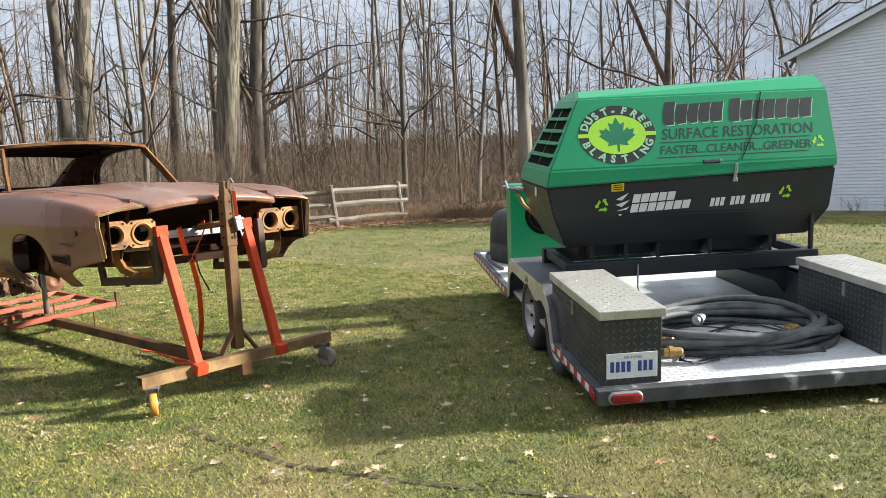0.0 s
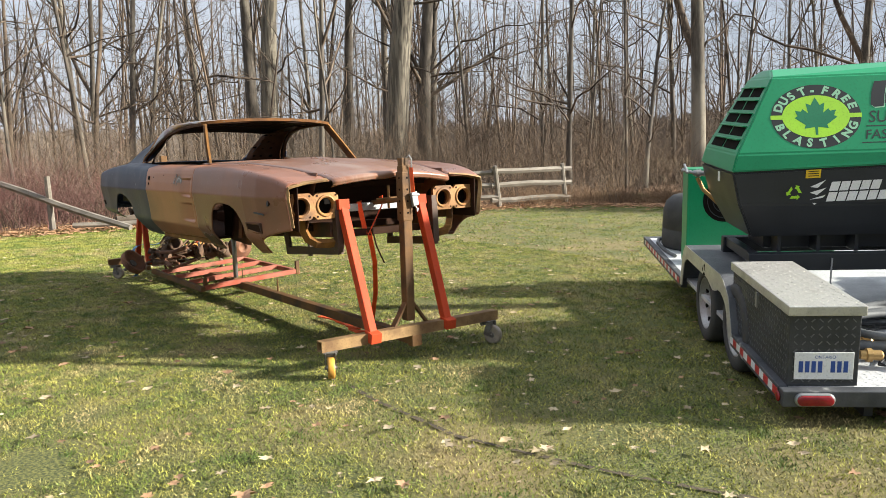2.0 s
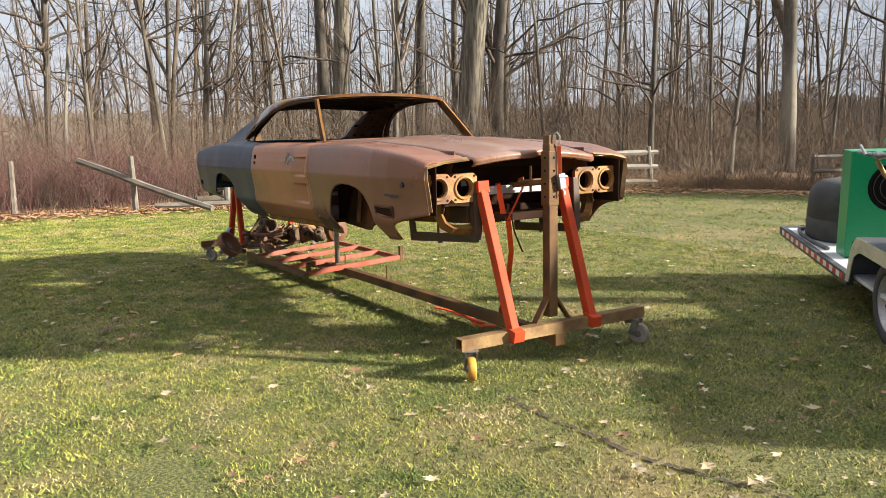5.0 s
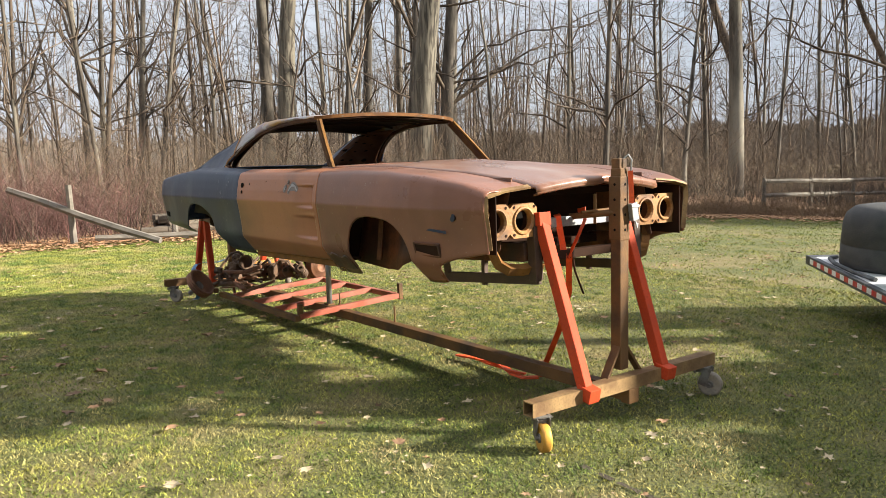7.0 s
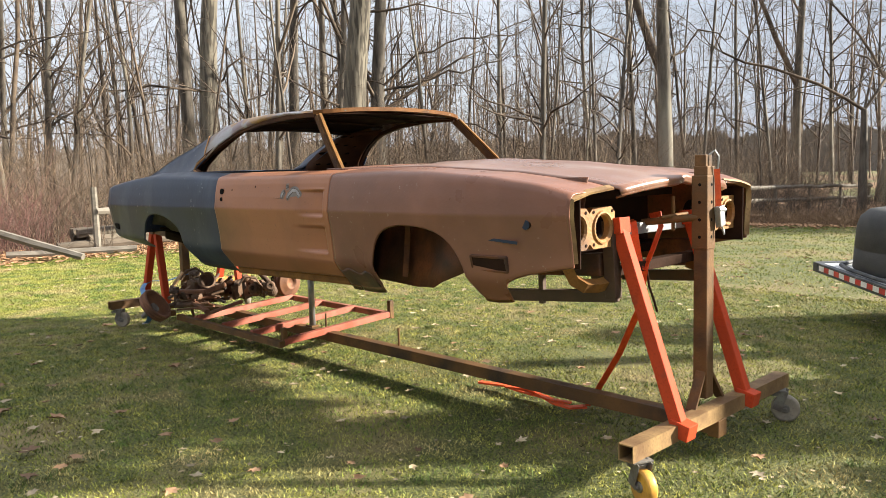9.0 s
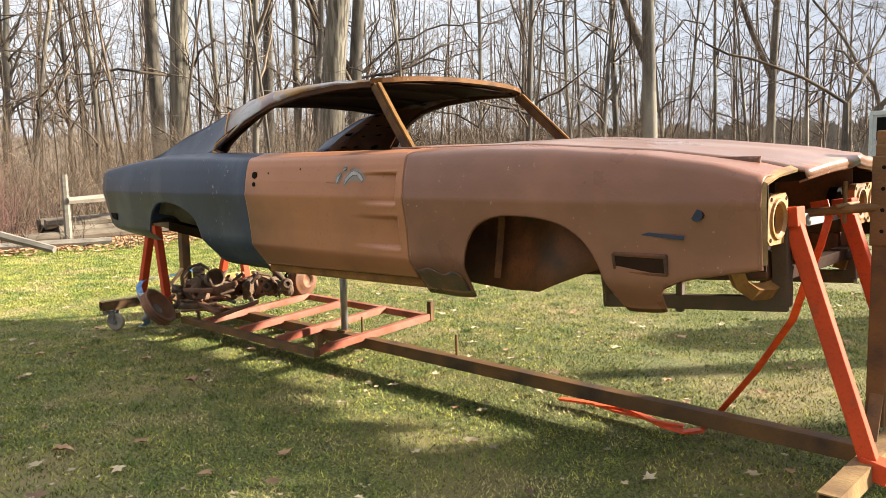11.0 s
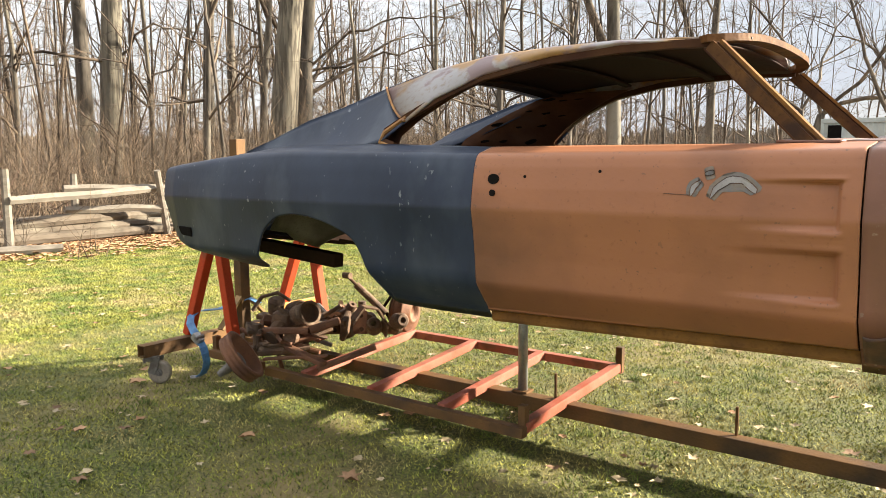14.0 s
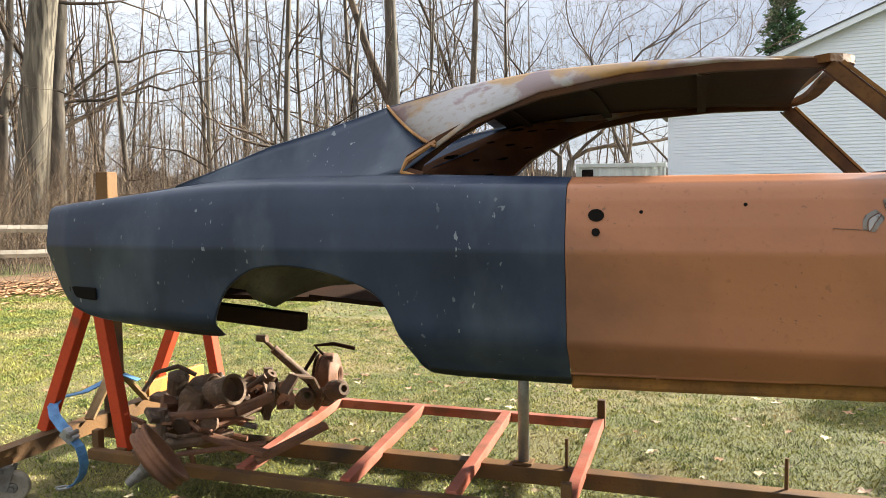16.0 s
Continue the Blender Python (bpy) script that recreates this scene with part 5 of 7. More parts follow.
for right in (0, 1):
    for s in (1.06, 1.88):
        zc = 0.298 - 0.20 - 0.0654 * s + 0.001
        m = tp(0.135 if not right else TW - 0.135, s, zc, 0, -90 if not right else 90, 0)
        wheel = part("wheel", lathe(bmesh.new(), RIM, m, 28), M_RIM, trailer, "steel trailer wheel", True)
        part("tyre", lathe(bmesh.new(), TYRE, m, 40), M_RUBBER, wheel, "dusty black tyre", True)
        for k in range(6):
            a = 2 * math.pi * k / 6
            part("lug_nut", rod(bmesh.new(), m @ Vector((0.09 * math.cos(a), 0.09 * math.sin(a), 0.02)), m @ Vector((0.09 * math.cos(a), 0.09 * math.sin(a), 0.045)), 0.010, n=6), M_CASTER, wheel)
        for k in range(8):
            a = 2 * math.pi * (k + 0.5) / 8
            part("rim_slot", rod(bmesh.new(), m @ Vector((0.158 * math.cos(a), 0.158 * math.sin(a), 0.04)), m @ Vector((0.158 * math.cos(a), 0.158 * math.sin(a), 0.056)), 0.018, n=8), M_BLACKHOLE, wheel)
    # mudguard: top sheet and chamfered skirt
    outline = [(0.98, -0.01), (1.10, 0.24), (1.28, 0.335), (2.46, 0.325), (2.56, 0.24), (2.64, -0.05)]
    inside = [(1.04, -0.05), (1.16, 0.17), (1.33, 0.225), (1.42, 0.19), (1.50, 0.17), (1.58, 0.19), (1.68, 0.225), (2.40, 0.225), (2.50, 0.16), (2.57, -0.05)]
    x = 0.0 if not right else TW
    flip = 1 if not right else -1
    bm = bmesh.new()
    for (s0, z0), (s1, z1) in zip(outline, outline[1:]):
        vs = [tv(x, s0, z0), tv(x, s1, z1), tv(x + flip * 0.36, s1, z1), tv(x + flip * 0.36, s0, z0)]
        top = [bm.verts.new(v) for v in vs]
        low = [bm.verts.new(v - Vector((0, 0, 0.006))) for v in vs]
        bm.faces.new(top), bm.faces.new(low[::-1])
        for k in range(4):
            bm.faces.new((top[k], top[(k + 1) % 4], low[(k + 1) % 4], low[k]))
    guard = part("mudguard", bm, M_GUARD, trailer, "diamond-plate mudguard over the wheels")
    bm = bmesh.new()
    n = 24

    def along(poly, f):
        lens = [math.dist(a, b) for a, b in zip(poly, poly[1:])]
        d = f * sum(lens)
        for a, b, l in zip(poly, poly[1:], lens):
            if d <= l + 1e-9:
                return (a[0] + (b[0] - a[0]) * d / l, a[1] + (b[1] - a[1]) * d / l)
            d -= l
        return poly[-1]

    ring = []
    for k in range(n + 1):
        a, b = along(outline, k / n), along(inside, k / n)
        ring.append([bm.verts.new(tv(x - flip * 0.004, *a)), bm.verts.new(tv(x - flip * 0.004, *b)), bm.verts.new(tv(x + flip * 0.004, *b)), bm.verts.new(tv(x + flip * 0.004, *a))])
    for a, b in zip(ring, ring[1:]):
        for k in range(4):
            bm.faces.new((a[k], a[(k + 1) % 4], b[(k + 1) % 4], b[k]))
    part("skirt", bm, M_ALU, guard, "bright cut diamond-plate skirt")
    bm = bmesh.new()
    tbox(bm, (min(x + flip * 0.33, x + flip * 0.36), 1.0, -0.02), (max(x + flip * 0.33, x + flip * 0.36), 2.62, 0.295))
    part("inner_wall", bm, M_BLACK, guard)

# ---- tool boxes ----
for r0, e0 in ((0.045, 0.055), (TW - 0.435, 0.22)):
    tool_box = thing("tool_box", tv(r0 + 0.195, 0.6, 0.0), "black diamond-plate tool box with a bright lid on the trailer deck", "tool box", "tool boxes on the trailer", rz=47.5)
    part("body", tbox(bmesh.new(), (r0, e0, 0.004), (r0 + 0.365, 1.16, 0.405), 0.004), M_PLATE, tool_box, "black diamond-plate body")
    part("lid", tbox(bmesh.new(), (r0 - 0.015, e0 - 0.02, 0.40), (r0 + 0.385, 1.18, 0.455), 0.006), M_ALU, tool_box, "bright diamond-plate lid")
    part("latch", tbox(bmesh.new(), (r0 - 0.012, 0.60, 0.29), (r0, 0.63, 0.385), 0.002), M_GALV, tool_box)
    for side in (0, 1):
        rr = r0 - 0.001 if side == 0 else r0 + 0.366
        bm = bmesh.new()
        for i in range(26 if e0 < 0.1 else 22):
            for j in range(9):
                a = 45 if (i + j) % 2 else -45
                box(bm, (0.003, 0.026, 0.006), tp(rr, e0 + 0.03 + i * 0.042, 0.035 + j * 0.042, a, 0, 0))
        part("tread_pattern", bm, M_LUG, tool_box)["kind"] = "stuff"
    bm = bmesh.new()
    for i in range(8):
        for j in range(9):
            box(bm, (0.026, 0.003, 0.006), tp(r0 + 0.035 + i * 0.042, e0 - 0.001, 0.035 + j * 0.042, 0, 45 if (i + j) % 2 else -45, 0))
    part("tread_pattern", bm, M_LUG, tool_box)["kind"] = "stuff"
    bm = bmesh.new()
    for i in range(9):
        for j in range(27 if e0 < 0.1 else 23):
            box(bm, (0.020, 0.0045, 0.0010), tp(r0 + 0.01 + i * 0.042, e0 + 0.005 + j * 0.042, 0.456, 0, 0, 45 if (i + j) % 2 else -45))
    part("tread_pattern", bm, M_ALU, tool_box)["kind"] = "stuff"
bm = bmesh.new()
for i in range(36):
    for j in range(24):
        box(bm, (0.022, 0.005, 0.0016), tp(0.44 + i * 0.042, 0.075 + j * 0.042, 0.0006, 0, 0, 45 if (i + j) % 2 else -45))
part("deck_tread", bm, M_DECK, trailer)["kind"] = "stuff"
plate = part("number_plate", tbox(bmesh.new(), (0.075, 0.042, 0.045), (0.38, 0.047, 0.197), 0.002), M_WDECAL, trailer, "white number plate with blue characters")


def lettering(text, size, m, mat, parent, name="lettering", shear=0.0, width=None, bold=0.0):
    """Flat raised letters in the plane of the pose m, left-aligned at its origin."""
    cu = bpy.data.curves.new(name, "FONT")
    cu.body, cu.size, cu.extrude, cu.shear, cu.resolution_u, cu.offset = text, size, 0.0003, shear, 3, bold
    tmp = new("text_tmp", cu)
    bpy.context.view_layer.update()
    me = bpy.data.meshes.new_from_object(tmp.evaluated_get(bpy.context.evaluated_depsgraph_get()))
    bpy.data.objects.remove(tmp)
    bpy.data.curves.remove(cu)
    if width:
        xs = [v.co.x for v in me.vertices]
        k = width / (max(xs) - min(xs))
        for v in me.vertices:
            v.co.x *= k
    me.transform(m)
    me.materials.clear()
    me.materials.append(mat)
    me.name = name
    ob = new(name, me)
    ob.parent = parent
    ob.matrix_parent_inverse = parent_world(parent).inverted()
    return ob


for k in range(8):
    if k != 4:
        tb = tbox(bmesh.new(), (0.097 + 0.033 * k, 0.0395, 0.085), (0.097 + 0.033 * k + 0.022, 0.0425, 0.148), 0)
        part("plate_bar", tb, M_BLUEINK, plate)
lettering("ONTARIO", 0.024, tp(0.178, 0.0415, 0.163, 90, 0, 0), M_BLUEINK, plate, "plate_word")

# ---- compressor ----
comp = thing("air_compressor", tv(1.2, 1.85, 0.5), "green and black canopy compressor with painted signs, standing across the trailer", "compressor", rz=47.5)


def cz(zw):
    return zw - 0.29


def shell(levels, mat, name, label):
    """A faceted canopy: levels of (left r, right r, near s, far s, z left, z right)."""
    bm = bmesh.new()
    rings = []
    for l, r, n, f, zl, zr in levels:
        rings.append([bm.verts.new(tv(*p)) for p in ((l, n, cz(zl)), (r, n, cz(zr)), (r, f, cz(zr)), (l, f, cz(zl)))])
    for a, b in zip(rings, rings[1:]):
        for k in range(4):
            bm.faces.new((a[k], a[(k + 1) % 4], b[(k + 1) % 4], b[k]))
    bm.faces.new(rings[0][::-1]), bm.faces.new(rings[-1])
    bmesh.ops.bevel(bm, geom=bm.edges[:], offset=0.012, segments=2, affect="EDGES")
    return part(name, bm, mat, comp, label)


lower = shell(((0.25, 2.20, 1.52, 2.16, 0.850, 0.862), (0.13, 2.31, 1.42, 2.28, 1.10, 1.07), (0.075, 2.33, 1.395, 2.31, 1.325, 1.385)), M_BLACK, "lower_canopy", "black lower canopy")
upper = shell(((0.07, 2.335, 1.388, 2.318, 1.328, 1.388), (0.10, 2.345, 1.40, 2.30, 1.45, 1.46), (0.36, 2.34, 1.575, 2.12, 1.965, 1.9738), (0.40, 2.335, 1.73, 1.97, 2.02, 2.085)), M_GREEN, "upper_canopy", "glossy green upper canopy")
FACE_A, FACE_B, FACE_C = Vector((0.10, 1.40, cz(1.45))), Vector((2.345, 1.40, cz(1.46))), Vector((0.36, 1.575, cz(1.965)))
ALONG = (FACE_B - FACE_A).normalized()
OUT = ALONG.cross(FACE_C - FACE_A).normalized()
UP = OUT.cross(ALONG)
FACE = Matrix((ALONG, UP, OUT)).transposed().to_4x4()


def on_face(r, up, out=0.003):
    """A pose on the sloping sign face: x along it, y up it, z out of it; r along and up in metres."""
    base = FACE_A + ALONG * (r - 0.10) + UP * up
    return TM @ Matrix.Translation(base) @ FACE @ Matrix.Translation((0, 0, out * 0.25))


def decal(points, m, mat, parent, name, thick=0.0003):
    bm = bmesh.new()
    f = bm.faces.new([bm.verts.new(m @ Vector((x, y, 0))) for x, y in points])
    ext = bmesh.ops.extrude_face_region(bm, geom=[f])
    off = m.to_3x3() @ Vector((0, 0, thick))
    bmesh.ops.translate(bm, verts=[v for v in ext["geom"] if isinstance(v, bmesh.types.BMVert)], vec=off)
    return part(name, bm, mat, parent)


def ellipse(rx, ry, n=40, a0=0.0, a1=2 * math.pi):
    return [(rx * math.cos(a0 + (a1 - a0) * k / n), ry * math.sin(a0 + (a1 - a0) * k / n)) for k in range(n)]


# round badge
bc = (0.638, 0.252)
decal(ellipse(0.296, 0.226), on_face(*bc, 0.003), M_INK, upper, "badge_ring")
decal(ellipse(0.222, 0.150), on_face(*bc, 0.0045), M_LIME, upper, "badge_field")
for s in (-1, 1):
    decal([(s * 0.21, -0.015), (s * 0.299, -0.015), (s * 0.299, 0.015), (s * 0.21, 0.015)], on_face(*bc, 0.006), M_LIME, upper, "badge_bar")
leaf = [(0.0, 0.14), (0.03, 0.085), (0.062, 0.10), (0.05, 0.03), (0.085, 0.06), (0.095, 0.042), (0.135, 0.048), (0.12, 0.01), (0.14, -0.002), (0.07, -0.055), (0.08, -0.08), (0.01, -0.07), (0.008, -0.125)]
decal(leaf + [(-x, y) for x, y in reversed(leaf[1:])], on_face(bc[0], bc[1] - 0.005, 0.006), M_LEAFG, upper, "badge_leaf")
for word, a0, a1 in (("DUST-FREE", 160, 20), ("BLASTING", 203, 337)):
    for k, ch in enumerate(word):
        a = radians(a0 + (a1 - a0) * k / (len(word) - 1))
        turn = math.atan2(0.188 * math.sin(a), 0.259 * math.cos(a)) + (-math.pi / 2 if a0 < 180 else math.pi / 2)
        m = on_face(bc[0] + 0.259 * math.cos(a), bc[1] + 0.188 * math.sin(a), 0.0045) @ Matrix.Rotation(turn, 4, "Z") @ Matrix.Translation((-0.026 if ch != "I" else -0.01, -0.026, 0))
        lettering(ch, 0.078, m, M_PALEG, upper, "badge_letter", bold=0.0035)
# trade name as slanted plain blocks with a pale shadow
rng = random.Random(3)
x = 1.0
for k in range(13):
    if k == 5:
        x += 0.05
        continue
    w, h = 0.086 + rng.uniform(-0.008, 0.010), (0.185 if k in (0, 6) else 0.155)
    c = rng.uniform(0.012, 0.03)
    blk = [(c, 0), (w, 0.004), (w + 0.012, h * 0.45), (w + 0.034, h), (0.034, h - 0.004), (0.010, h * 0.55), (0.0, 0.02)]
    y = 0.318 - (0.012 if k in (0, 6) else 0.0) + rng.uniform(-0.006, 0.006)
    decal(blk, on_face(x + 0.006, y - 0.008, 0.002), M_PALEG, upper, "name_shadow")
    decal(blk, on_face(x, y, 0.004), M_INK, upper, "name_block")
    x += w + 0.009
lettering("SURFACE RESTORATION", 0.118, on_face(0.975, 0.198, 0.003), M_INK, upper, "slogan", 0.15, 1.20)
lettering("FASTER...CLEANER...GREENER", 0.092, on_face(0.945, 0.083, 0.003), M_INK, upper, "slogan", 0.15, 1.19)
for y, x0 in ((0.170, 0.96), (0.055, 0.925)):
    decal([(x0, 0), (x0 + 1.19, 0), (x0 + 1.19, 0.006), (x0, 0.006)], on_face(0, y, 0.003), M_INK, upper, "sign_line")


def recycle(m, size, parent, mat=None):
    """Three bent bars chasing each other round a triangle."""
    for k in range(3):
        a = m @ Matrix.Rotation(radians(120 * k), 4, "Z")
        decal([(-0.30 * size, -0.46 * size), (0.22 * size, -0.46 * size), (0.22 * size, -0.58 * size), (0.46 * size, -0.36 * size), (0.22 * size, -0.14 * size), (0.22 * size, -0.26 * size), (-0.18 * size, -0.26 * size)], a, mat or M_LIME, parent, "arrow_mark")


recycle(tp(-0.006, 1.78, 0.265, 90, 0, -90), 0.085, trailer, M_BLACKHOLE)
recycle(on_face(2.205, 0.126, 0.003), 0.085, upper)
# black side signs, on the near-vertical lower face
LFACE = Matrix((Vector((1, 0, 0.03)).normalized(), Vector((0, -0.12, 0.993)), Vector((0, -0.993, -0.12)))).transposed().to_4x4()


def on_low(r, z, out=0.004):
    """A pose on the black near face at r along and world height z."""
    zz = cz(z) + 0.03 * (r - 0.1)
    s = 1.42 - 0.025 * (zz - cz(1.12)) / 0.205 if zz > cz(1.12) else 1.42
    return TM @ Matrix.Translation((r, s - out, zz)) @ LFACE


recycle(on_low(0.497, 1.165), 0.09, lower)
recycle(on_low(1.935, 1.155), 0.09, lower)
for pts in ([(0.0, 0.04), (0.10, 0.085), (0.05, 0.03)], [(0.0, 0.0), (0.11, 0.03), (0.05, -0.02)], [(0.0, -0.05), (0.11, -0.02), (0.04, -0.09)]):
    decal([(0.60 + a, b) for a, b in pts], on_low(0, 1.16), M_WDECAL, lower, "bolt_mark")
for row, (x0, n, z) in enumerate(((0.725, 5, 1.165), (0.712, 7, 1.092))):
    for k in range(n):
        decal([(0, 0), (0.058, 0), (0.072, 0.064), (0.014, 0.064)], on_low(x0 + 0.067 * k, z), M_WDECAL, lower, "name_block")
for k in range(12):
    if k not in (3, 7):
        decal([(0, 0), (0.030, 0), (0.040, 0.064), (0.010, 0.064)], on_low(1.335 + 0.040 * k, 1.088), M_WDECAL, lower, "number_bar")
decal([(0, 0), (0.098, 0), (0.098, 0.058), (0, 0.058)], on_low(0.562, 1.262), M_YDECAL, lower, "warning_label")
for k in range(3):
    decal([(0.015, 0.012 + 0.016 * k), (0.085, 0.012 + 0.016 * k), (0.085, 0.018 + 0.016 * k), (0.015, 0.018 + 0.016 * k)], on_low(0.562, 1.262, 0.006), M_INK, lower, "label_bar")
# seam, handle, latch
bm = bmesh.new()
sweep(bm, [on_face(1.575, 0.01, 0.001).translation, on_face(1.734, 0.293, 0.001).translation, on_face(1.80, 0.53, 0.001).translation, tv(1.82, 1.74, cz(2.066))], 0, flat=(0.006, 0.004))
part("seam", bm, M_BLACKHOLE, upper)
bm = bmesh.new()
box(bm, (0.14, 0.026, 0.014), on_face(1.342, 0.012, 0.010), 0.006)
part("handle", bm, M_BLACK, upper, "black recessed handle")
bm = bmesh.new()
box(bm, (0.028, 0.10, 0.012), on_low(1.515, 1.325, 0.012), 0.006)
box(bm, (0.04, 0.03, 0.018), on_low(1.515, 1.28, 0.014), 0.008)
box(bm, (0.025, 0.05, 0.015), on_low(1.515, 1.38, 0.016), 0.004)
part("latch", bm, M_GALV, comp, "bright metal canopy latch")
# louvred left end
LA, LB = Vector((0.10, 0, cz(1.45))), Vector((0.36, 0, cz(1.955)))
for i in range(5):
    f = 0.12 + 0.175 * i
    for j in range(2):
        shrink = 0.16 * f
        s0 = 1.47 + shrink + j * (0.36 - 0.16 * f) if j == 0 else 1.47 + shrink + (0.37 - 0.14 * f)
        w = 0.335 - 0.13 * f
        c = LA.lerp(LB, f)
        m = TM @ Matrix.Translation((c.x, s0 + w / 2, c.z)) @ Matrix.Rotation(radians(27), 4, "Y")
        slot = part("louvre_slot", box(bmesh.new(), (0.006, w, 0.074), m @ Matrix.Translation((-0.002, 0, 0)), 0.0), M_BLACKHOLE, upper, "dark louvre slot")
        bm = box(bmesh.new(), (0.035, w + 0.01, 0.008), m @ pose(-0.012, 0, 0.034, 0, -25, 0), 0.002)
        part("louvre_lip", bm, M_GREEN, slot)
part("end_label", box(bmesh.new(), (0.004, 0.05, 0.07), tp(0.075, 1.75, cz(1.27))), M_WDECAL, lower)
# support frame
rig = thing("support_frame", tv(1.2, 1.7, 0.35), "black steel frame carrying the compressor above the deck", "frame", rz=47.5)
part("cross_beam", tbox(bmesh.new(), (0.22, 1.43, 0.33), (2.24, 1.50, 0.455)), M_BLACK, rig)
part("cross_beam", tbox(bmesh.new(), (0.22, 2.12, 0.33), (2.24, 2.19, 0.455)), M_BLACK, rig)
for r in (0.24, 2.16):
    part("side_beam", tbox(bmesh.new(), (r, 1.50, 0.38), (r + 0.07, 2.12, 0.45)), M_BLACK, rig)
for r in (0.262, 2.02):
    for s in (1.45, 2.13):
        part("leg", tbox(bmesh.new(), (r, s, 0.0), (r + 0.06, s + 0.04, 0.34)), M_BLACK, rig)
for r0, r1 in ((2.08, 1.55), (0.33, 0.62)):
    bm = bmesh.new()
    pts = [(r0, 0.0), (r0, 0.34), (r1, 0.34), (r0 + (r1 - r0) * 0.35, 0.22)]
    fr = [bm.verts.new(tv(a, 1.455, b)) for a, b in pts]
    bk = [bm.verts.new(tv(a, 1.475, b)) for a, b in pts]
    bm.faces.new(fr), bm.faces.new(bk[::-1])
    for k in range(4):
        bm.faces.new((fr[k], fr[(k + 1) % 4], bk[(k + 1) % 4], bk[k]))
    part("gusset", bm, M_BLACK, rig)
part("skid", tbox(bmesh.new(), (0.40, 1.72, 0.44), (2.06, 2.10, cz(0.87))), M_BLACK, rig, "black underside skid")
for r in (0.45, 0.72, 0.98, 1.4, 1.9):
    part("mount", tbox(bmesh.new(), (r, 1.56, 0.44), (r + 0.03, 1.70, cz(0.87))), M_BLACK, rig)
post = part("stay", tbox(bmesh.new(), (2.17, 1.44, 0.455), (2.20, 1.47, cz(1.10))), M_BLACK, rig)
bm = bmesh.new()
sweep(bm, [tv(0.78, 1.42, 0.42), tv(0.77, 1.40, 0.25), tv(0.80, 1.36, 0.10), tv(0.86, 1.30, 0.02)], 0.006, 6)
part("cable", bm, M_GALV, rig)
# unit behind: green panel with a fan opening
pot = thing("green_machine_cabinet", tv(0.8, 3.3, 0.0), "green sheet-metal cabinet with a round black fan opening on the trailer", "cabinet", rz=47.5)
part("body", tbox(bmesh.new(), (0.16, 3.20, 0.004), (1.50, 3.42, 0.90), 0.01), M_GREEN, pot)
bm = lathe(bmesh.new(), [(0.0, 0.0), (0.17, 0.0), (0.19, 0.012), (0.20, 0.0)], tp(0.50, 3.199, 0.60, 90, 0, 0), 24)
fan = part("fan_opening", bm, M_BLACKHOLE, pot, "round black fan opening")
for k in range(3):
    part("fan_ring", sweep(bmesh.new(), [tp(0.50, 3.186, 0.60, 90, 0, 0) @ Vector(((0.06 + 0.05 * k) * math.cos(a), (0.06 + 0.05 * k) * math.sin(a), 0)) for a in np.linspace(0, 6.1, 22)], 0.004, 5, True), M_BLACK, fan)
part("access_hole", lathe(bmesh.new(), [(0, 0), (0.035, 0), (0.04, -0.004)], tp(0.25, 3.198, 0.12, 90, 0, 0), 14), M_BLACKHOLE, pot)
bm = bmesh.new()
rod(bm, tv(0.02, 2.35, cz(1.24)), tv(0.24, 2.30, cz(1.22)), 0.022)
rod(bm, tv(0.02, 2.35, cz(1.24)), tv(-0.06, 2.40, cz(1.26)), 0.014)
rod(bm, tv(-0.03, 2.33, cz(1.24)), tv(-0.03, 2.45, cz(1.30)), 0.010)
lathe(bm, [(0, -0.02), (0.03, -0.02), (0.03, 0.02), (0, 0.02)], tp(0.06, 2.345, cz(1.235), 0, 90, 0), 12)
part("air_outlet", bm, M_GALV, comp, "galvanised air outlet valve")
bm = sweep(bmesh.new(), [tv(0.05, 2.34, cz(1.20)), tv(0.10, 2.32, cz(1.10)), tv(0.22, 2.25, cz(0.98)), tv(0.30, 2.15, cz(0.92))], 0.016, 8)
part("air_hose", bm, M_BRASS, comp)
# dark tank at the front of the deck
tank = thing("water_tank", tv(0.50, 4.10, 0.0), "black ribbed plastic tank with a domed top on the trailer", "tank")
bm = lathe(bmesh.new(), [(0.0, 0.0), (0.385, 0.004), (0.40, 0.03), (0.395, 0.20), (0.388, 0.207), (0.395, 0.214), (0.385, 0.40), (0.36, 0.48), (0.30, 0.535), (0.20, 0.556), (0.0, 0.56)], tp(0.50, 4.10, 0.0), 40)
part("shell", bm, M_RUBBER, tank, "", True)
bm = sweep(bmesh.new(), [tv(0.12, 3.5, 0.018), tv(0.075, 3.8, 0.018), tv(0.075, 4.2, 0.018), tv(0.12, 4.42, 0.018), tv(0.3, 4.56, 0.018), tv(0.9, 4.56, 0.018)], 0.018, 8)
part("outlet_hose", bm, M_HOSE, tank)

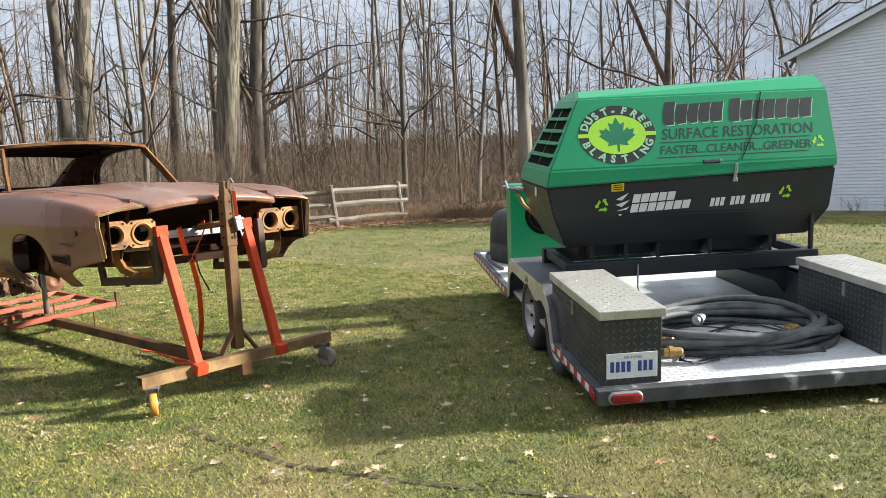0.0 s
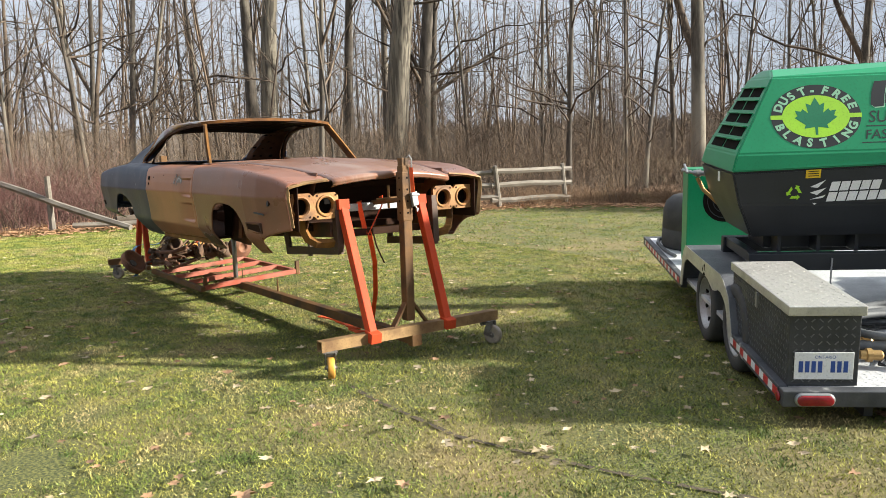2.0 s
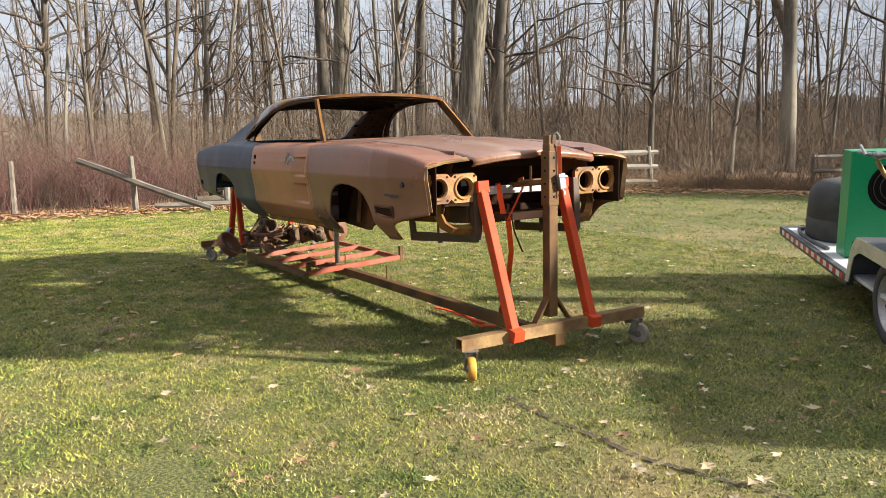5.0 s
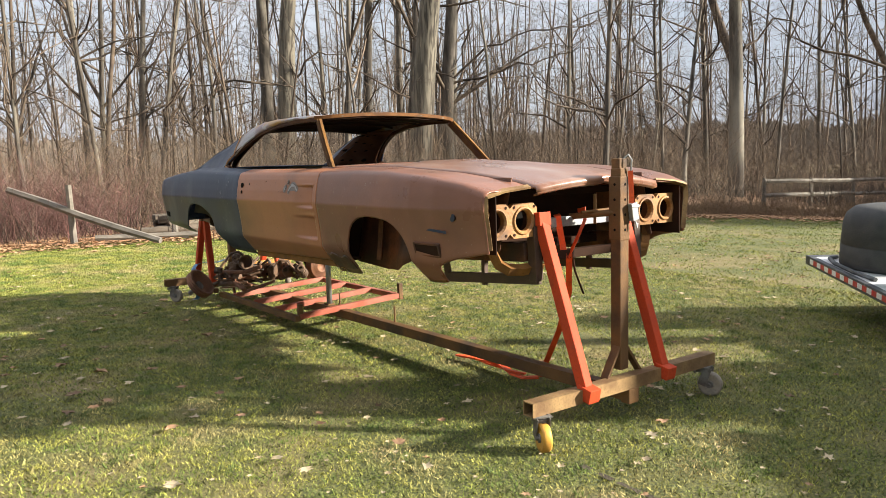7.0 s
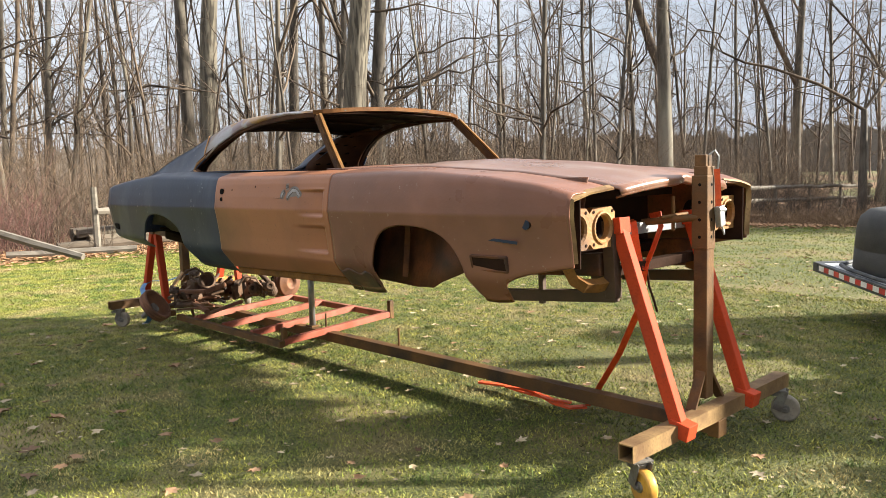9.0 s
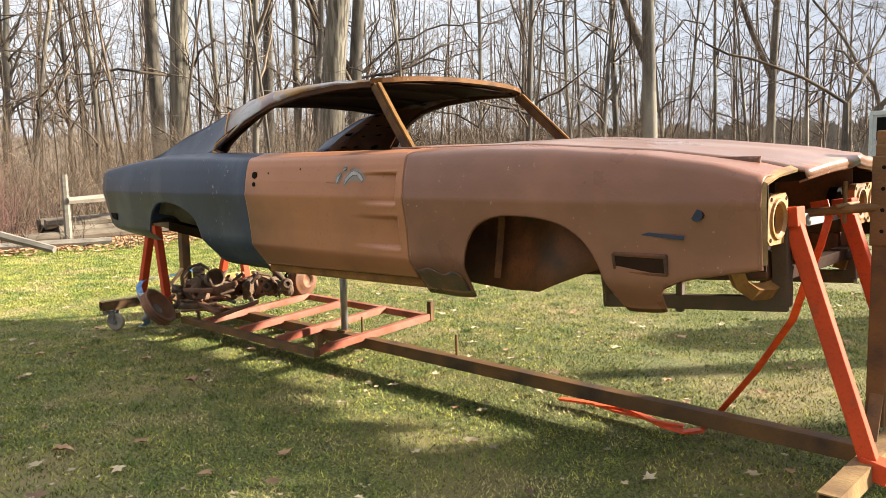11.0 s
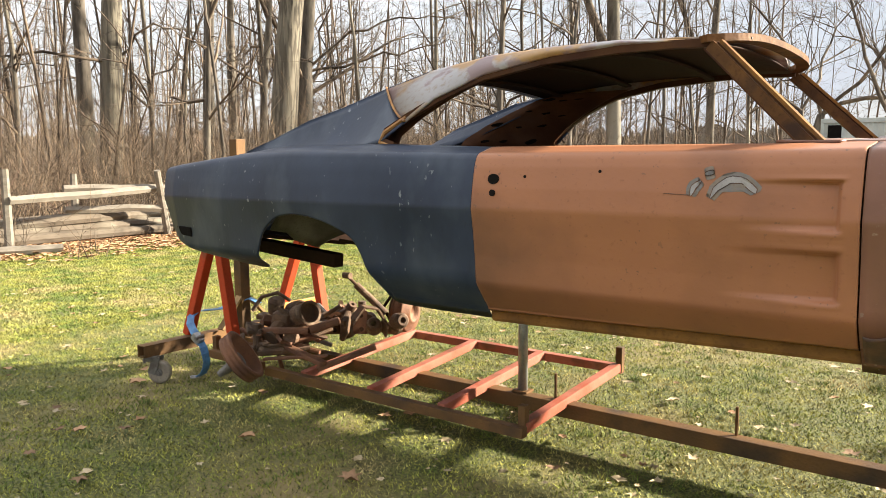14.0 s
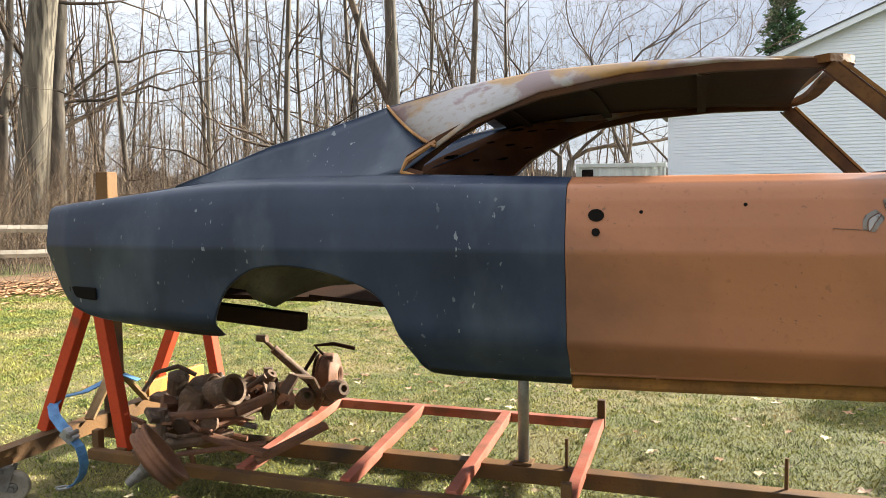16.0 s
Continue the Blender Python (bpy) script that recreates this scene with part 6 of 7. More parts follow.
# ---- blasting hose coil ----
coil = thing("hose_coil", tv(1.25, 0.72, 0.0), "coil of dusty grey rubber hose with brass couplings", "hose")
rng = random.Random(11)
for k in range(10):
    ra, rb = rng.uniform(0.60, 0.78), rng.uniform(0.36, 0.50)
    cr, cs = 1.20 + rng.uniform(-0.06, 0.06), 0.80 + rng.uniform(-0.06, 0.08)
    tube, lift = rng.choice((0.020, 0.025, 0.027, 0.028)), 0.030 + 0.036 * (k // 3)
    p1, p2, tilt = rng.uniform(0, 6), rng.uniform(0, 6), rng.uniform(-0.12, 0.12)
    pts = []
    for a in np.linspace(0, 2 * math.pi, 56)[:-1]:
        u, v = ra * math.cos(a), (rb + 0.03 * math.sin(2 * a + p2)) * math.sin(a) + 0.025 * math.sin(3 * a + p1)
        pts.append(tv(cr + u - tilt * v, cs + v + tilt * u, lift + 0.022 * math.sin(2 * a + p1)))
    part("hose_loop", sweep(bmesh.new(), pts, tube, 8, True), M_HOSE, coil, "", True)
for k in range(3):
    y0 = 0.42 + 0.10 * k
    pts = [tv(0.48 + 0.16 * i, y0 + 0.05 * math.sin(0.6 * i + 1.7 * k) + 0.03 * i * math.sin(k * 2.1), max(0.02, 0.11 + 0.012 * (k % 3) - 0.012 * i)) for i in range(7)]
    part("hose_length", sweep(bmesh.new(), pts, rng.choice((0.012, 0.017, 0.02)), 8), M_HOSE, coil, "", True)
for k, (r, s, z) in enumerate(((0.62, 0.52, 0.10), (0.60, 0.34, 0.08), (1.55, 0.62, 0.08), (1.02, 0.88, 0.12))):
    bm = lathe(bmesh.new(), [(0, -0.06), (0.026, -0.06), (0.03, -0.03), (0.04, -0.028), (0.04, 0.0), (0.03, 0.004), (0.03, 0.05), (0.02, 0.06), (0, 0.06)], tp(r, s, z, 90, 0, 60 + 25 * k), 14)
    part("coupling", bm, M_BRASS if k != 3 else M_GALV, coil, "worn brass coupling")
for k in range(5):
    pts = [tv(1.15 + 0.5 * math.cos(0.7 * i + k), 0.7 + 0.42 * math.sin(0.7 * i + 2 * k), 0.012 + 0.004 * k) for i in range(7)]
    part("thin_cable", sweep(bmesh.new(), pts, 0.006, 6), M_RUBBER, coil, "", True)

# ---- ground ----
M_LAWN = material("lawn", (0.043, 0.055, 0.014), (0.176, 0.172, 0.045), 60.0, 0.95, 0, 1.0, 130, (0.25, 0.182, 0.083), 0.8, (0.48, 0.74), contrast=(0.40, 0.62))
M_BLADE = material("grass_blades", (0.108, 0.150, 0.018), (0.308, 0.296, 0.055), 5.0, 0.75, 0, 0.0, 45, (0.38, 0.30, 0.13), 2.1, (0.51, 0.70), island=0.85, contrast=(0.40, 0.60))
M_LEAF = material("dry_leaves", (0.34, 0.20, 0.11), (0.22, 0.12, 0.06), 9.0, 0.8, 0, 0.1, 60, island=0.5)
M_LITTER = material("leaf_litter", (0.26, 0.145, 0.075), (0.17, 0.095, 0.05), 3.0, 0.95, 0, 1.0, 30, (0.10, 0.075, 0.04), 1.0, (0.55, 0.75))
M_BARK = material("grey_bark", (0.128, 0.106, 0.083), (0.050, 0.041, 0.032), 7.0, 0.9, 0, 0.8, 18, (0.25, 0.22, 0.17), 1.4, (0.5, 0.7), streak=(1, 1, 0.18))
M_PALEBARK = material("pale_furrowed_bark", (0.205, 0.178, 0.134), (0.060, 0.050, 0.038), 11.0, 0.9, 0, 1.0, 14, (0.155, 0.135, 0.100), 1.6, (0.5, 0.7), streak=(1, 1, 0.10), contrast=(0.45, 0.56))
# Paler, greyer copy of the twig bark: distance haze put into the colour.
M_FARTWIG = material("haze_paled_twig_bark", (0.185, 0.150, 0.118), (0.105, 0.082, 0.062), 3.0, 0.9, 0, 0.0, 20, island=0.55)
M_TWIG = material("twig_bark", (0.122, 0.088, 0.059), (0.058, 0.041, 0.029), 3.0, 0.9, 0, 0.0, 20, island=0.6)
M_BRUSH = material("brown_brush_stems", (0.215, 0.150, 0.095), (0.110, 0.076, 0.050), 1.2, 0.9, 0, 0.0, 20, island=0.6)
M_REDTWIG = material("red_shrub_stems", (0.15, 0.065, 0.055), (0.11, 0.062, 0.050), 2.0, 0.9, 0, 0.0, 20, island=0.4)
M_DRY = material("dry_weeds", (0.24, 0.155, 0.080), (0.155, 0.090, 0.052), 1.0, 0.9, 0, 0.0, 20, island=0.4)
M_RAIL = material("weathered_cedar", (0.215, 0.188, 0.152), (0.140, 0.120, 0.095), 7.0, 0.85, 0, 0.5, 40, (0.14, 0.12, 0.10), 4.0, (0.55, 0.72), streak=(0.4, 0.4, 1))
M_SIDING = material("white_vinyl_siding", (0.76, 0.80, 0.86), (0.72, 0.765, 0.83), 1.5, 0.45, 0, 0.03, 40)
M_SHINGLE = material("dark_roof_edge", (0.10, 0.10, 0.10), (0.07, 0.07, 0.07), 5.0, 0.8)
M_CONTAINER = material("pale_container_paint", (0.62, 0.66, 0.62), (0.52, 0.56, 0.53), 2.0, 0.55)
M_NEEDLE = material("dark_needles", (0.040, 0.085, 0.034), (0.055, 0.11, 0.045), 3.0, 0.8, 0, 0.0, 20, island=0.4)

def drop(x, y):
    """How far the lawn's end falls away below the rest."""
    return -0.65 * np.clip((y - 15) / 11, 0, 1) ** 1.5 * np.clip((x + 18) / 4, 0, 1)


rng = np.random.default_rng(4)
n = 150
gx, gy = np.meshgrid(np.linspace(-1, 1, n), np.linspace(-1, 1, n))
gx, gy = np.sign(gx) * np.abs(gx) ** 2.6 * 420 - 6, np.sign(gy) * np.abs(gy) ** 2.6 * 420 + 3
far = np.clip((np.hypot(gx + 6, gy - 3) - 11) / 30, 0, 1)
gz = far * 0.10 * np.sin(gx * 0.35) * np.cos(gy * 0.29) - 0.002
gz += drop(gx, gy)
verts = np.stack([gx.ravel(), gy.ravel(), gz.ravel()], 1)
idx = np.arange(n * n).reshape(n, n)
faces = np.stack([idx[:-1, :-1].ravel(), idx[:-1, 1:].ravel(), idx[1:, 1:].ravel(), idx[1:, :-1].ravel()], 1)
tagged(mesh_np("ground", verts, faces, M_LAWN), "mown autumn lawn with yellowed and worn patches", "ground", kind="structure")


def scatter_blades(name, mat, xy, height, width, lean, label, category):
    """One joined mesh of single-triangle blades at xy."""
    k = len(xy)
    a = rng.uniform(0, 2 * np.pi, k)
    h = height * rng.uniform(0.5, 1.3, k)
    w = width * rng.uniform(0.6, 1.4, k)
    la, ll = rng.uniform(0, 2 * np.pi, k), lean * h * rng.uniform(0.2, 1.2, k)
    base = np.stack([xy[:, 0], xy[:, 1], drop(xy[:, 0], xy[:, 1]) - 0.004], 1)
    off = np.stack([np.cos(a) * w, np.sin(a) * w, np.zeros(k)], 1)
    tip = base + np.stack([np.cos(la) * ll, np.sin(la) * ll, h], 1)
    v = np.stack([base - off, base + off, tip], 1).reshape(-1, 3)
    return tagged(mesh_np(name, v, np.arange(3 * k).reshape(k, 3), mat), label, category, kind="stuff")


M_TUFT = material("green_tufts", (0.075, 0.120, 0.020), (0.150, 0.185, 0.040), 5.0, 0.8, 0, 0.0, 40, island=0.45)
k = 740000
t = rng.uniform(0, 1, k)
xy = np.stack([rng.uniform(-13, 0.5, k), -0.7 + 8.7 * t ** 1.25], 1)
patchy = np.sin(xy[:, 0] * 2.1 + np.sin(xy[:, 1] * 1.7) * 2) * np.sin(xy[:, 1] * 2.6 + np.sin(xy[:, 0] * 1.3)) + 0.6 * np.sin(xy[:, 0] * 11 + 3 * np.sin(xy[:, 1] * 7)) * np.sin(xy[:, 1] * 13 + 2 * np.sin(xy[:, 0] * 9)) + rng.normal(0, 0.45, k)
bare = np.exp(-(((xy[:, 0] + 4.24) / 0.28) ** 2 + ((xy[:, 1] - 0.46) / 0.2) ** 2)) + np.exp(-(((xy[:, 0] + 6.3) / 0.5) ** 2 + ((xy[:, 1] - 4.2) / 0.25) ** 2)) * 0.7
track = [(-4.35, 2.30), (-3.98, 2.27), (-3.6, 2.285), (-3.2, 2.29), (-2.75, 2.43), (-2.4, 2.55), (-2.0, 2.72), (-1.5, 2.95)]
rut = np.abs(xy[:, 1] - np.interp(xy[:, 0], [p[0] for p in track], [p[1] for p in track]) + 0.012 * np.sin(xy[:, 0] * 17))
rut = (rut < 0.030 + 0.014 * np.sin(xy[:, 0] * 9)) & (xy[:, 0] > -4.3) & (xy[:, 0] < -1.5)
edge_fade = np.clip((xy[:, 1] + 0.7) / 1.0, 0, 1) * np.clip((0.5 - xy[:, 0]) / 0.8, 0, 1)
xy = xy[(patchy - 1.6 * bare > -1.25) & (rng.uniform(0, 1, k) < edge_fade) & ~(rut & (rng.uniform(0, 1, k) > 0.25))]
scatter_blades("grass", M_BLADE, xy, 0.017, 0.0033, 1.3, "short mown grass blades, green and straw", "grass")
k = 420000
xy = np.stack([rng.uniform(-21.5, 6, k), -9 + 34 * rng.uniform(0, 1, k)], 1)
clump = np.sin(xy[:, 0] * 5.3 + 2 * np.sin(xy[:, 1] * 3.1)) * np.sin(xy[:, 1] * 6.1 + 2 * np.sin(xy[:, 0] * 2.7)) + rng.normal(0, 0.5, k)
xy = xy[((xy[:, 0] < -12.5) | (xy[:, 1] > 7.5) | (xy[:, 0] > -0.3) | (xy[:, 1] < 0.2)) & (xy[:, 1] < 30 + xy[:, 0] * 0.55) & (clump > -0.45)]
M_FARBLADE = material("far_grass_blades", (0.100, 0.150, 0.018), (0.300, 0.295, 0.058), 3.0, 0.8, 0, 0.0, 45, (0.38, 0.30, 0.13), 1.2, (0.51, 0.70), island=0.45, contrast=(0.40, 0.60))
scatter_blades("grass", M_FARBLADE, xy, 0.026, 0.009, 1.5, "short mown grass further off", "grass")
k = 190000
xy = np.stack([rng.uniform(-18.5, -12.5, k), rng.uniform(-1.5, 9.5, k)], 1)
scatter_blades("grass", M_FARBLADE, xy, 0.022, 0.0055, 1.3, "short mown grass behind the stand", "grass")
c = np.stack([rng.uniform(-12, 0, 900), rng.uniform(0.4, 8, 900)], 1)
xy = (c[:, None, :] + rng.normal(0, 0.035, (900, 38, 2)) * rng.uniform(0.5, 1.6, (900, 1, 1))).reshape(-1, 2)
scatter_blades("grass_tufts", M_TUFT, xy, 0.029, 0.0028, 1.1, "taller tufts of fresh green grass", "grass")


def scatter_leaves(name, xy, size, label, mat=None):
    """Small curled five-point leaves lying flat, one joined mesh."""
    k = len(xy)
    shape = np.array([(0, -1.1), (0.25, -0.35), (0.8, -0.45), (0.5, 0.1), (0.75, 0.6), (0.25, 0.5), (0, 1.1), (-0.25, 0.5), (-0.75, 0.6), (-0.5, 0.1), (-0.8, -0.45), (-0.25, -0.35)])
    m = len(shape)
    a, s = rng.uniform(0, 2 * np.pi, k), size * rng.uniform(0.6, 1.3, k)
    px = shape[None, :, 0] * s[:, None]
    py = shape[None, :, 1] * s[:, None]
    x = px * np.cos(a)[:, None] - py * np.sin(a)[:, None] + xy[:, :1]
    y = px * np.sin(a)[:, None] + py * np.cos(a)[:, None] + xy[:, 1:]
    fall = drop(xy[:, 0], xy[:, 1])
    z = fall[:, None] + 0.028 + rng.uniform(0, 0.35, (k, m)) * s[:, None]
    c = np.stack([xy[:, 0], xy[:, 1], fall + 0.026], 1)
    v = np.concatenate([np.stack([x, y, z], 2), c[:, None, :]], 1).reshape(-1, 3)
    f = np.concatenate([np.stack([np.arange(k) * (m + 1) + i, np.arange(k) * (m + 1) + (i + 1) % m, np.arange(k) * (m + 1) + m], 1) for i in range(m)])
    return tagged(mesh_np(name, v, f, mat or M_LEAF), label, "leaves", kind="stuff")


scatter_leaves("fallen_leaves", np.stack([rng.uniform(-15, 0.5, 520), rng.uniform(0.3, 12, 520)], 1), 0.036, "scattered brown fallen leaves on the lawn")
M_PALELEAF = material("pale_dry_leaves", (0.44, 0.36, 0.24), (0.33, 0.25, 0.14), 9.0, 0.8, 0, 0.1, 60, island=0.4)
scatter_leaves("pale_leaf_scraps", np.stack([rng.uniform(-15, 0.5, 2400), rng.uniform(0.2, 11, 2400)], 1), 0.014, "small pale scraps of dry leaf in the grass", M_PALELEAF)
scatter_leaves("pale_leaves", np.stack([rng.uniform(-15, 0.5, 620), rng.uniform(0.2, 11, 620)], 1), 0.036, "pale curled dry leaves on the lawn", M_PALELEAF)
scatter_leaves("oak_leaves", np.array([(-8.44, 1.92), (-9.23, 2.0), (-10.03, 1.52), (-10.12, 1.46), (-9.85, 1.68), (-11.6, 1.84), (-8.2, 0.7), (-7.8, 0.9), (-7.6, 1.2), (-3.2, 1.1), (-3.05, 1.18), (-5.6, 4.6), (-5.4, 4.9), (-2.4, 1.9), (-7.3, 0.6), (-7.0, 0.75), (-6.9, 0.5), (-8.6, 1.1), (-8.9, 0.85), (-9.4, 1.2), (-6.2, 0.9), (-10.6, 2.2)]), 0.055, "large red-brown oak leaves on the lawn")


# worn wheel track
tv2, tf2 = [], []
for i in range(90):
    f = i / 89 * (len(track) - 1)
    j = min(int(f), len(track) - 2)
    cx, cy = (track[j][q] + (track[j + 1][q] - track[j][q]) * (f - j) for q in (0, 1))
    w = 0.012 + 0.006 * math.sin(i * 1.3) * math.sin(i * 0.37) + 0.008 * rng.uniform()
    tv2 += [(cx, cy - w, 0.007), (cx + 0.01 * rng.normal(), cy + 0.7 * w, 0.008)]
tf2 = [(2 * i, 2 * i + 2, 2 * i + 3, 2 * i + 1) for i in range(89) if i % 11 not in (2, 7) and i % 17 != 3]
tagged(mesh_np("wheel_track", np.array(tv2), np.array(tf2), material("dark_soil", (0.055, 0.042, 0.026), (0.085, 0.064, 0.038), 18.0, 0.95, 0, 0.8)), "thin dark track of bare soil in the lawn", "track", kind="structure")

# ---- trees ----
def segments(rs, height, radius, limbs, low=0.3, lean=0.03, twigs=4, thin=2, fork=0.35):
    """Tapered trunk, limbs and twigs as rows of (p, q, r1, r2, sides); the first nine are the trunk."""
    out = []

    def grow(p, d, length, r, steps, wander, lift, sides, taper=0.85):
        pts = [(np.array(p, float), r)]
        d = np.array(d, float)
        for i in range(steps):
            d = d / np.linalg.norm(d) + rs.normal(0, wander, 3) + np.array([0, 0, lift])
            d /= np.linalg.norm(d)
            q = pts[-1][0] + d * length / steps
            rr = r * (1 - (i + 1) / steps * taper)
            out.append((pts[-1][0], q, pts[-1][1], rr, sides))
            pts.append((q, rr))
        return pts

    base_lean = rs.normal(0, lean, 3) if np.ndim(lean) == 0 else np.array([*lean, 0.0])
    wig = rs.uniform(0.012, 0.04) if radius < 0.25 else 0.02
    trunks = [grow((0, 0, -0.1), np.array([base_lean[0], base_lean[1], 1]), height, radius, 9, wig, 0.03, 9 if radius > 0.14 else 5, 0.78)]
    if rs.uniform() < fork:
        j = rs.integers(2, 5)
        a = rs.uniform(0, 2 * np.pi)
        trunks.append(grow(trunks[0][j][0], (0.5 * np.cos(a), 0.5 * np.sin(a), 1), height * rs.uniform(0.4, 0.65), trunks[0][j][1] * 0.75, 9, 0.06, 0.06, 7 if radius > 0.14 else 4))
    for i in range(limbs):
        trunk = trunks[rs.integers(0, len(trunks))]
        f = low + (1 - low) * rs.uniform(0, 1) ** 1.35
        j = min(int(f * 9), 8)
        p, r = trunk[j][0] + (trunk[j + 1][0] - trunk[j][0]) * (f * 9 - j), trunk[j][1]
        a = rs.uniform(0, 2 * np.pi)
        up = rs.uniform(0.1, 1.6)
        ll = height * rs.uniform(0.09, 0.30) * (1.15 - 0.5 * f)
        limb = grow(p, (np.cos(a), np.sin(a), up), ll, min(r * 0.5, 0.009 + ll * 0.012), 6, 0.20, 0.06, 4)
        for k in range(twigs):
            jj = rs.integers(1, 6)
            a2 = a + rs.normal(0, 0.9)
            tw = grow(limb[jj][0], (np.cos(a2), np.sin(a2), rs.uniform(-0.2, 1.1)), ll * rs.uniform(0.25, 0.6), max(limb[jj][1] * 0.55, 0.006), 3, 0.24, 0.03, thin)
            for m in (0, 1, 1):
                a3 = a2 + rs.normal(0, 0.8)
                grow(tw[1 + m][0], (np.cos(a3), np.sin(a3), rs.uniform(-0.1, 1.0)), ll * rs.uniform(0.15, 0.3), max(tw[1 + m][1] * 0.7, 0.0045), 2, 0.2, 0.02, thin)
    return out


def spreading(rs, height, radius):
    """A short trunk that forks again and again into wide limbs and fine twigs; the first nine are the trunk."""
    out = []

    def grow(p, d, length, r, depth):
        steps = 9 if depth == 0 else (6 if depth < 3 else (4 if depth < 5 else 2))
        pts = [(np.array(p, float), r)]
        d = np.array(d, float)
        for i in range(steps):
            d = d / np.linalg.norm(d) + rs.normal(0, 0.03 if depth == 0 else 0.21, 3) + np.array([0, 0, 0.07])
            d /= np.linalg.norm(d)
            q = pts[-1][0] + d * length / steps
            rr = r * (1 - (i + 1) / steps * 0.38)
            out.append((pts[-1][0], q, pts[-1][1], rr, 9 if depth == 0 else (6 if depth < 3 else (4 if depth < 5 else 3))))
            pts.append((q, rr))
        if depth >= 6:
            return
        for c in range(rs.integers(3, 5) if depth == 0 else (3 if depth < 2 else 2)):
            turn = rs.normal(0, 1, 3)
            turn -= d * turn.dot(d)
            turn /= np.linalg.norm(turn)
            ang = rs.uniform(0.3, 0.85)
            grow(pts[-1][0], d * np.cos(ang) + turn * np.sin(ang), (height * 0.34 if depth == 0 else length * rs.uniform(0.5, 0.8)), max(pts[-1][1] * rs.uniform(0.42, 0.68), 0.007), depth + 1)
        if depth in (1, 2, 3):
            for c in range(4):
                turn = rs.normal(0, 1, 3)
                at = pts[rs.integers(1, steps)]
                grow(at[0], d + turn * 0.7, length * rs.uniform(0.35, 0.6), max(at[1] * 0.4, 0.006), max(depth + 2, 4))

    grow((0, 0, -0.1), (rs.normal(0, 0.04), rs.normal(0, 0.04), 1), height * 0.24, radius, 0)
    return out


def tubes(segs, at=(0, 0, 0)):
    """Vertices and triangles of open tapered tubes."""
    vs, fs, base = [], [], 0
    for p, q, r1, r2, k in segs:
        d = (q - p) / (np.linalg.norm(q - p) + 1e-9)
        s = np.cross(d, (0.31, 0.95, 0.05))
        s /= np.linalg.norm(s)
        u = np.cross(d, s)
        ang = np.arange(k) * 2 * np.pi / k
        ring = np.cos(ang)[:, None] * s + np.sin(ang)[:, None] * u
        vs.append(np.concatenate([p + ring * r1, q + ring * r2]) + np.array(at))
        if k == 2:
            fs.append(np.array([(0, 1, 3), (0, 3, 2)]) + base)
        else:
            i = np.arange(k)
            j = (i + 1) % k
            fs.append(np.concatenate([np.stack([i, j, k + j], 1), np.stack([i, k + j, k + i], 1)]) + base)
        base += 2 * k
    return np.concatenate(vs), np.concatenate(fs)


def tree(x, y, height, radius, seed, label, limbs=16, low=0.25, bark=None, lean=0.02, extra=()):
    rs = np.random.default_rng(seed)
    segs = spreading(rs, height, radius) if limbs == 0 else segments(rs, height, radius, limbs, low, lean, 4, 3, 0.0 if radius > 0.35 else 0.4)
    for pts, r in extra:
        pts = [np.array(p) - np.array([x, y, 0]) for p in pts]
        root = min(segs[:9], key=lambda g: abs(g[0][2] - pts[0][2] + 0.5))[0]
        pts = [root, *pts[1:]]
        pts = [a + (b - a) * k / 3 + (rs.normal(0, 0.10, 3) if k else 0) for a, b in zip(pts, pts[1:]) for k in range(3)] + [pts[-1]]
        for i, (p, q) in enumerate(zip(pts, pts[1:])):
            segs.append((p, q, r * (1 - 0.92 * i / len(pts)), r * (1 - 0.92 * (i + 1) / len(pts)), 6))
            for k in range(2):
                d = (q - p) * rs.uniform(0.8, 1.6) + rs.normal(0, 0.40, 3) + np.array([0, 0, 0.3])
                m = p + (q - p) * rs.uniform(0, 1)
                segs.append((m, m + d, r * 0.25, r * 0.12, 3))
                segs.append((m + d, m + d * 1.7 + rs.normal(0, 0.3, 3), r * 0.12, 0.004, 3))
    t = thing("bare_tree", (x, y, float(drop(x, y))), label, "tree", "bare trees at the wood's edge")
    for nm, some, mat in (("trunk", segs[:9], bark or M_BARK), ("crown", segs[9:], M_TWIG)):
        v, f = tubes(some)
        ob = mesh_np(nm, v, f, mat)
        for p in ob.data.polygons:
            p.use_smooth = True
        ob.parent = t
    return t


BIG = [(-30.4, 13.2, 22, 0.42, "tall bare tree with a thick pale furrowed trunk", 14, 0.30, True),
       (-25.9, 16.6, 24, 0.50, "tall bare tree with a thick pale furrowed trunk", 14, 0.30, True),
       (-27.4, 19.2, 22, 0.33, "leaning bare tree with a dark forked trunk", 18, 0.18, False),
       (-17.9, 25.5, 22, 0.30, "tall bare tree with a straight grey trunk", 12, 0.28, False),
       (-30.5, 17.2, 20, 0.25, "tall bare tree with a dark trunk", 12, 0.3, False),
       (-20.5, 44.3, 26, 0.28, "tall bare tree with a thin grey trunk", 14, 0.35, False),
       (-12.9, 31.3, 17, 0.18, "spreading bare tree with low branches", 0, 0.16, False),
       (-10.6, 37.5, 17, 0.30, "spreading bare tree with low branches", 0, 0.16, False),
       (-14.4, 38.5, 18, 0.28, "spreading bare tree with low branches", 0, 0.16, False),
       (-8.6, 43.0, 16, 0.24, "spreading bare tree with low branches", 0, 0.16, False),
       (-31.6, 13.15, 20, 0.30, "dark bare trunk close beside a thicker pale tree", 12, 0.3, False)]
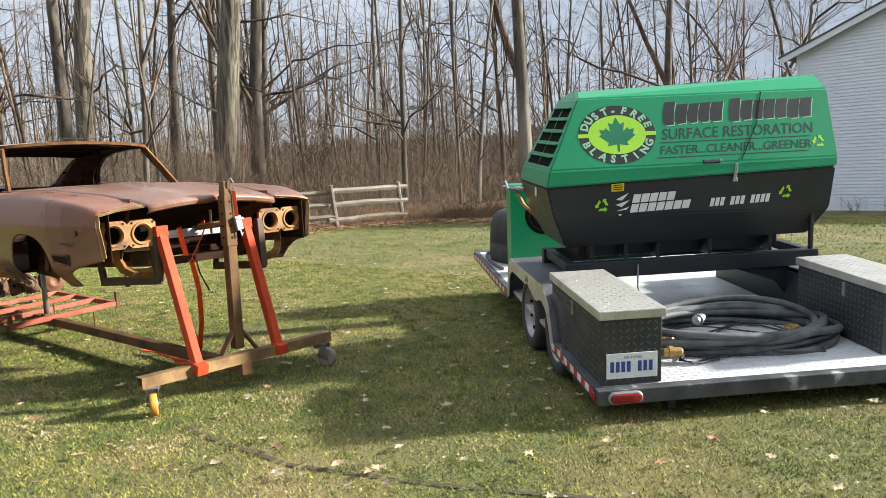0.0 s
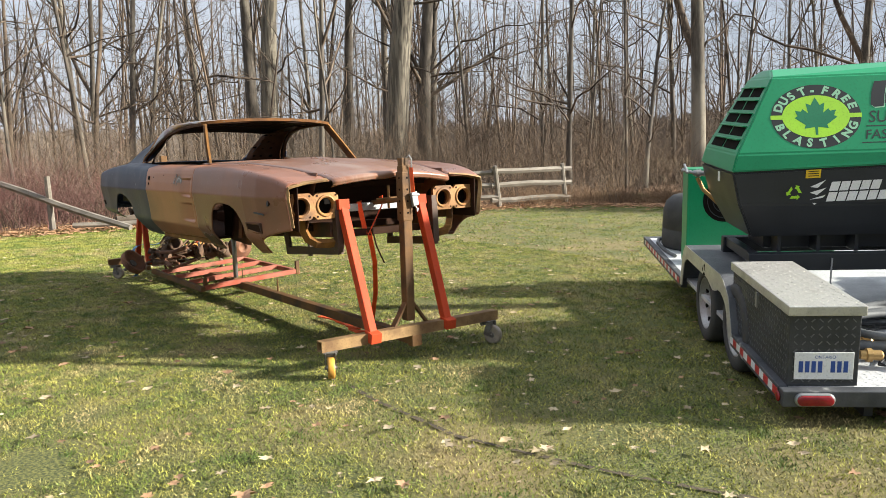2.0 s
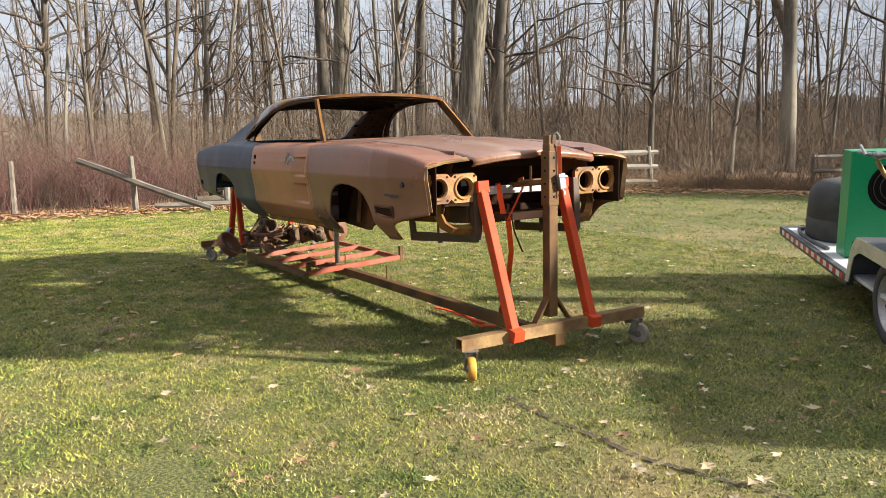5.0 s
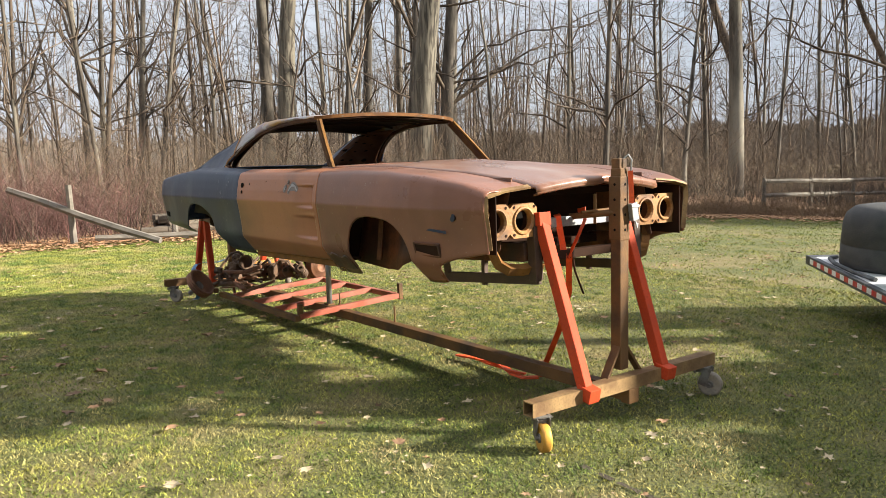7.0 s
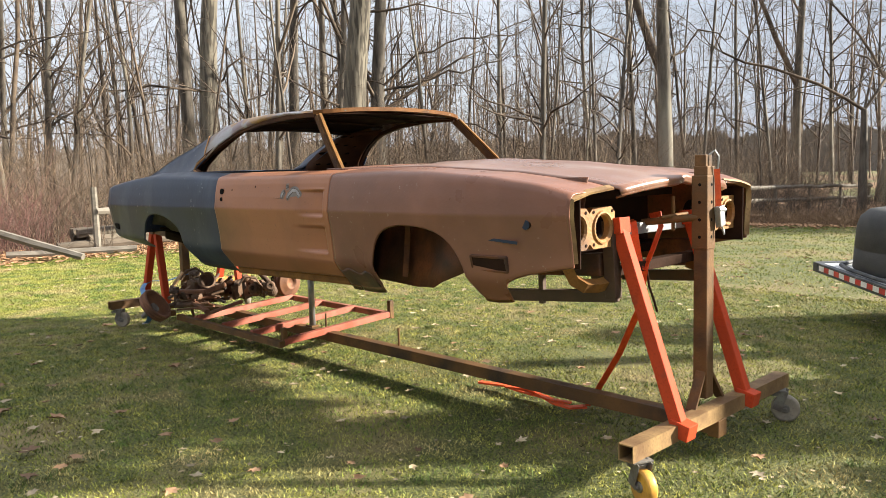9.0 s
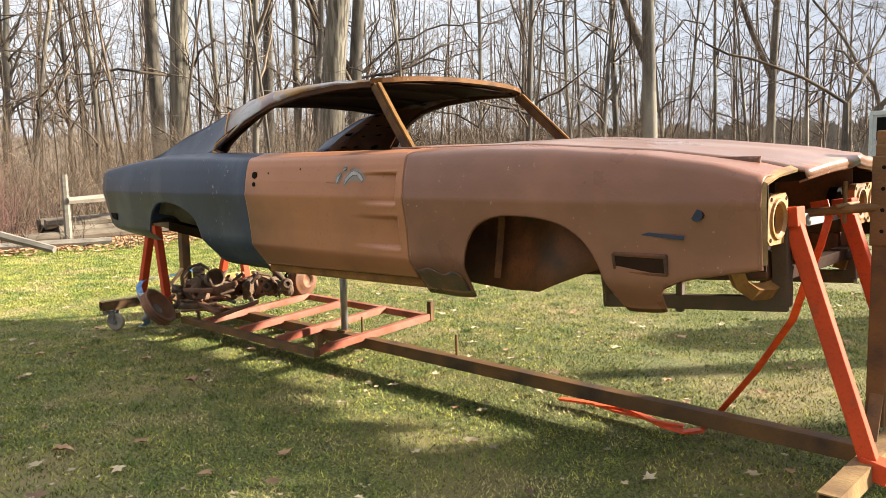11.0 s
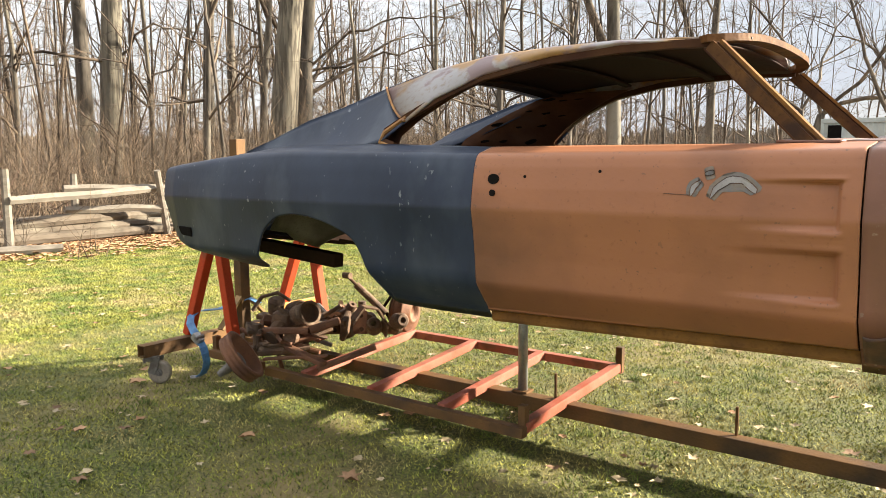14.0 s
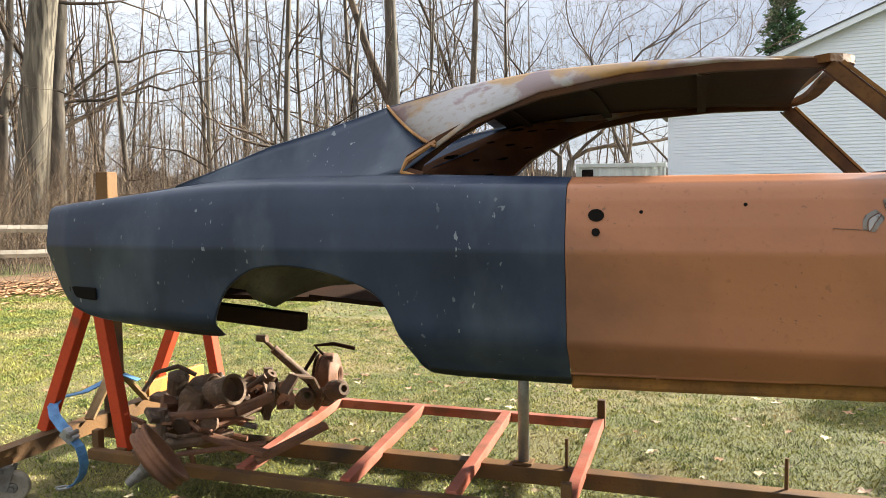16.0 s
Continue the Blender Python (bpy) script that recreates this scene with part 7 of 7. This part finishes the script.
LONG_BRANCHES = {2: [([(-27.2, 19.4, 4.2), (-26.2, 20.8, 5.2), (-25.3, 22.2, 5.5), (-24.4, 23.6, 6.0), (-23.6, 24.9, 6.0)], 0.06),
             ([(-27.2, 19.4, 4.9), (-26.3, 20.6, 6.3), (-25.2, 22.1, 6.9), (-24.2, 23.7, 7.0), (-23.4, 25.0, 7.6)], 0.055),
             ([(-27.3, 19.3, 5.4), (-28.2, 18.0, 7.6), (-28.8, 17.0, 10.2), (-29.1, 16.2, 13.0)], 0.09)],
         0: [([(-29.5, 13.0, 5.6), (-29.0, 14.2, 6.0), (-28.6, 15.4, 5.8)], 0.05), ([(-29.8, 12.5, 4.6), (-30.4, 11.2, 4.9), (-30.9, 9.9, 4.7), (-31.4, 8.6, 5.2)], 0.06)],
         3: [([(-18.0, 25.5, 6.2), (-17.2, 26.6, 6.5), (-16.2, 27.8, 6.3)], 0.05)]}
for i, (x, y, h, r, label, limbs, low, pale) in enumerate(BIG):
    tree(x, y, h, r, 100 + i, label, limbs, low, M_PALEBARK if pale else M_BARK, {0: (0.045, 0.045), 1: (0.09, 0.085)}.get(i, 0.015), LONG_BRANCHES.get(i, ()))
MID = [(-32.7, 6.3, 0.13), (-35.5, 7.5, 0.13), (-37.1, 9.4, 0.16), (-38.1, 12.8, 0.09), (-34.0, 17.1, 0.11), (-36.7, 20.3, 0.09), (-26.7, 26.3, 0.09), (-26.5, 29.1, 0.09), (-22.4, 27.2, 0.09), (-20.4, 27.4, 0.12), (-19.9, 35.7, 0.11), (-17.4, 41.1, 0.12), (-37.2, 23.6, 0.25), (-30.2, 19.9, 0.12), (-28.9, 2.1, 0.12), (-27.8, -1.2, 0.11), (-28.3, 17.9, 0.15), (-30.5, 22.0, 0.18)]
for i, (x, y, r) in enumerate(MID):
    tree(x, y, 19 + i % 5, r, 200 + i, "tall bare tree with a straight grey trunk and forked crown", 26, 0.16, M_BARK, 0.03)
rs = np.random.default_rng(21)
for i in range(30):
    f = rs.uniform(0, 1)
    ex = np.interp(f, [0, 0.25, 0.5, 0.75, 1], [-25, -24, -20.5, -18, -16.5])
    ey = np.interp(f, [0, 0.25, 0.5, 0.75, 1], [-8, 4, 15, 24, 36])
    d = rs.uniform(0, 9)
    size = rs.uniform(10, 18), rs.uniform(0.04, 0.12)
    gaps = [((ex - d - a) * 0.72 + (ey + d * 0.3 - b) * 0.69, abs((ex - d - a) * 0.69 - (ey + d * 0.3 - b) * 0.72)) for a, b in ((-29.7, 12.8), (-25.5, 16.3))]
    if any(0 < along < 9 and off < 0.7 for along, off in gaps):
        continue
    tree(ex - d, ey + d * 0.3, *size, 300 + i, "slender bare tree with thin grey branches", 16, 0.15, None, 0.08)


def wood(name, count, near, deep, h, r, limbs, twigs, seed, label, mat=None):
    """Far woods as one joined mesh."""
    rs = np.random.default_rng(seed)
    vs, fs, base = [], [], 0
    kinds = [segments(rs, 1.0 * h * rs.uniform(0.8, 1.2), r * rs.uniform(0.6, 1.4), limbs, 0.14, 0.07, twigs) for _ in range(9)]
    made = [tubes(s) for s in kinds]
    for i in range(count):
        f = rs.uniform(0, 1)
        ex = np.interp(f, [0, 0.18, 0.40, 0.62, 0.85, 1], [-30, -28, -24, -20, -13, -3])
        ey = np.interp(f, [0, 0.18, 0.40, 0.62, 0.85, 1], [-16, 2, 17, 30, 55, 70])
        d = near + deep * rs.uniform(0, 1) ** 0.8
        v, fc = made[rs.integers(0, 9)]
        a, s = rs.uniform(0, 2 * np.pi), rs.uniform(0.7, 1.25)
        rot = np.array([[np.cos(a), -np.sin(a), 0], [np.sin(a), np.cos(a), 0], [0, 0, 1]])
        vs.append(v @ rot.T * s + np.array([ex - d * 0.92, ey + d * 0.38, drop(ex - d * 0.92, ey + d * 0.38)]))
        fs.append(fc + base)
        base += len(v)
    return tagged(mesh_np(name, np.concatenate(vs), np.concatenate(fs), mat or M_TWIG), label, "woods", kind="stuff")


def unseen_side_woods(count, seed):
    """Unseen woods added past the lawn's far side to darken the car side's reflections."""
    rs = np.random.default_rng(seed)
    vs, fs, base = [], [], 0
    made = [tubes(segments(rs, 14 * rs.uniform(0.8, 1.2), 0.12, 9, 0.14, 0.05, 2)) for _ in range(4)]
    for i in range(count):
        f = rs.uniform(0, 1)
        v, fc = made[i % 4]
        a = rs.uniform(0, 2 * np.pi)
        rot = np.array([[np.cos(a), -np.sin(a), 0], [np.sin(a), np.cos(a), 0], [0, 0, 1]])
        vs.append(v @ rot.T + np.array([-27 + 16 * f - 14 * rs.uniform(), -18 - 34 * f, 0]))
        fs.append(fc + base)
        base += len(v)
    return tagged(mesh_np("woods", np.concatenate(vs), np.concatenate(fs), M_TWIG), "unseen bare grey-brown woods added for dark reflections on the car", "woods", kind="stuff")


unseen_side_woods(70, 35)
wood("woods", 230, 1, 34, 14, 0.075, 15, 3, 31, "dense bare grey-brown autumn woods")
wood("woods", 260, 26, 60, 16, 0.08, 12, 2, 32, "far bare woods behind the edge trees, paled for haze", M_FARTWIG)
wood("saplings", 260, -3, 26, 6.0, 0.020, 10, 3, 33, "thin bare saplings and brush in the woods")


def brush(name, count, centre_line, spread, h, mat, label, seed, width=0.006):
    """Shrubs in a strip, each a fan of bending stems with side twigs, one joined mesh; count is the number of stems."""
    rs = np.random.default_rng(seed)
    segs = []
    for i in range(count // 6):
        f = rs.uniform(0, 1) * (len(centre_line) - 1)
        j = min(int(f), len(centre_line) - 2)
        c = np.array(centre_line[j]) + (np.array(centre_line[j + 1]) - np.array(centre_line[j])) * (f - j)
        base = np.array([c[0] + rs.normal(0, spread), c[1] + rs.normal(0, spread), -0.02])
        base[2] += drop(base[0], base[1])
        size = h * rs.uniform(0.35, 1.0) * (1.5 if rs.uniform() < 0.12 else 1.0)
        for stem in range(6):
            p = base + np.array([rs.normal(0, 0.14), rs.normal(0, 0.14), 0])
            a, out = rs.uniform(0, 2 * np.pi), rs.uniform(0.05, 0.75)
            d = np.array([np.cos(a) * out, np.sin(a) * out, 1.0])
            hh = size * rs.uniform(0.5, 1.2)
            w = width * rs.uniform(0.6, 1.2)
            for k in range(3):
                q = p + d / np.linalg.norm(d) * hh / 3
                segs.append((p, q, w * (1 - 0.28 * k), w * (0.72 - 0.28 * k), 3))
                if k:
                    e = p + np.array([rs.normal(0, 0.45), rs.normal(0, 0.45), rs.uniform(0.2, 0.8)]) * hh * 0.4
                    segs.append((p, e, w * 0.5, w * 0.2, 2))
                d = d + np.array([np.cos(a) * 0.22, np.sin(a) * 0.22, -0.12]) + rs.normal(0, 0.12, 3)
                p = q
    v, f = tubes(segs)
    return tagged(mesh_np(name, v, f, mat), label, "brush", kind="stuff")


brush("red_shrubs", 2600, [(-23.5, -5), (-22.5, 1.5), (-22.5, 4.0)], 1.3, 2.4, M_REDTWIG, "thicket of dark red bare shrub stems behind the fence", 41, 0.007)
brush("dry_weeds", 5200, [(-17.2, 14.5), (-15.2, 17.0), (-12.8, 18.8), (-7.8, 20.2)], 0.75, 0.66, M_DRY, "tall dry brown weeds along the wood's edge", 42, 0.007)
brush("brush", 4600, [(-26, -10), (-23.5, 3), (-23, 11), (-19.5, 18), (-17, 26), (-13, 34)], 2.2, 1.7, M_TWIG, "bare grey-brown undergrowth", 43, 0.008)
brush("thicket", 8400, [(-31, -14), (-28, 2), (-27, 10), (-23.5, 18), (-20.5, 26), (-17, 36)], 2.4, 4.2, M_BRUSH, "fine brown brush in front of the woods", 45, 0.006)
brush("undergrowth", 4200, [(-33, -12), (-30.5, 3), (-29.5, 12), (-25, 20), (-22, 30), (-19, 40)], 3.0, 3.8, M_TWIG, "dense grey-brown thicket inside the woods", 44, 0.011)
k = 7000
f = rng.uniform(0, 1, k)
lx = np.interp(f, [0, 0.3, 0.55, 0.8, 1], [-20, -19.3, -18.5, -15.2, -9.5]) + rng.normal(0, 0.75, k)
ly = np.interp(f, [0, 0.3, 0.55, 0.8, 1], [-5, 3, 9.5, 15.5, 18.6]) + rng.normal(0, 0.75, k)
scatter_leaves("leaf_litter", np.stack([lx, ly], 1), 0.075, "drift of orange-brown fallen leaves along the fence", material("orange_dry_leaves", (0.50, 0.29, 0.15), (0.33, 0.18, 0.09), 5.0, 0.8, 0, 0.1, 60, island=0.45))
wv = []
line = [(-20.3, -40), (-20.0, -5), (-19.6, 3), (-19.0, 9.5), (-15.9, 15.3), (-14.2, 16.6), (-12.6, 17.6), (-9.2, 18.8), (-9, 22), (-9, 26), (-9, 40), (-9, 80)]
for a, b in line:
    for back in (0.0, 0.02, 0.045, 0.07, 0.10, 1.0):
        p, q = a - 90 * back, b + 30 * back
        wv.append((p, q, float(drop(p, q)) + 0.014))
tagged(mesh_np("forest_floor", np.array(wv), np.array([(6 * i + k, 6 * i + 6 + k, 6 * i + 7 + k, 6 * i + 1 + k) for i in range(len(line) - 1) for k in range(5)]), M_LITTER), "leaf-covered brown forest floor", "ground", kind="structure")
# Carried on out of view to 245 degrees to darken the car's reflections.
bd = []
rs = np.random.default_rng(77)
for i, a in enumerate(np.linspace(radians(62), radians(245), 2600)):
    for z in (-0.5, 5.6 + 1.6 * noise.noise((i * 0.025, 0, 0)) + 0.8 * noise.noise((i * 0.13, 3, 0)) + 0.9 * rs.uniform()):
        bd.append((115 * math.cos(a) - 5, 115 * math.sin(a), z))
# The haze of the distance is in this pale brown colour.
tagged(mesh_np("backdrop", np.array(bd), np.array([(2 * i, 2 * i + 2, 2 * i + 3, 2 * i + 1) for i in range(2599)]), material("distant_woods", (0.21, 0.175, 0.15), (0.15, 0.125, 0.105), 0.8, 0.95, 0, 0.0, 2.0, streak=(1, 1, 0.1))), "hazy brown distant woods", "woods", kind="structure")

# ---- split-rail fences ----


def fence(name_group, posts, rails, seed, label):
    rs = random.Random(seed)
    f = thing("rail_fence", (*posts[0][:2], 0), label, "fence", name_group)
    for x, y, h, lx, ly in posts:
        bm = rod(bmesh.new(), (x, y, float(drop(x, y)) - 0.1), (x + lx, y + ly, h), 0.075, 0.06, 7)
        part("fence_post", bm, M_RAIL, f, "weathered grey fence post")
    for p, q in rails:
        p, q = Vector(p), Vector(q)
        pts = [p.lerp(q, k / 4) + Vector((0, 0, rs.uniform(-0.02, 0.02))) for k in range(5)]
        part("fence_rail", sweep(bmesh.new(), pts, [0.07, 0.08, 0.075, 0.08, 0.065], 6), M_RAIL, f, "split cedar rail")
    return f


fence("split-rail fences", [(-15.75, 13.45, 1.15, 0.12, -0.25), (-15.5, 15.75, 1.15, 0.05, -0.2), (-16.9, 10.9, 1.1, 0, 0)],
      [((-16.9, 10.9, z), (-15.7, 13.35, z + 0.03)) for z in (0.28, 0.62, 0.95)] + [((-15.75, 13.15, z + 0.02), (-15.45, 15.9, z)) for z in (0.2, 0.62, 1.0)], 1, "leaning weathered split-rail fence by the woods")
fence("split-rail fences", [(-19.2, 2.98, 1.25, 0, -0.03), (-18.9, 5.0, 1.35, 0, 0.0), (-20.2, 0.6, 1.2, 0, 0.02)],
      [((-20.4, 2.0, 1.15), (-17.5, 4.25, 0.08)), ((-18.85, 5.0, 0.85), (-19.6, 8.2, 0.95)), ((-19.2, 3.4, 0.10), (-18.4, 5.6, 0.08))], 2, "broken weathered fence with fallen rails")
fence("split-rail fences", [(-19.6, 8.3, 1.3, 0.25, -0.35), (-19.9, 6.6, 1.25, 0, 0)],
      [((-19.9, 6.4, 1.0), (-19.5, 8.4, 0.95)), ((-19.9, 6.4, 0.62), (-19.4, 8.6, 0.55)), ((-19.5, 8.3, 1.05), (-18.6, 11.2, 1.0)), ((-19.5, 8.3, 0.6), (-18.6, 11.2, 0.55))], 3, "weathered rail fence with a leaning post")
edge = [(-15.75 + 0.317 * k, 23.72 + 2.5 * k, 0.64 - 0.065 * k) for k in range(6)]
fence("split-rail fences", [(x, y, z + 0.09, 0, 0) for x, y, z in edge],
      [((ax + 0.08, ay - 0.15, az - down), (bx + 0.08, by + 0.15, bz - down)) for (ax, ay, az), (bx, by, bz) in zip(edge, edge[1:]) for down in (0.0, 0.5)], 4, "pale two-rail fence running along the wood's edge")
M_LOG = material("weathered_log_bark", (0.130, 0.102, 0.074), (0.078, 0.060, 0.043), 6.0, 0.9, 0, 0.6, 30, (0.17, 0.145, 0.11), 3.0, (0.55, 0.7), streak=(1, 0.3, 1))
logs = thing("log_pile", (-20.3, 6.2, 0), "pile of grey weathered logs and rails behind the fence", "logs")
rr = random.Random(6)
for k in range(9):
    y0 = 4.2 + rr.uniform(0, 1.2)
    p = Vector((-20.2 + rr.uniform(-0.5, 0.5), y0, 0.10 + 0.13 * (k // 3)))
    part("log", sweep(bmesh.new(), [p, p + Vector((rr.uniform(-0.3, 0.3), 2.0, rr.uniform(0, 0.08))), p + Vector((rr.uniform(-0.5, 0.5), 4.0, 0.03))], [0.11, 0.10, 0.08], 8), M_LOG, logs, "weathered log")

# ---- house, container, evergreen ----
HX, HY, HR, EAVE, RUN, RISE = -8.45, 28.8, -4.0, 5.5, 7.5, 3.1
house = thing("white_house", (HX, HY, 0), "white vinyl-sided gable wall of a house with a grey roof edge", "house")
HM = pose(HX, HY, -0.65, 0, 0, HR)


def gable_top(x):
    return EAVE + RISE * (1 - abs(x - RUN) / RUN)


bm = bmesh.new()
board = 0.115
z = 0.0
while z < EAVE + RISE:
    top = z + board
    x0 = 0.0 if top < EAVE else RUN - RUN * (1 - (top - EAVE) / RISE)
    x1 = 2 * RUN - x0
    if x1 - x0 < 0.2:
        break
    pts = [(x0, -0.022, z), (x1, -0.022, z), (x1, -0.004, top), (x0, -0.004, top)]
    v = [bm.verts.new(HM @ Vector(p)) for p in pts]
    w = [bm.verts.new(HM @ Vector(p)) for p in ((x0, 0.0, z), (x1, 0.0, z))]
    bm.faces.new(v), bm.faces.new((w[0], w[1], v[1], v[0]))
    z = top
part("siding", bm, M_SIDING, house, "white horizontal lap siding")
bm = bmesh.new()
pts = [(0, 0.0), (2 * RUN, 0.0), (2 * RUN, EAVE), (RUN, EAVE + RISE), (0, EAVE)]
fr = [bm.verts.new(HM @ Vector((a, 0.005, b))) for a, b in pts]
bk = [bm.verts.new(HM @ Vector((a, 4.2, b))) for a, b in pts]
bm.faces.new(fr), bm.faces.new(bk[::-1])
for k in range(5):
    bm.faces.new((fr[k], fr[(k + 1) % 5], bk[(k + 1) % 5], bk[k]))
part("wall", bm, M_SIDING, house)
for s in (-1, 1):
    a, b = HM @ Vector((RUN + s * (RUN + 0.5), -0.3, EAVE - 0.20)), HM @ Vector((RUN, -0.3, EAVE + RISE + 0.02))
    part("barge_board", beam(bmesh.new(), a, b, 0.03, 0.20, 0.0), M_SIDING, house, "white barge board")
    bm = bmesh.new()
    q = [HM @ Vector((RUN + s * (RUN + 0.55), yy, EAVE - 0.12)) for yy in (-0.34, 4.4)] + [HM @ Vector((RUN, yy, EAVE + RISE + 0.13)) for yy in (4.4, -0.34)]
    lo = [bm.verts.new(p) for p in q]
    hi = [bm.verts.new(p + Vector((0, 0, 0.06))) for p in q]
    bm.faces.new(lo), bm.faces.new(hi[::-1])
    for k in range(4):
        bm.faces.new((lo[k], lo[(k + 1) % 4], hi[(k + 1) % 4], hi[k]))
    part("roof", bm, M_SHINGLE, house, "dark shingle roof slope")
part("corner_trim", box(bmesh.new(), (0.10, 0.06, EAVE), HM @ pose(0.03, -0.02, EAVE / 2), 0.005), M_SIDING, house)
brush("house_weeds", 90, [(-7.0, 28.0), (-2.5, 27.7), (3, 27.2)], 0.35, 1.2, M_DRY, "dry weeds along the foot of the house wall", 51, 0.008)

box_c = thing("shipping_container", (-12.4, 32.8, 0), "pale green-white shipping container in the distance", "container")
CM = pose(-12.4, 32.8, 0.0, 0, 0, 10) @ Matrix.Diagonal((0.69, 1, 1.18, 1))
bm = bmesh.new()
rows = []
for i in range(41):
    x = 2.44 * i / 40 * 2.2
    rows.append((x, -0.03 if (i // 2) % 2 else 0.0))
for (x0, d0), (x1, d1) in zip(rows, rows[1:]):
    v = [bm.verts.new(CM @ Vector(p)) for p in ((x0, d0, 0.12), (x1, d1, 0.12), (x1, d1, 2.5), (x0, d0, 2.5))]
    bm.faces.new(v)
part("corrugated_side", bm, M_CONTAINER, box_c)
part("shell", box(bmesh.new(), (5.3, 2.4, 2.45), CM @ pose(2.68, 1.25, 1.30), 0.02), M_CONTAINER, box_c)
bm = bmesh.new()
for z in (0.10, 2.52):
    box(bm, (5.45, 0.12, 0.14), CM @ pose(2.68, -0.02, z), 0.01)
for x in (0.0, 5.36):
    box(bm, (0.14, 0.12, 2.55), CM @ pose(x, -0.02, 1.30), 0.01)
part("frame", bm, M_CONTAINER, box_c)
part("door_window", box(bmesh.new(), (0.7, 0.03, 0.75), CM @ pose(0.65, -0.045, 2.0), 0.01), M_BLACKHOLE, box_c)

pine = thing("evergreen_tree", (-2.6, 50.0, 0), "dark green conifer behind the house", "tree")
rs = np.random.default_rng(61)
v, f = tubes([(np.array([0, 0, 0.0]), np.array([0, 0, 15.5]), 0.22, 0.03, 7)])
ob = mesh_np("trunk", v, f, M_BARK)
ob.parent = pine
tri = []
for i in range(9000):
    z = 15.6 - 12 * rs.uniform(0, 1) ** 0.7
    rad = (15.9 - z) ** 0.8 * 0.42 * rs.uniform(0.2, 1.0) * (0.75 + 0.25 * math.sin(z * 7))
    a = rs.uniform(0, 2 * np.pi)
    c = np.array([rad * np.cos(a), rad * np.sin(a), z - rad * 0.25])
    tri += [c + rs.normal(0, 0.10, 3), c + rs.normal(0, 0.10, 3), c + np.array([np.cos(a), np.sin(a), 0.1]) * 0.28]
ob = mesh_np("crown", np.array(tri), np.arange(len(tri)).reshape(-1, 3), M_NEEDLE)
ob.parent = pine
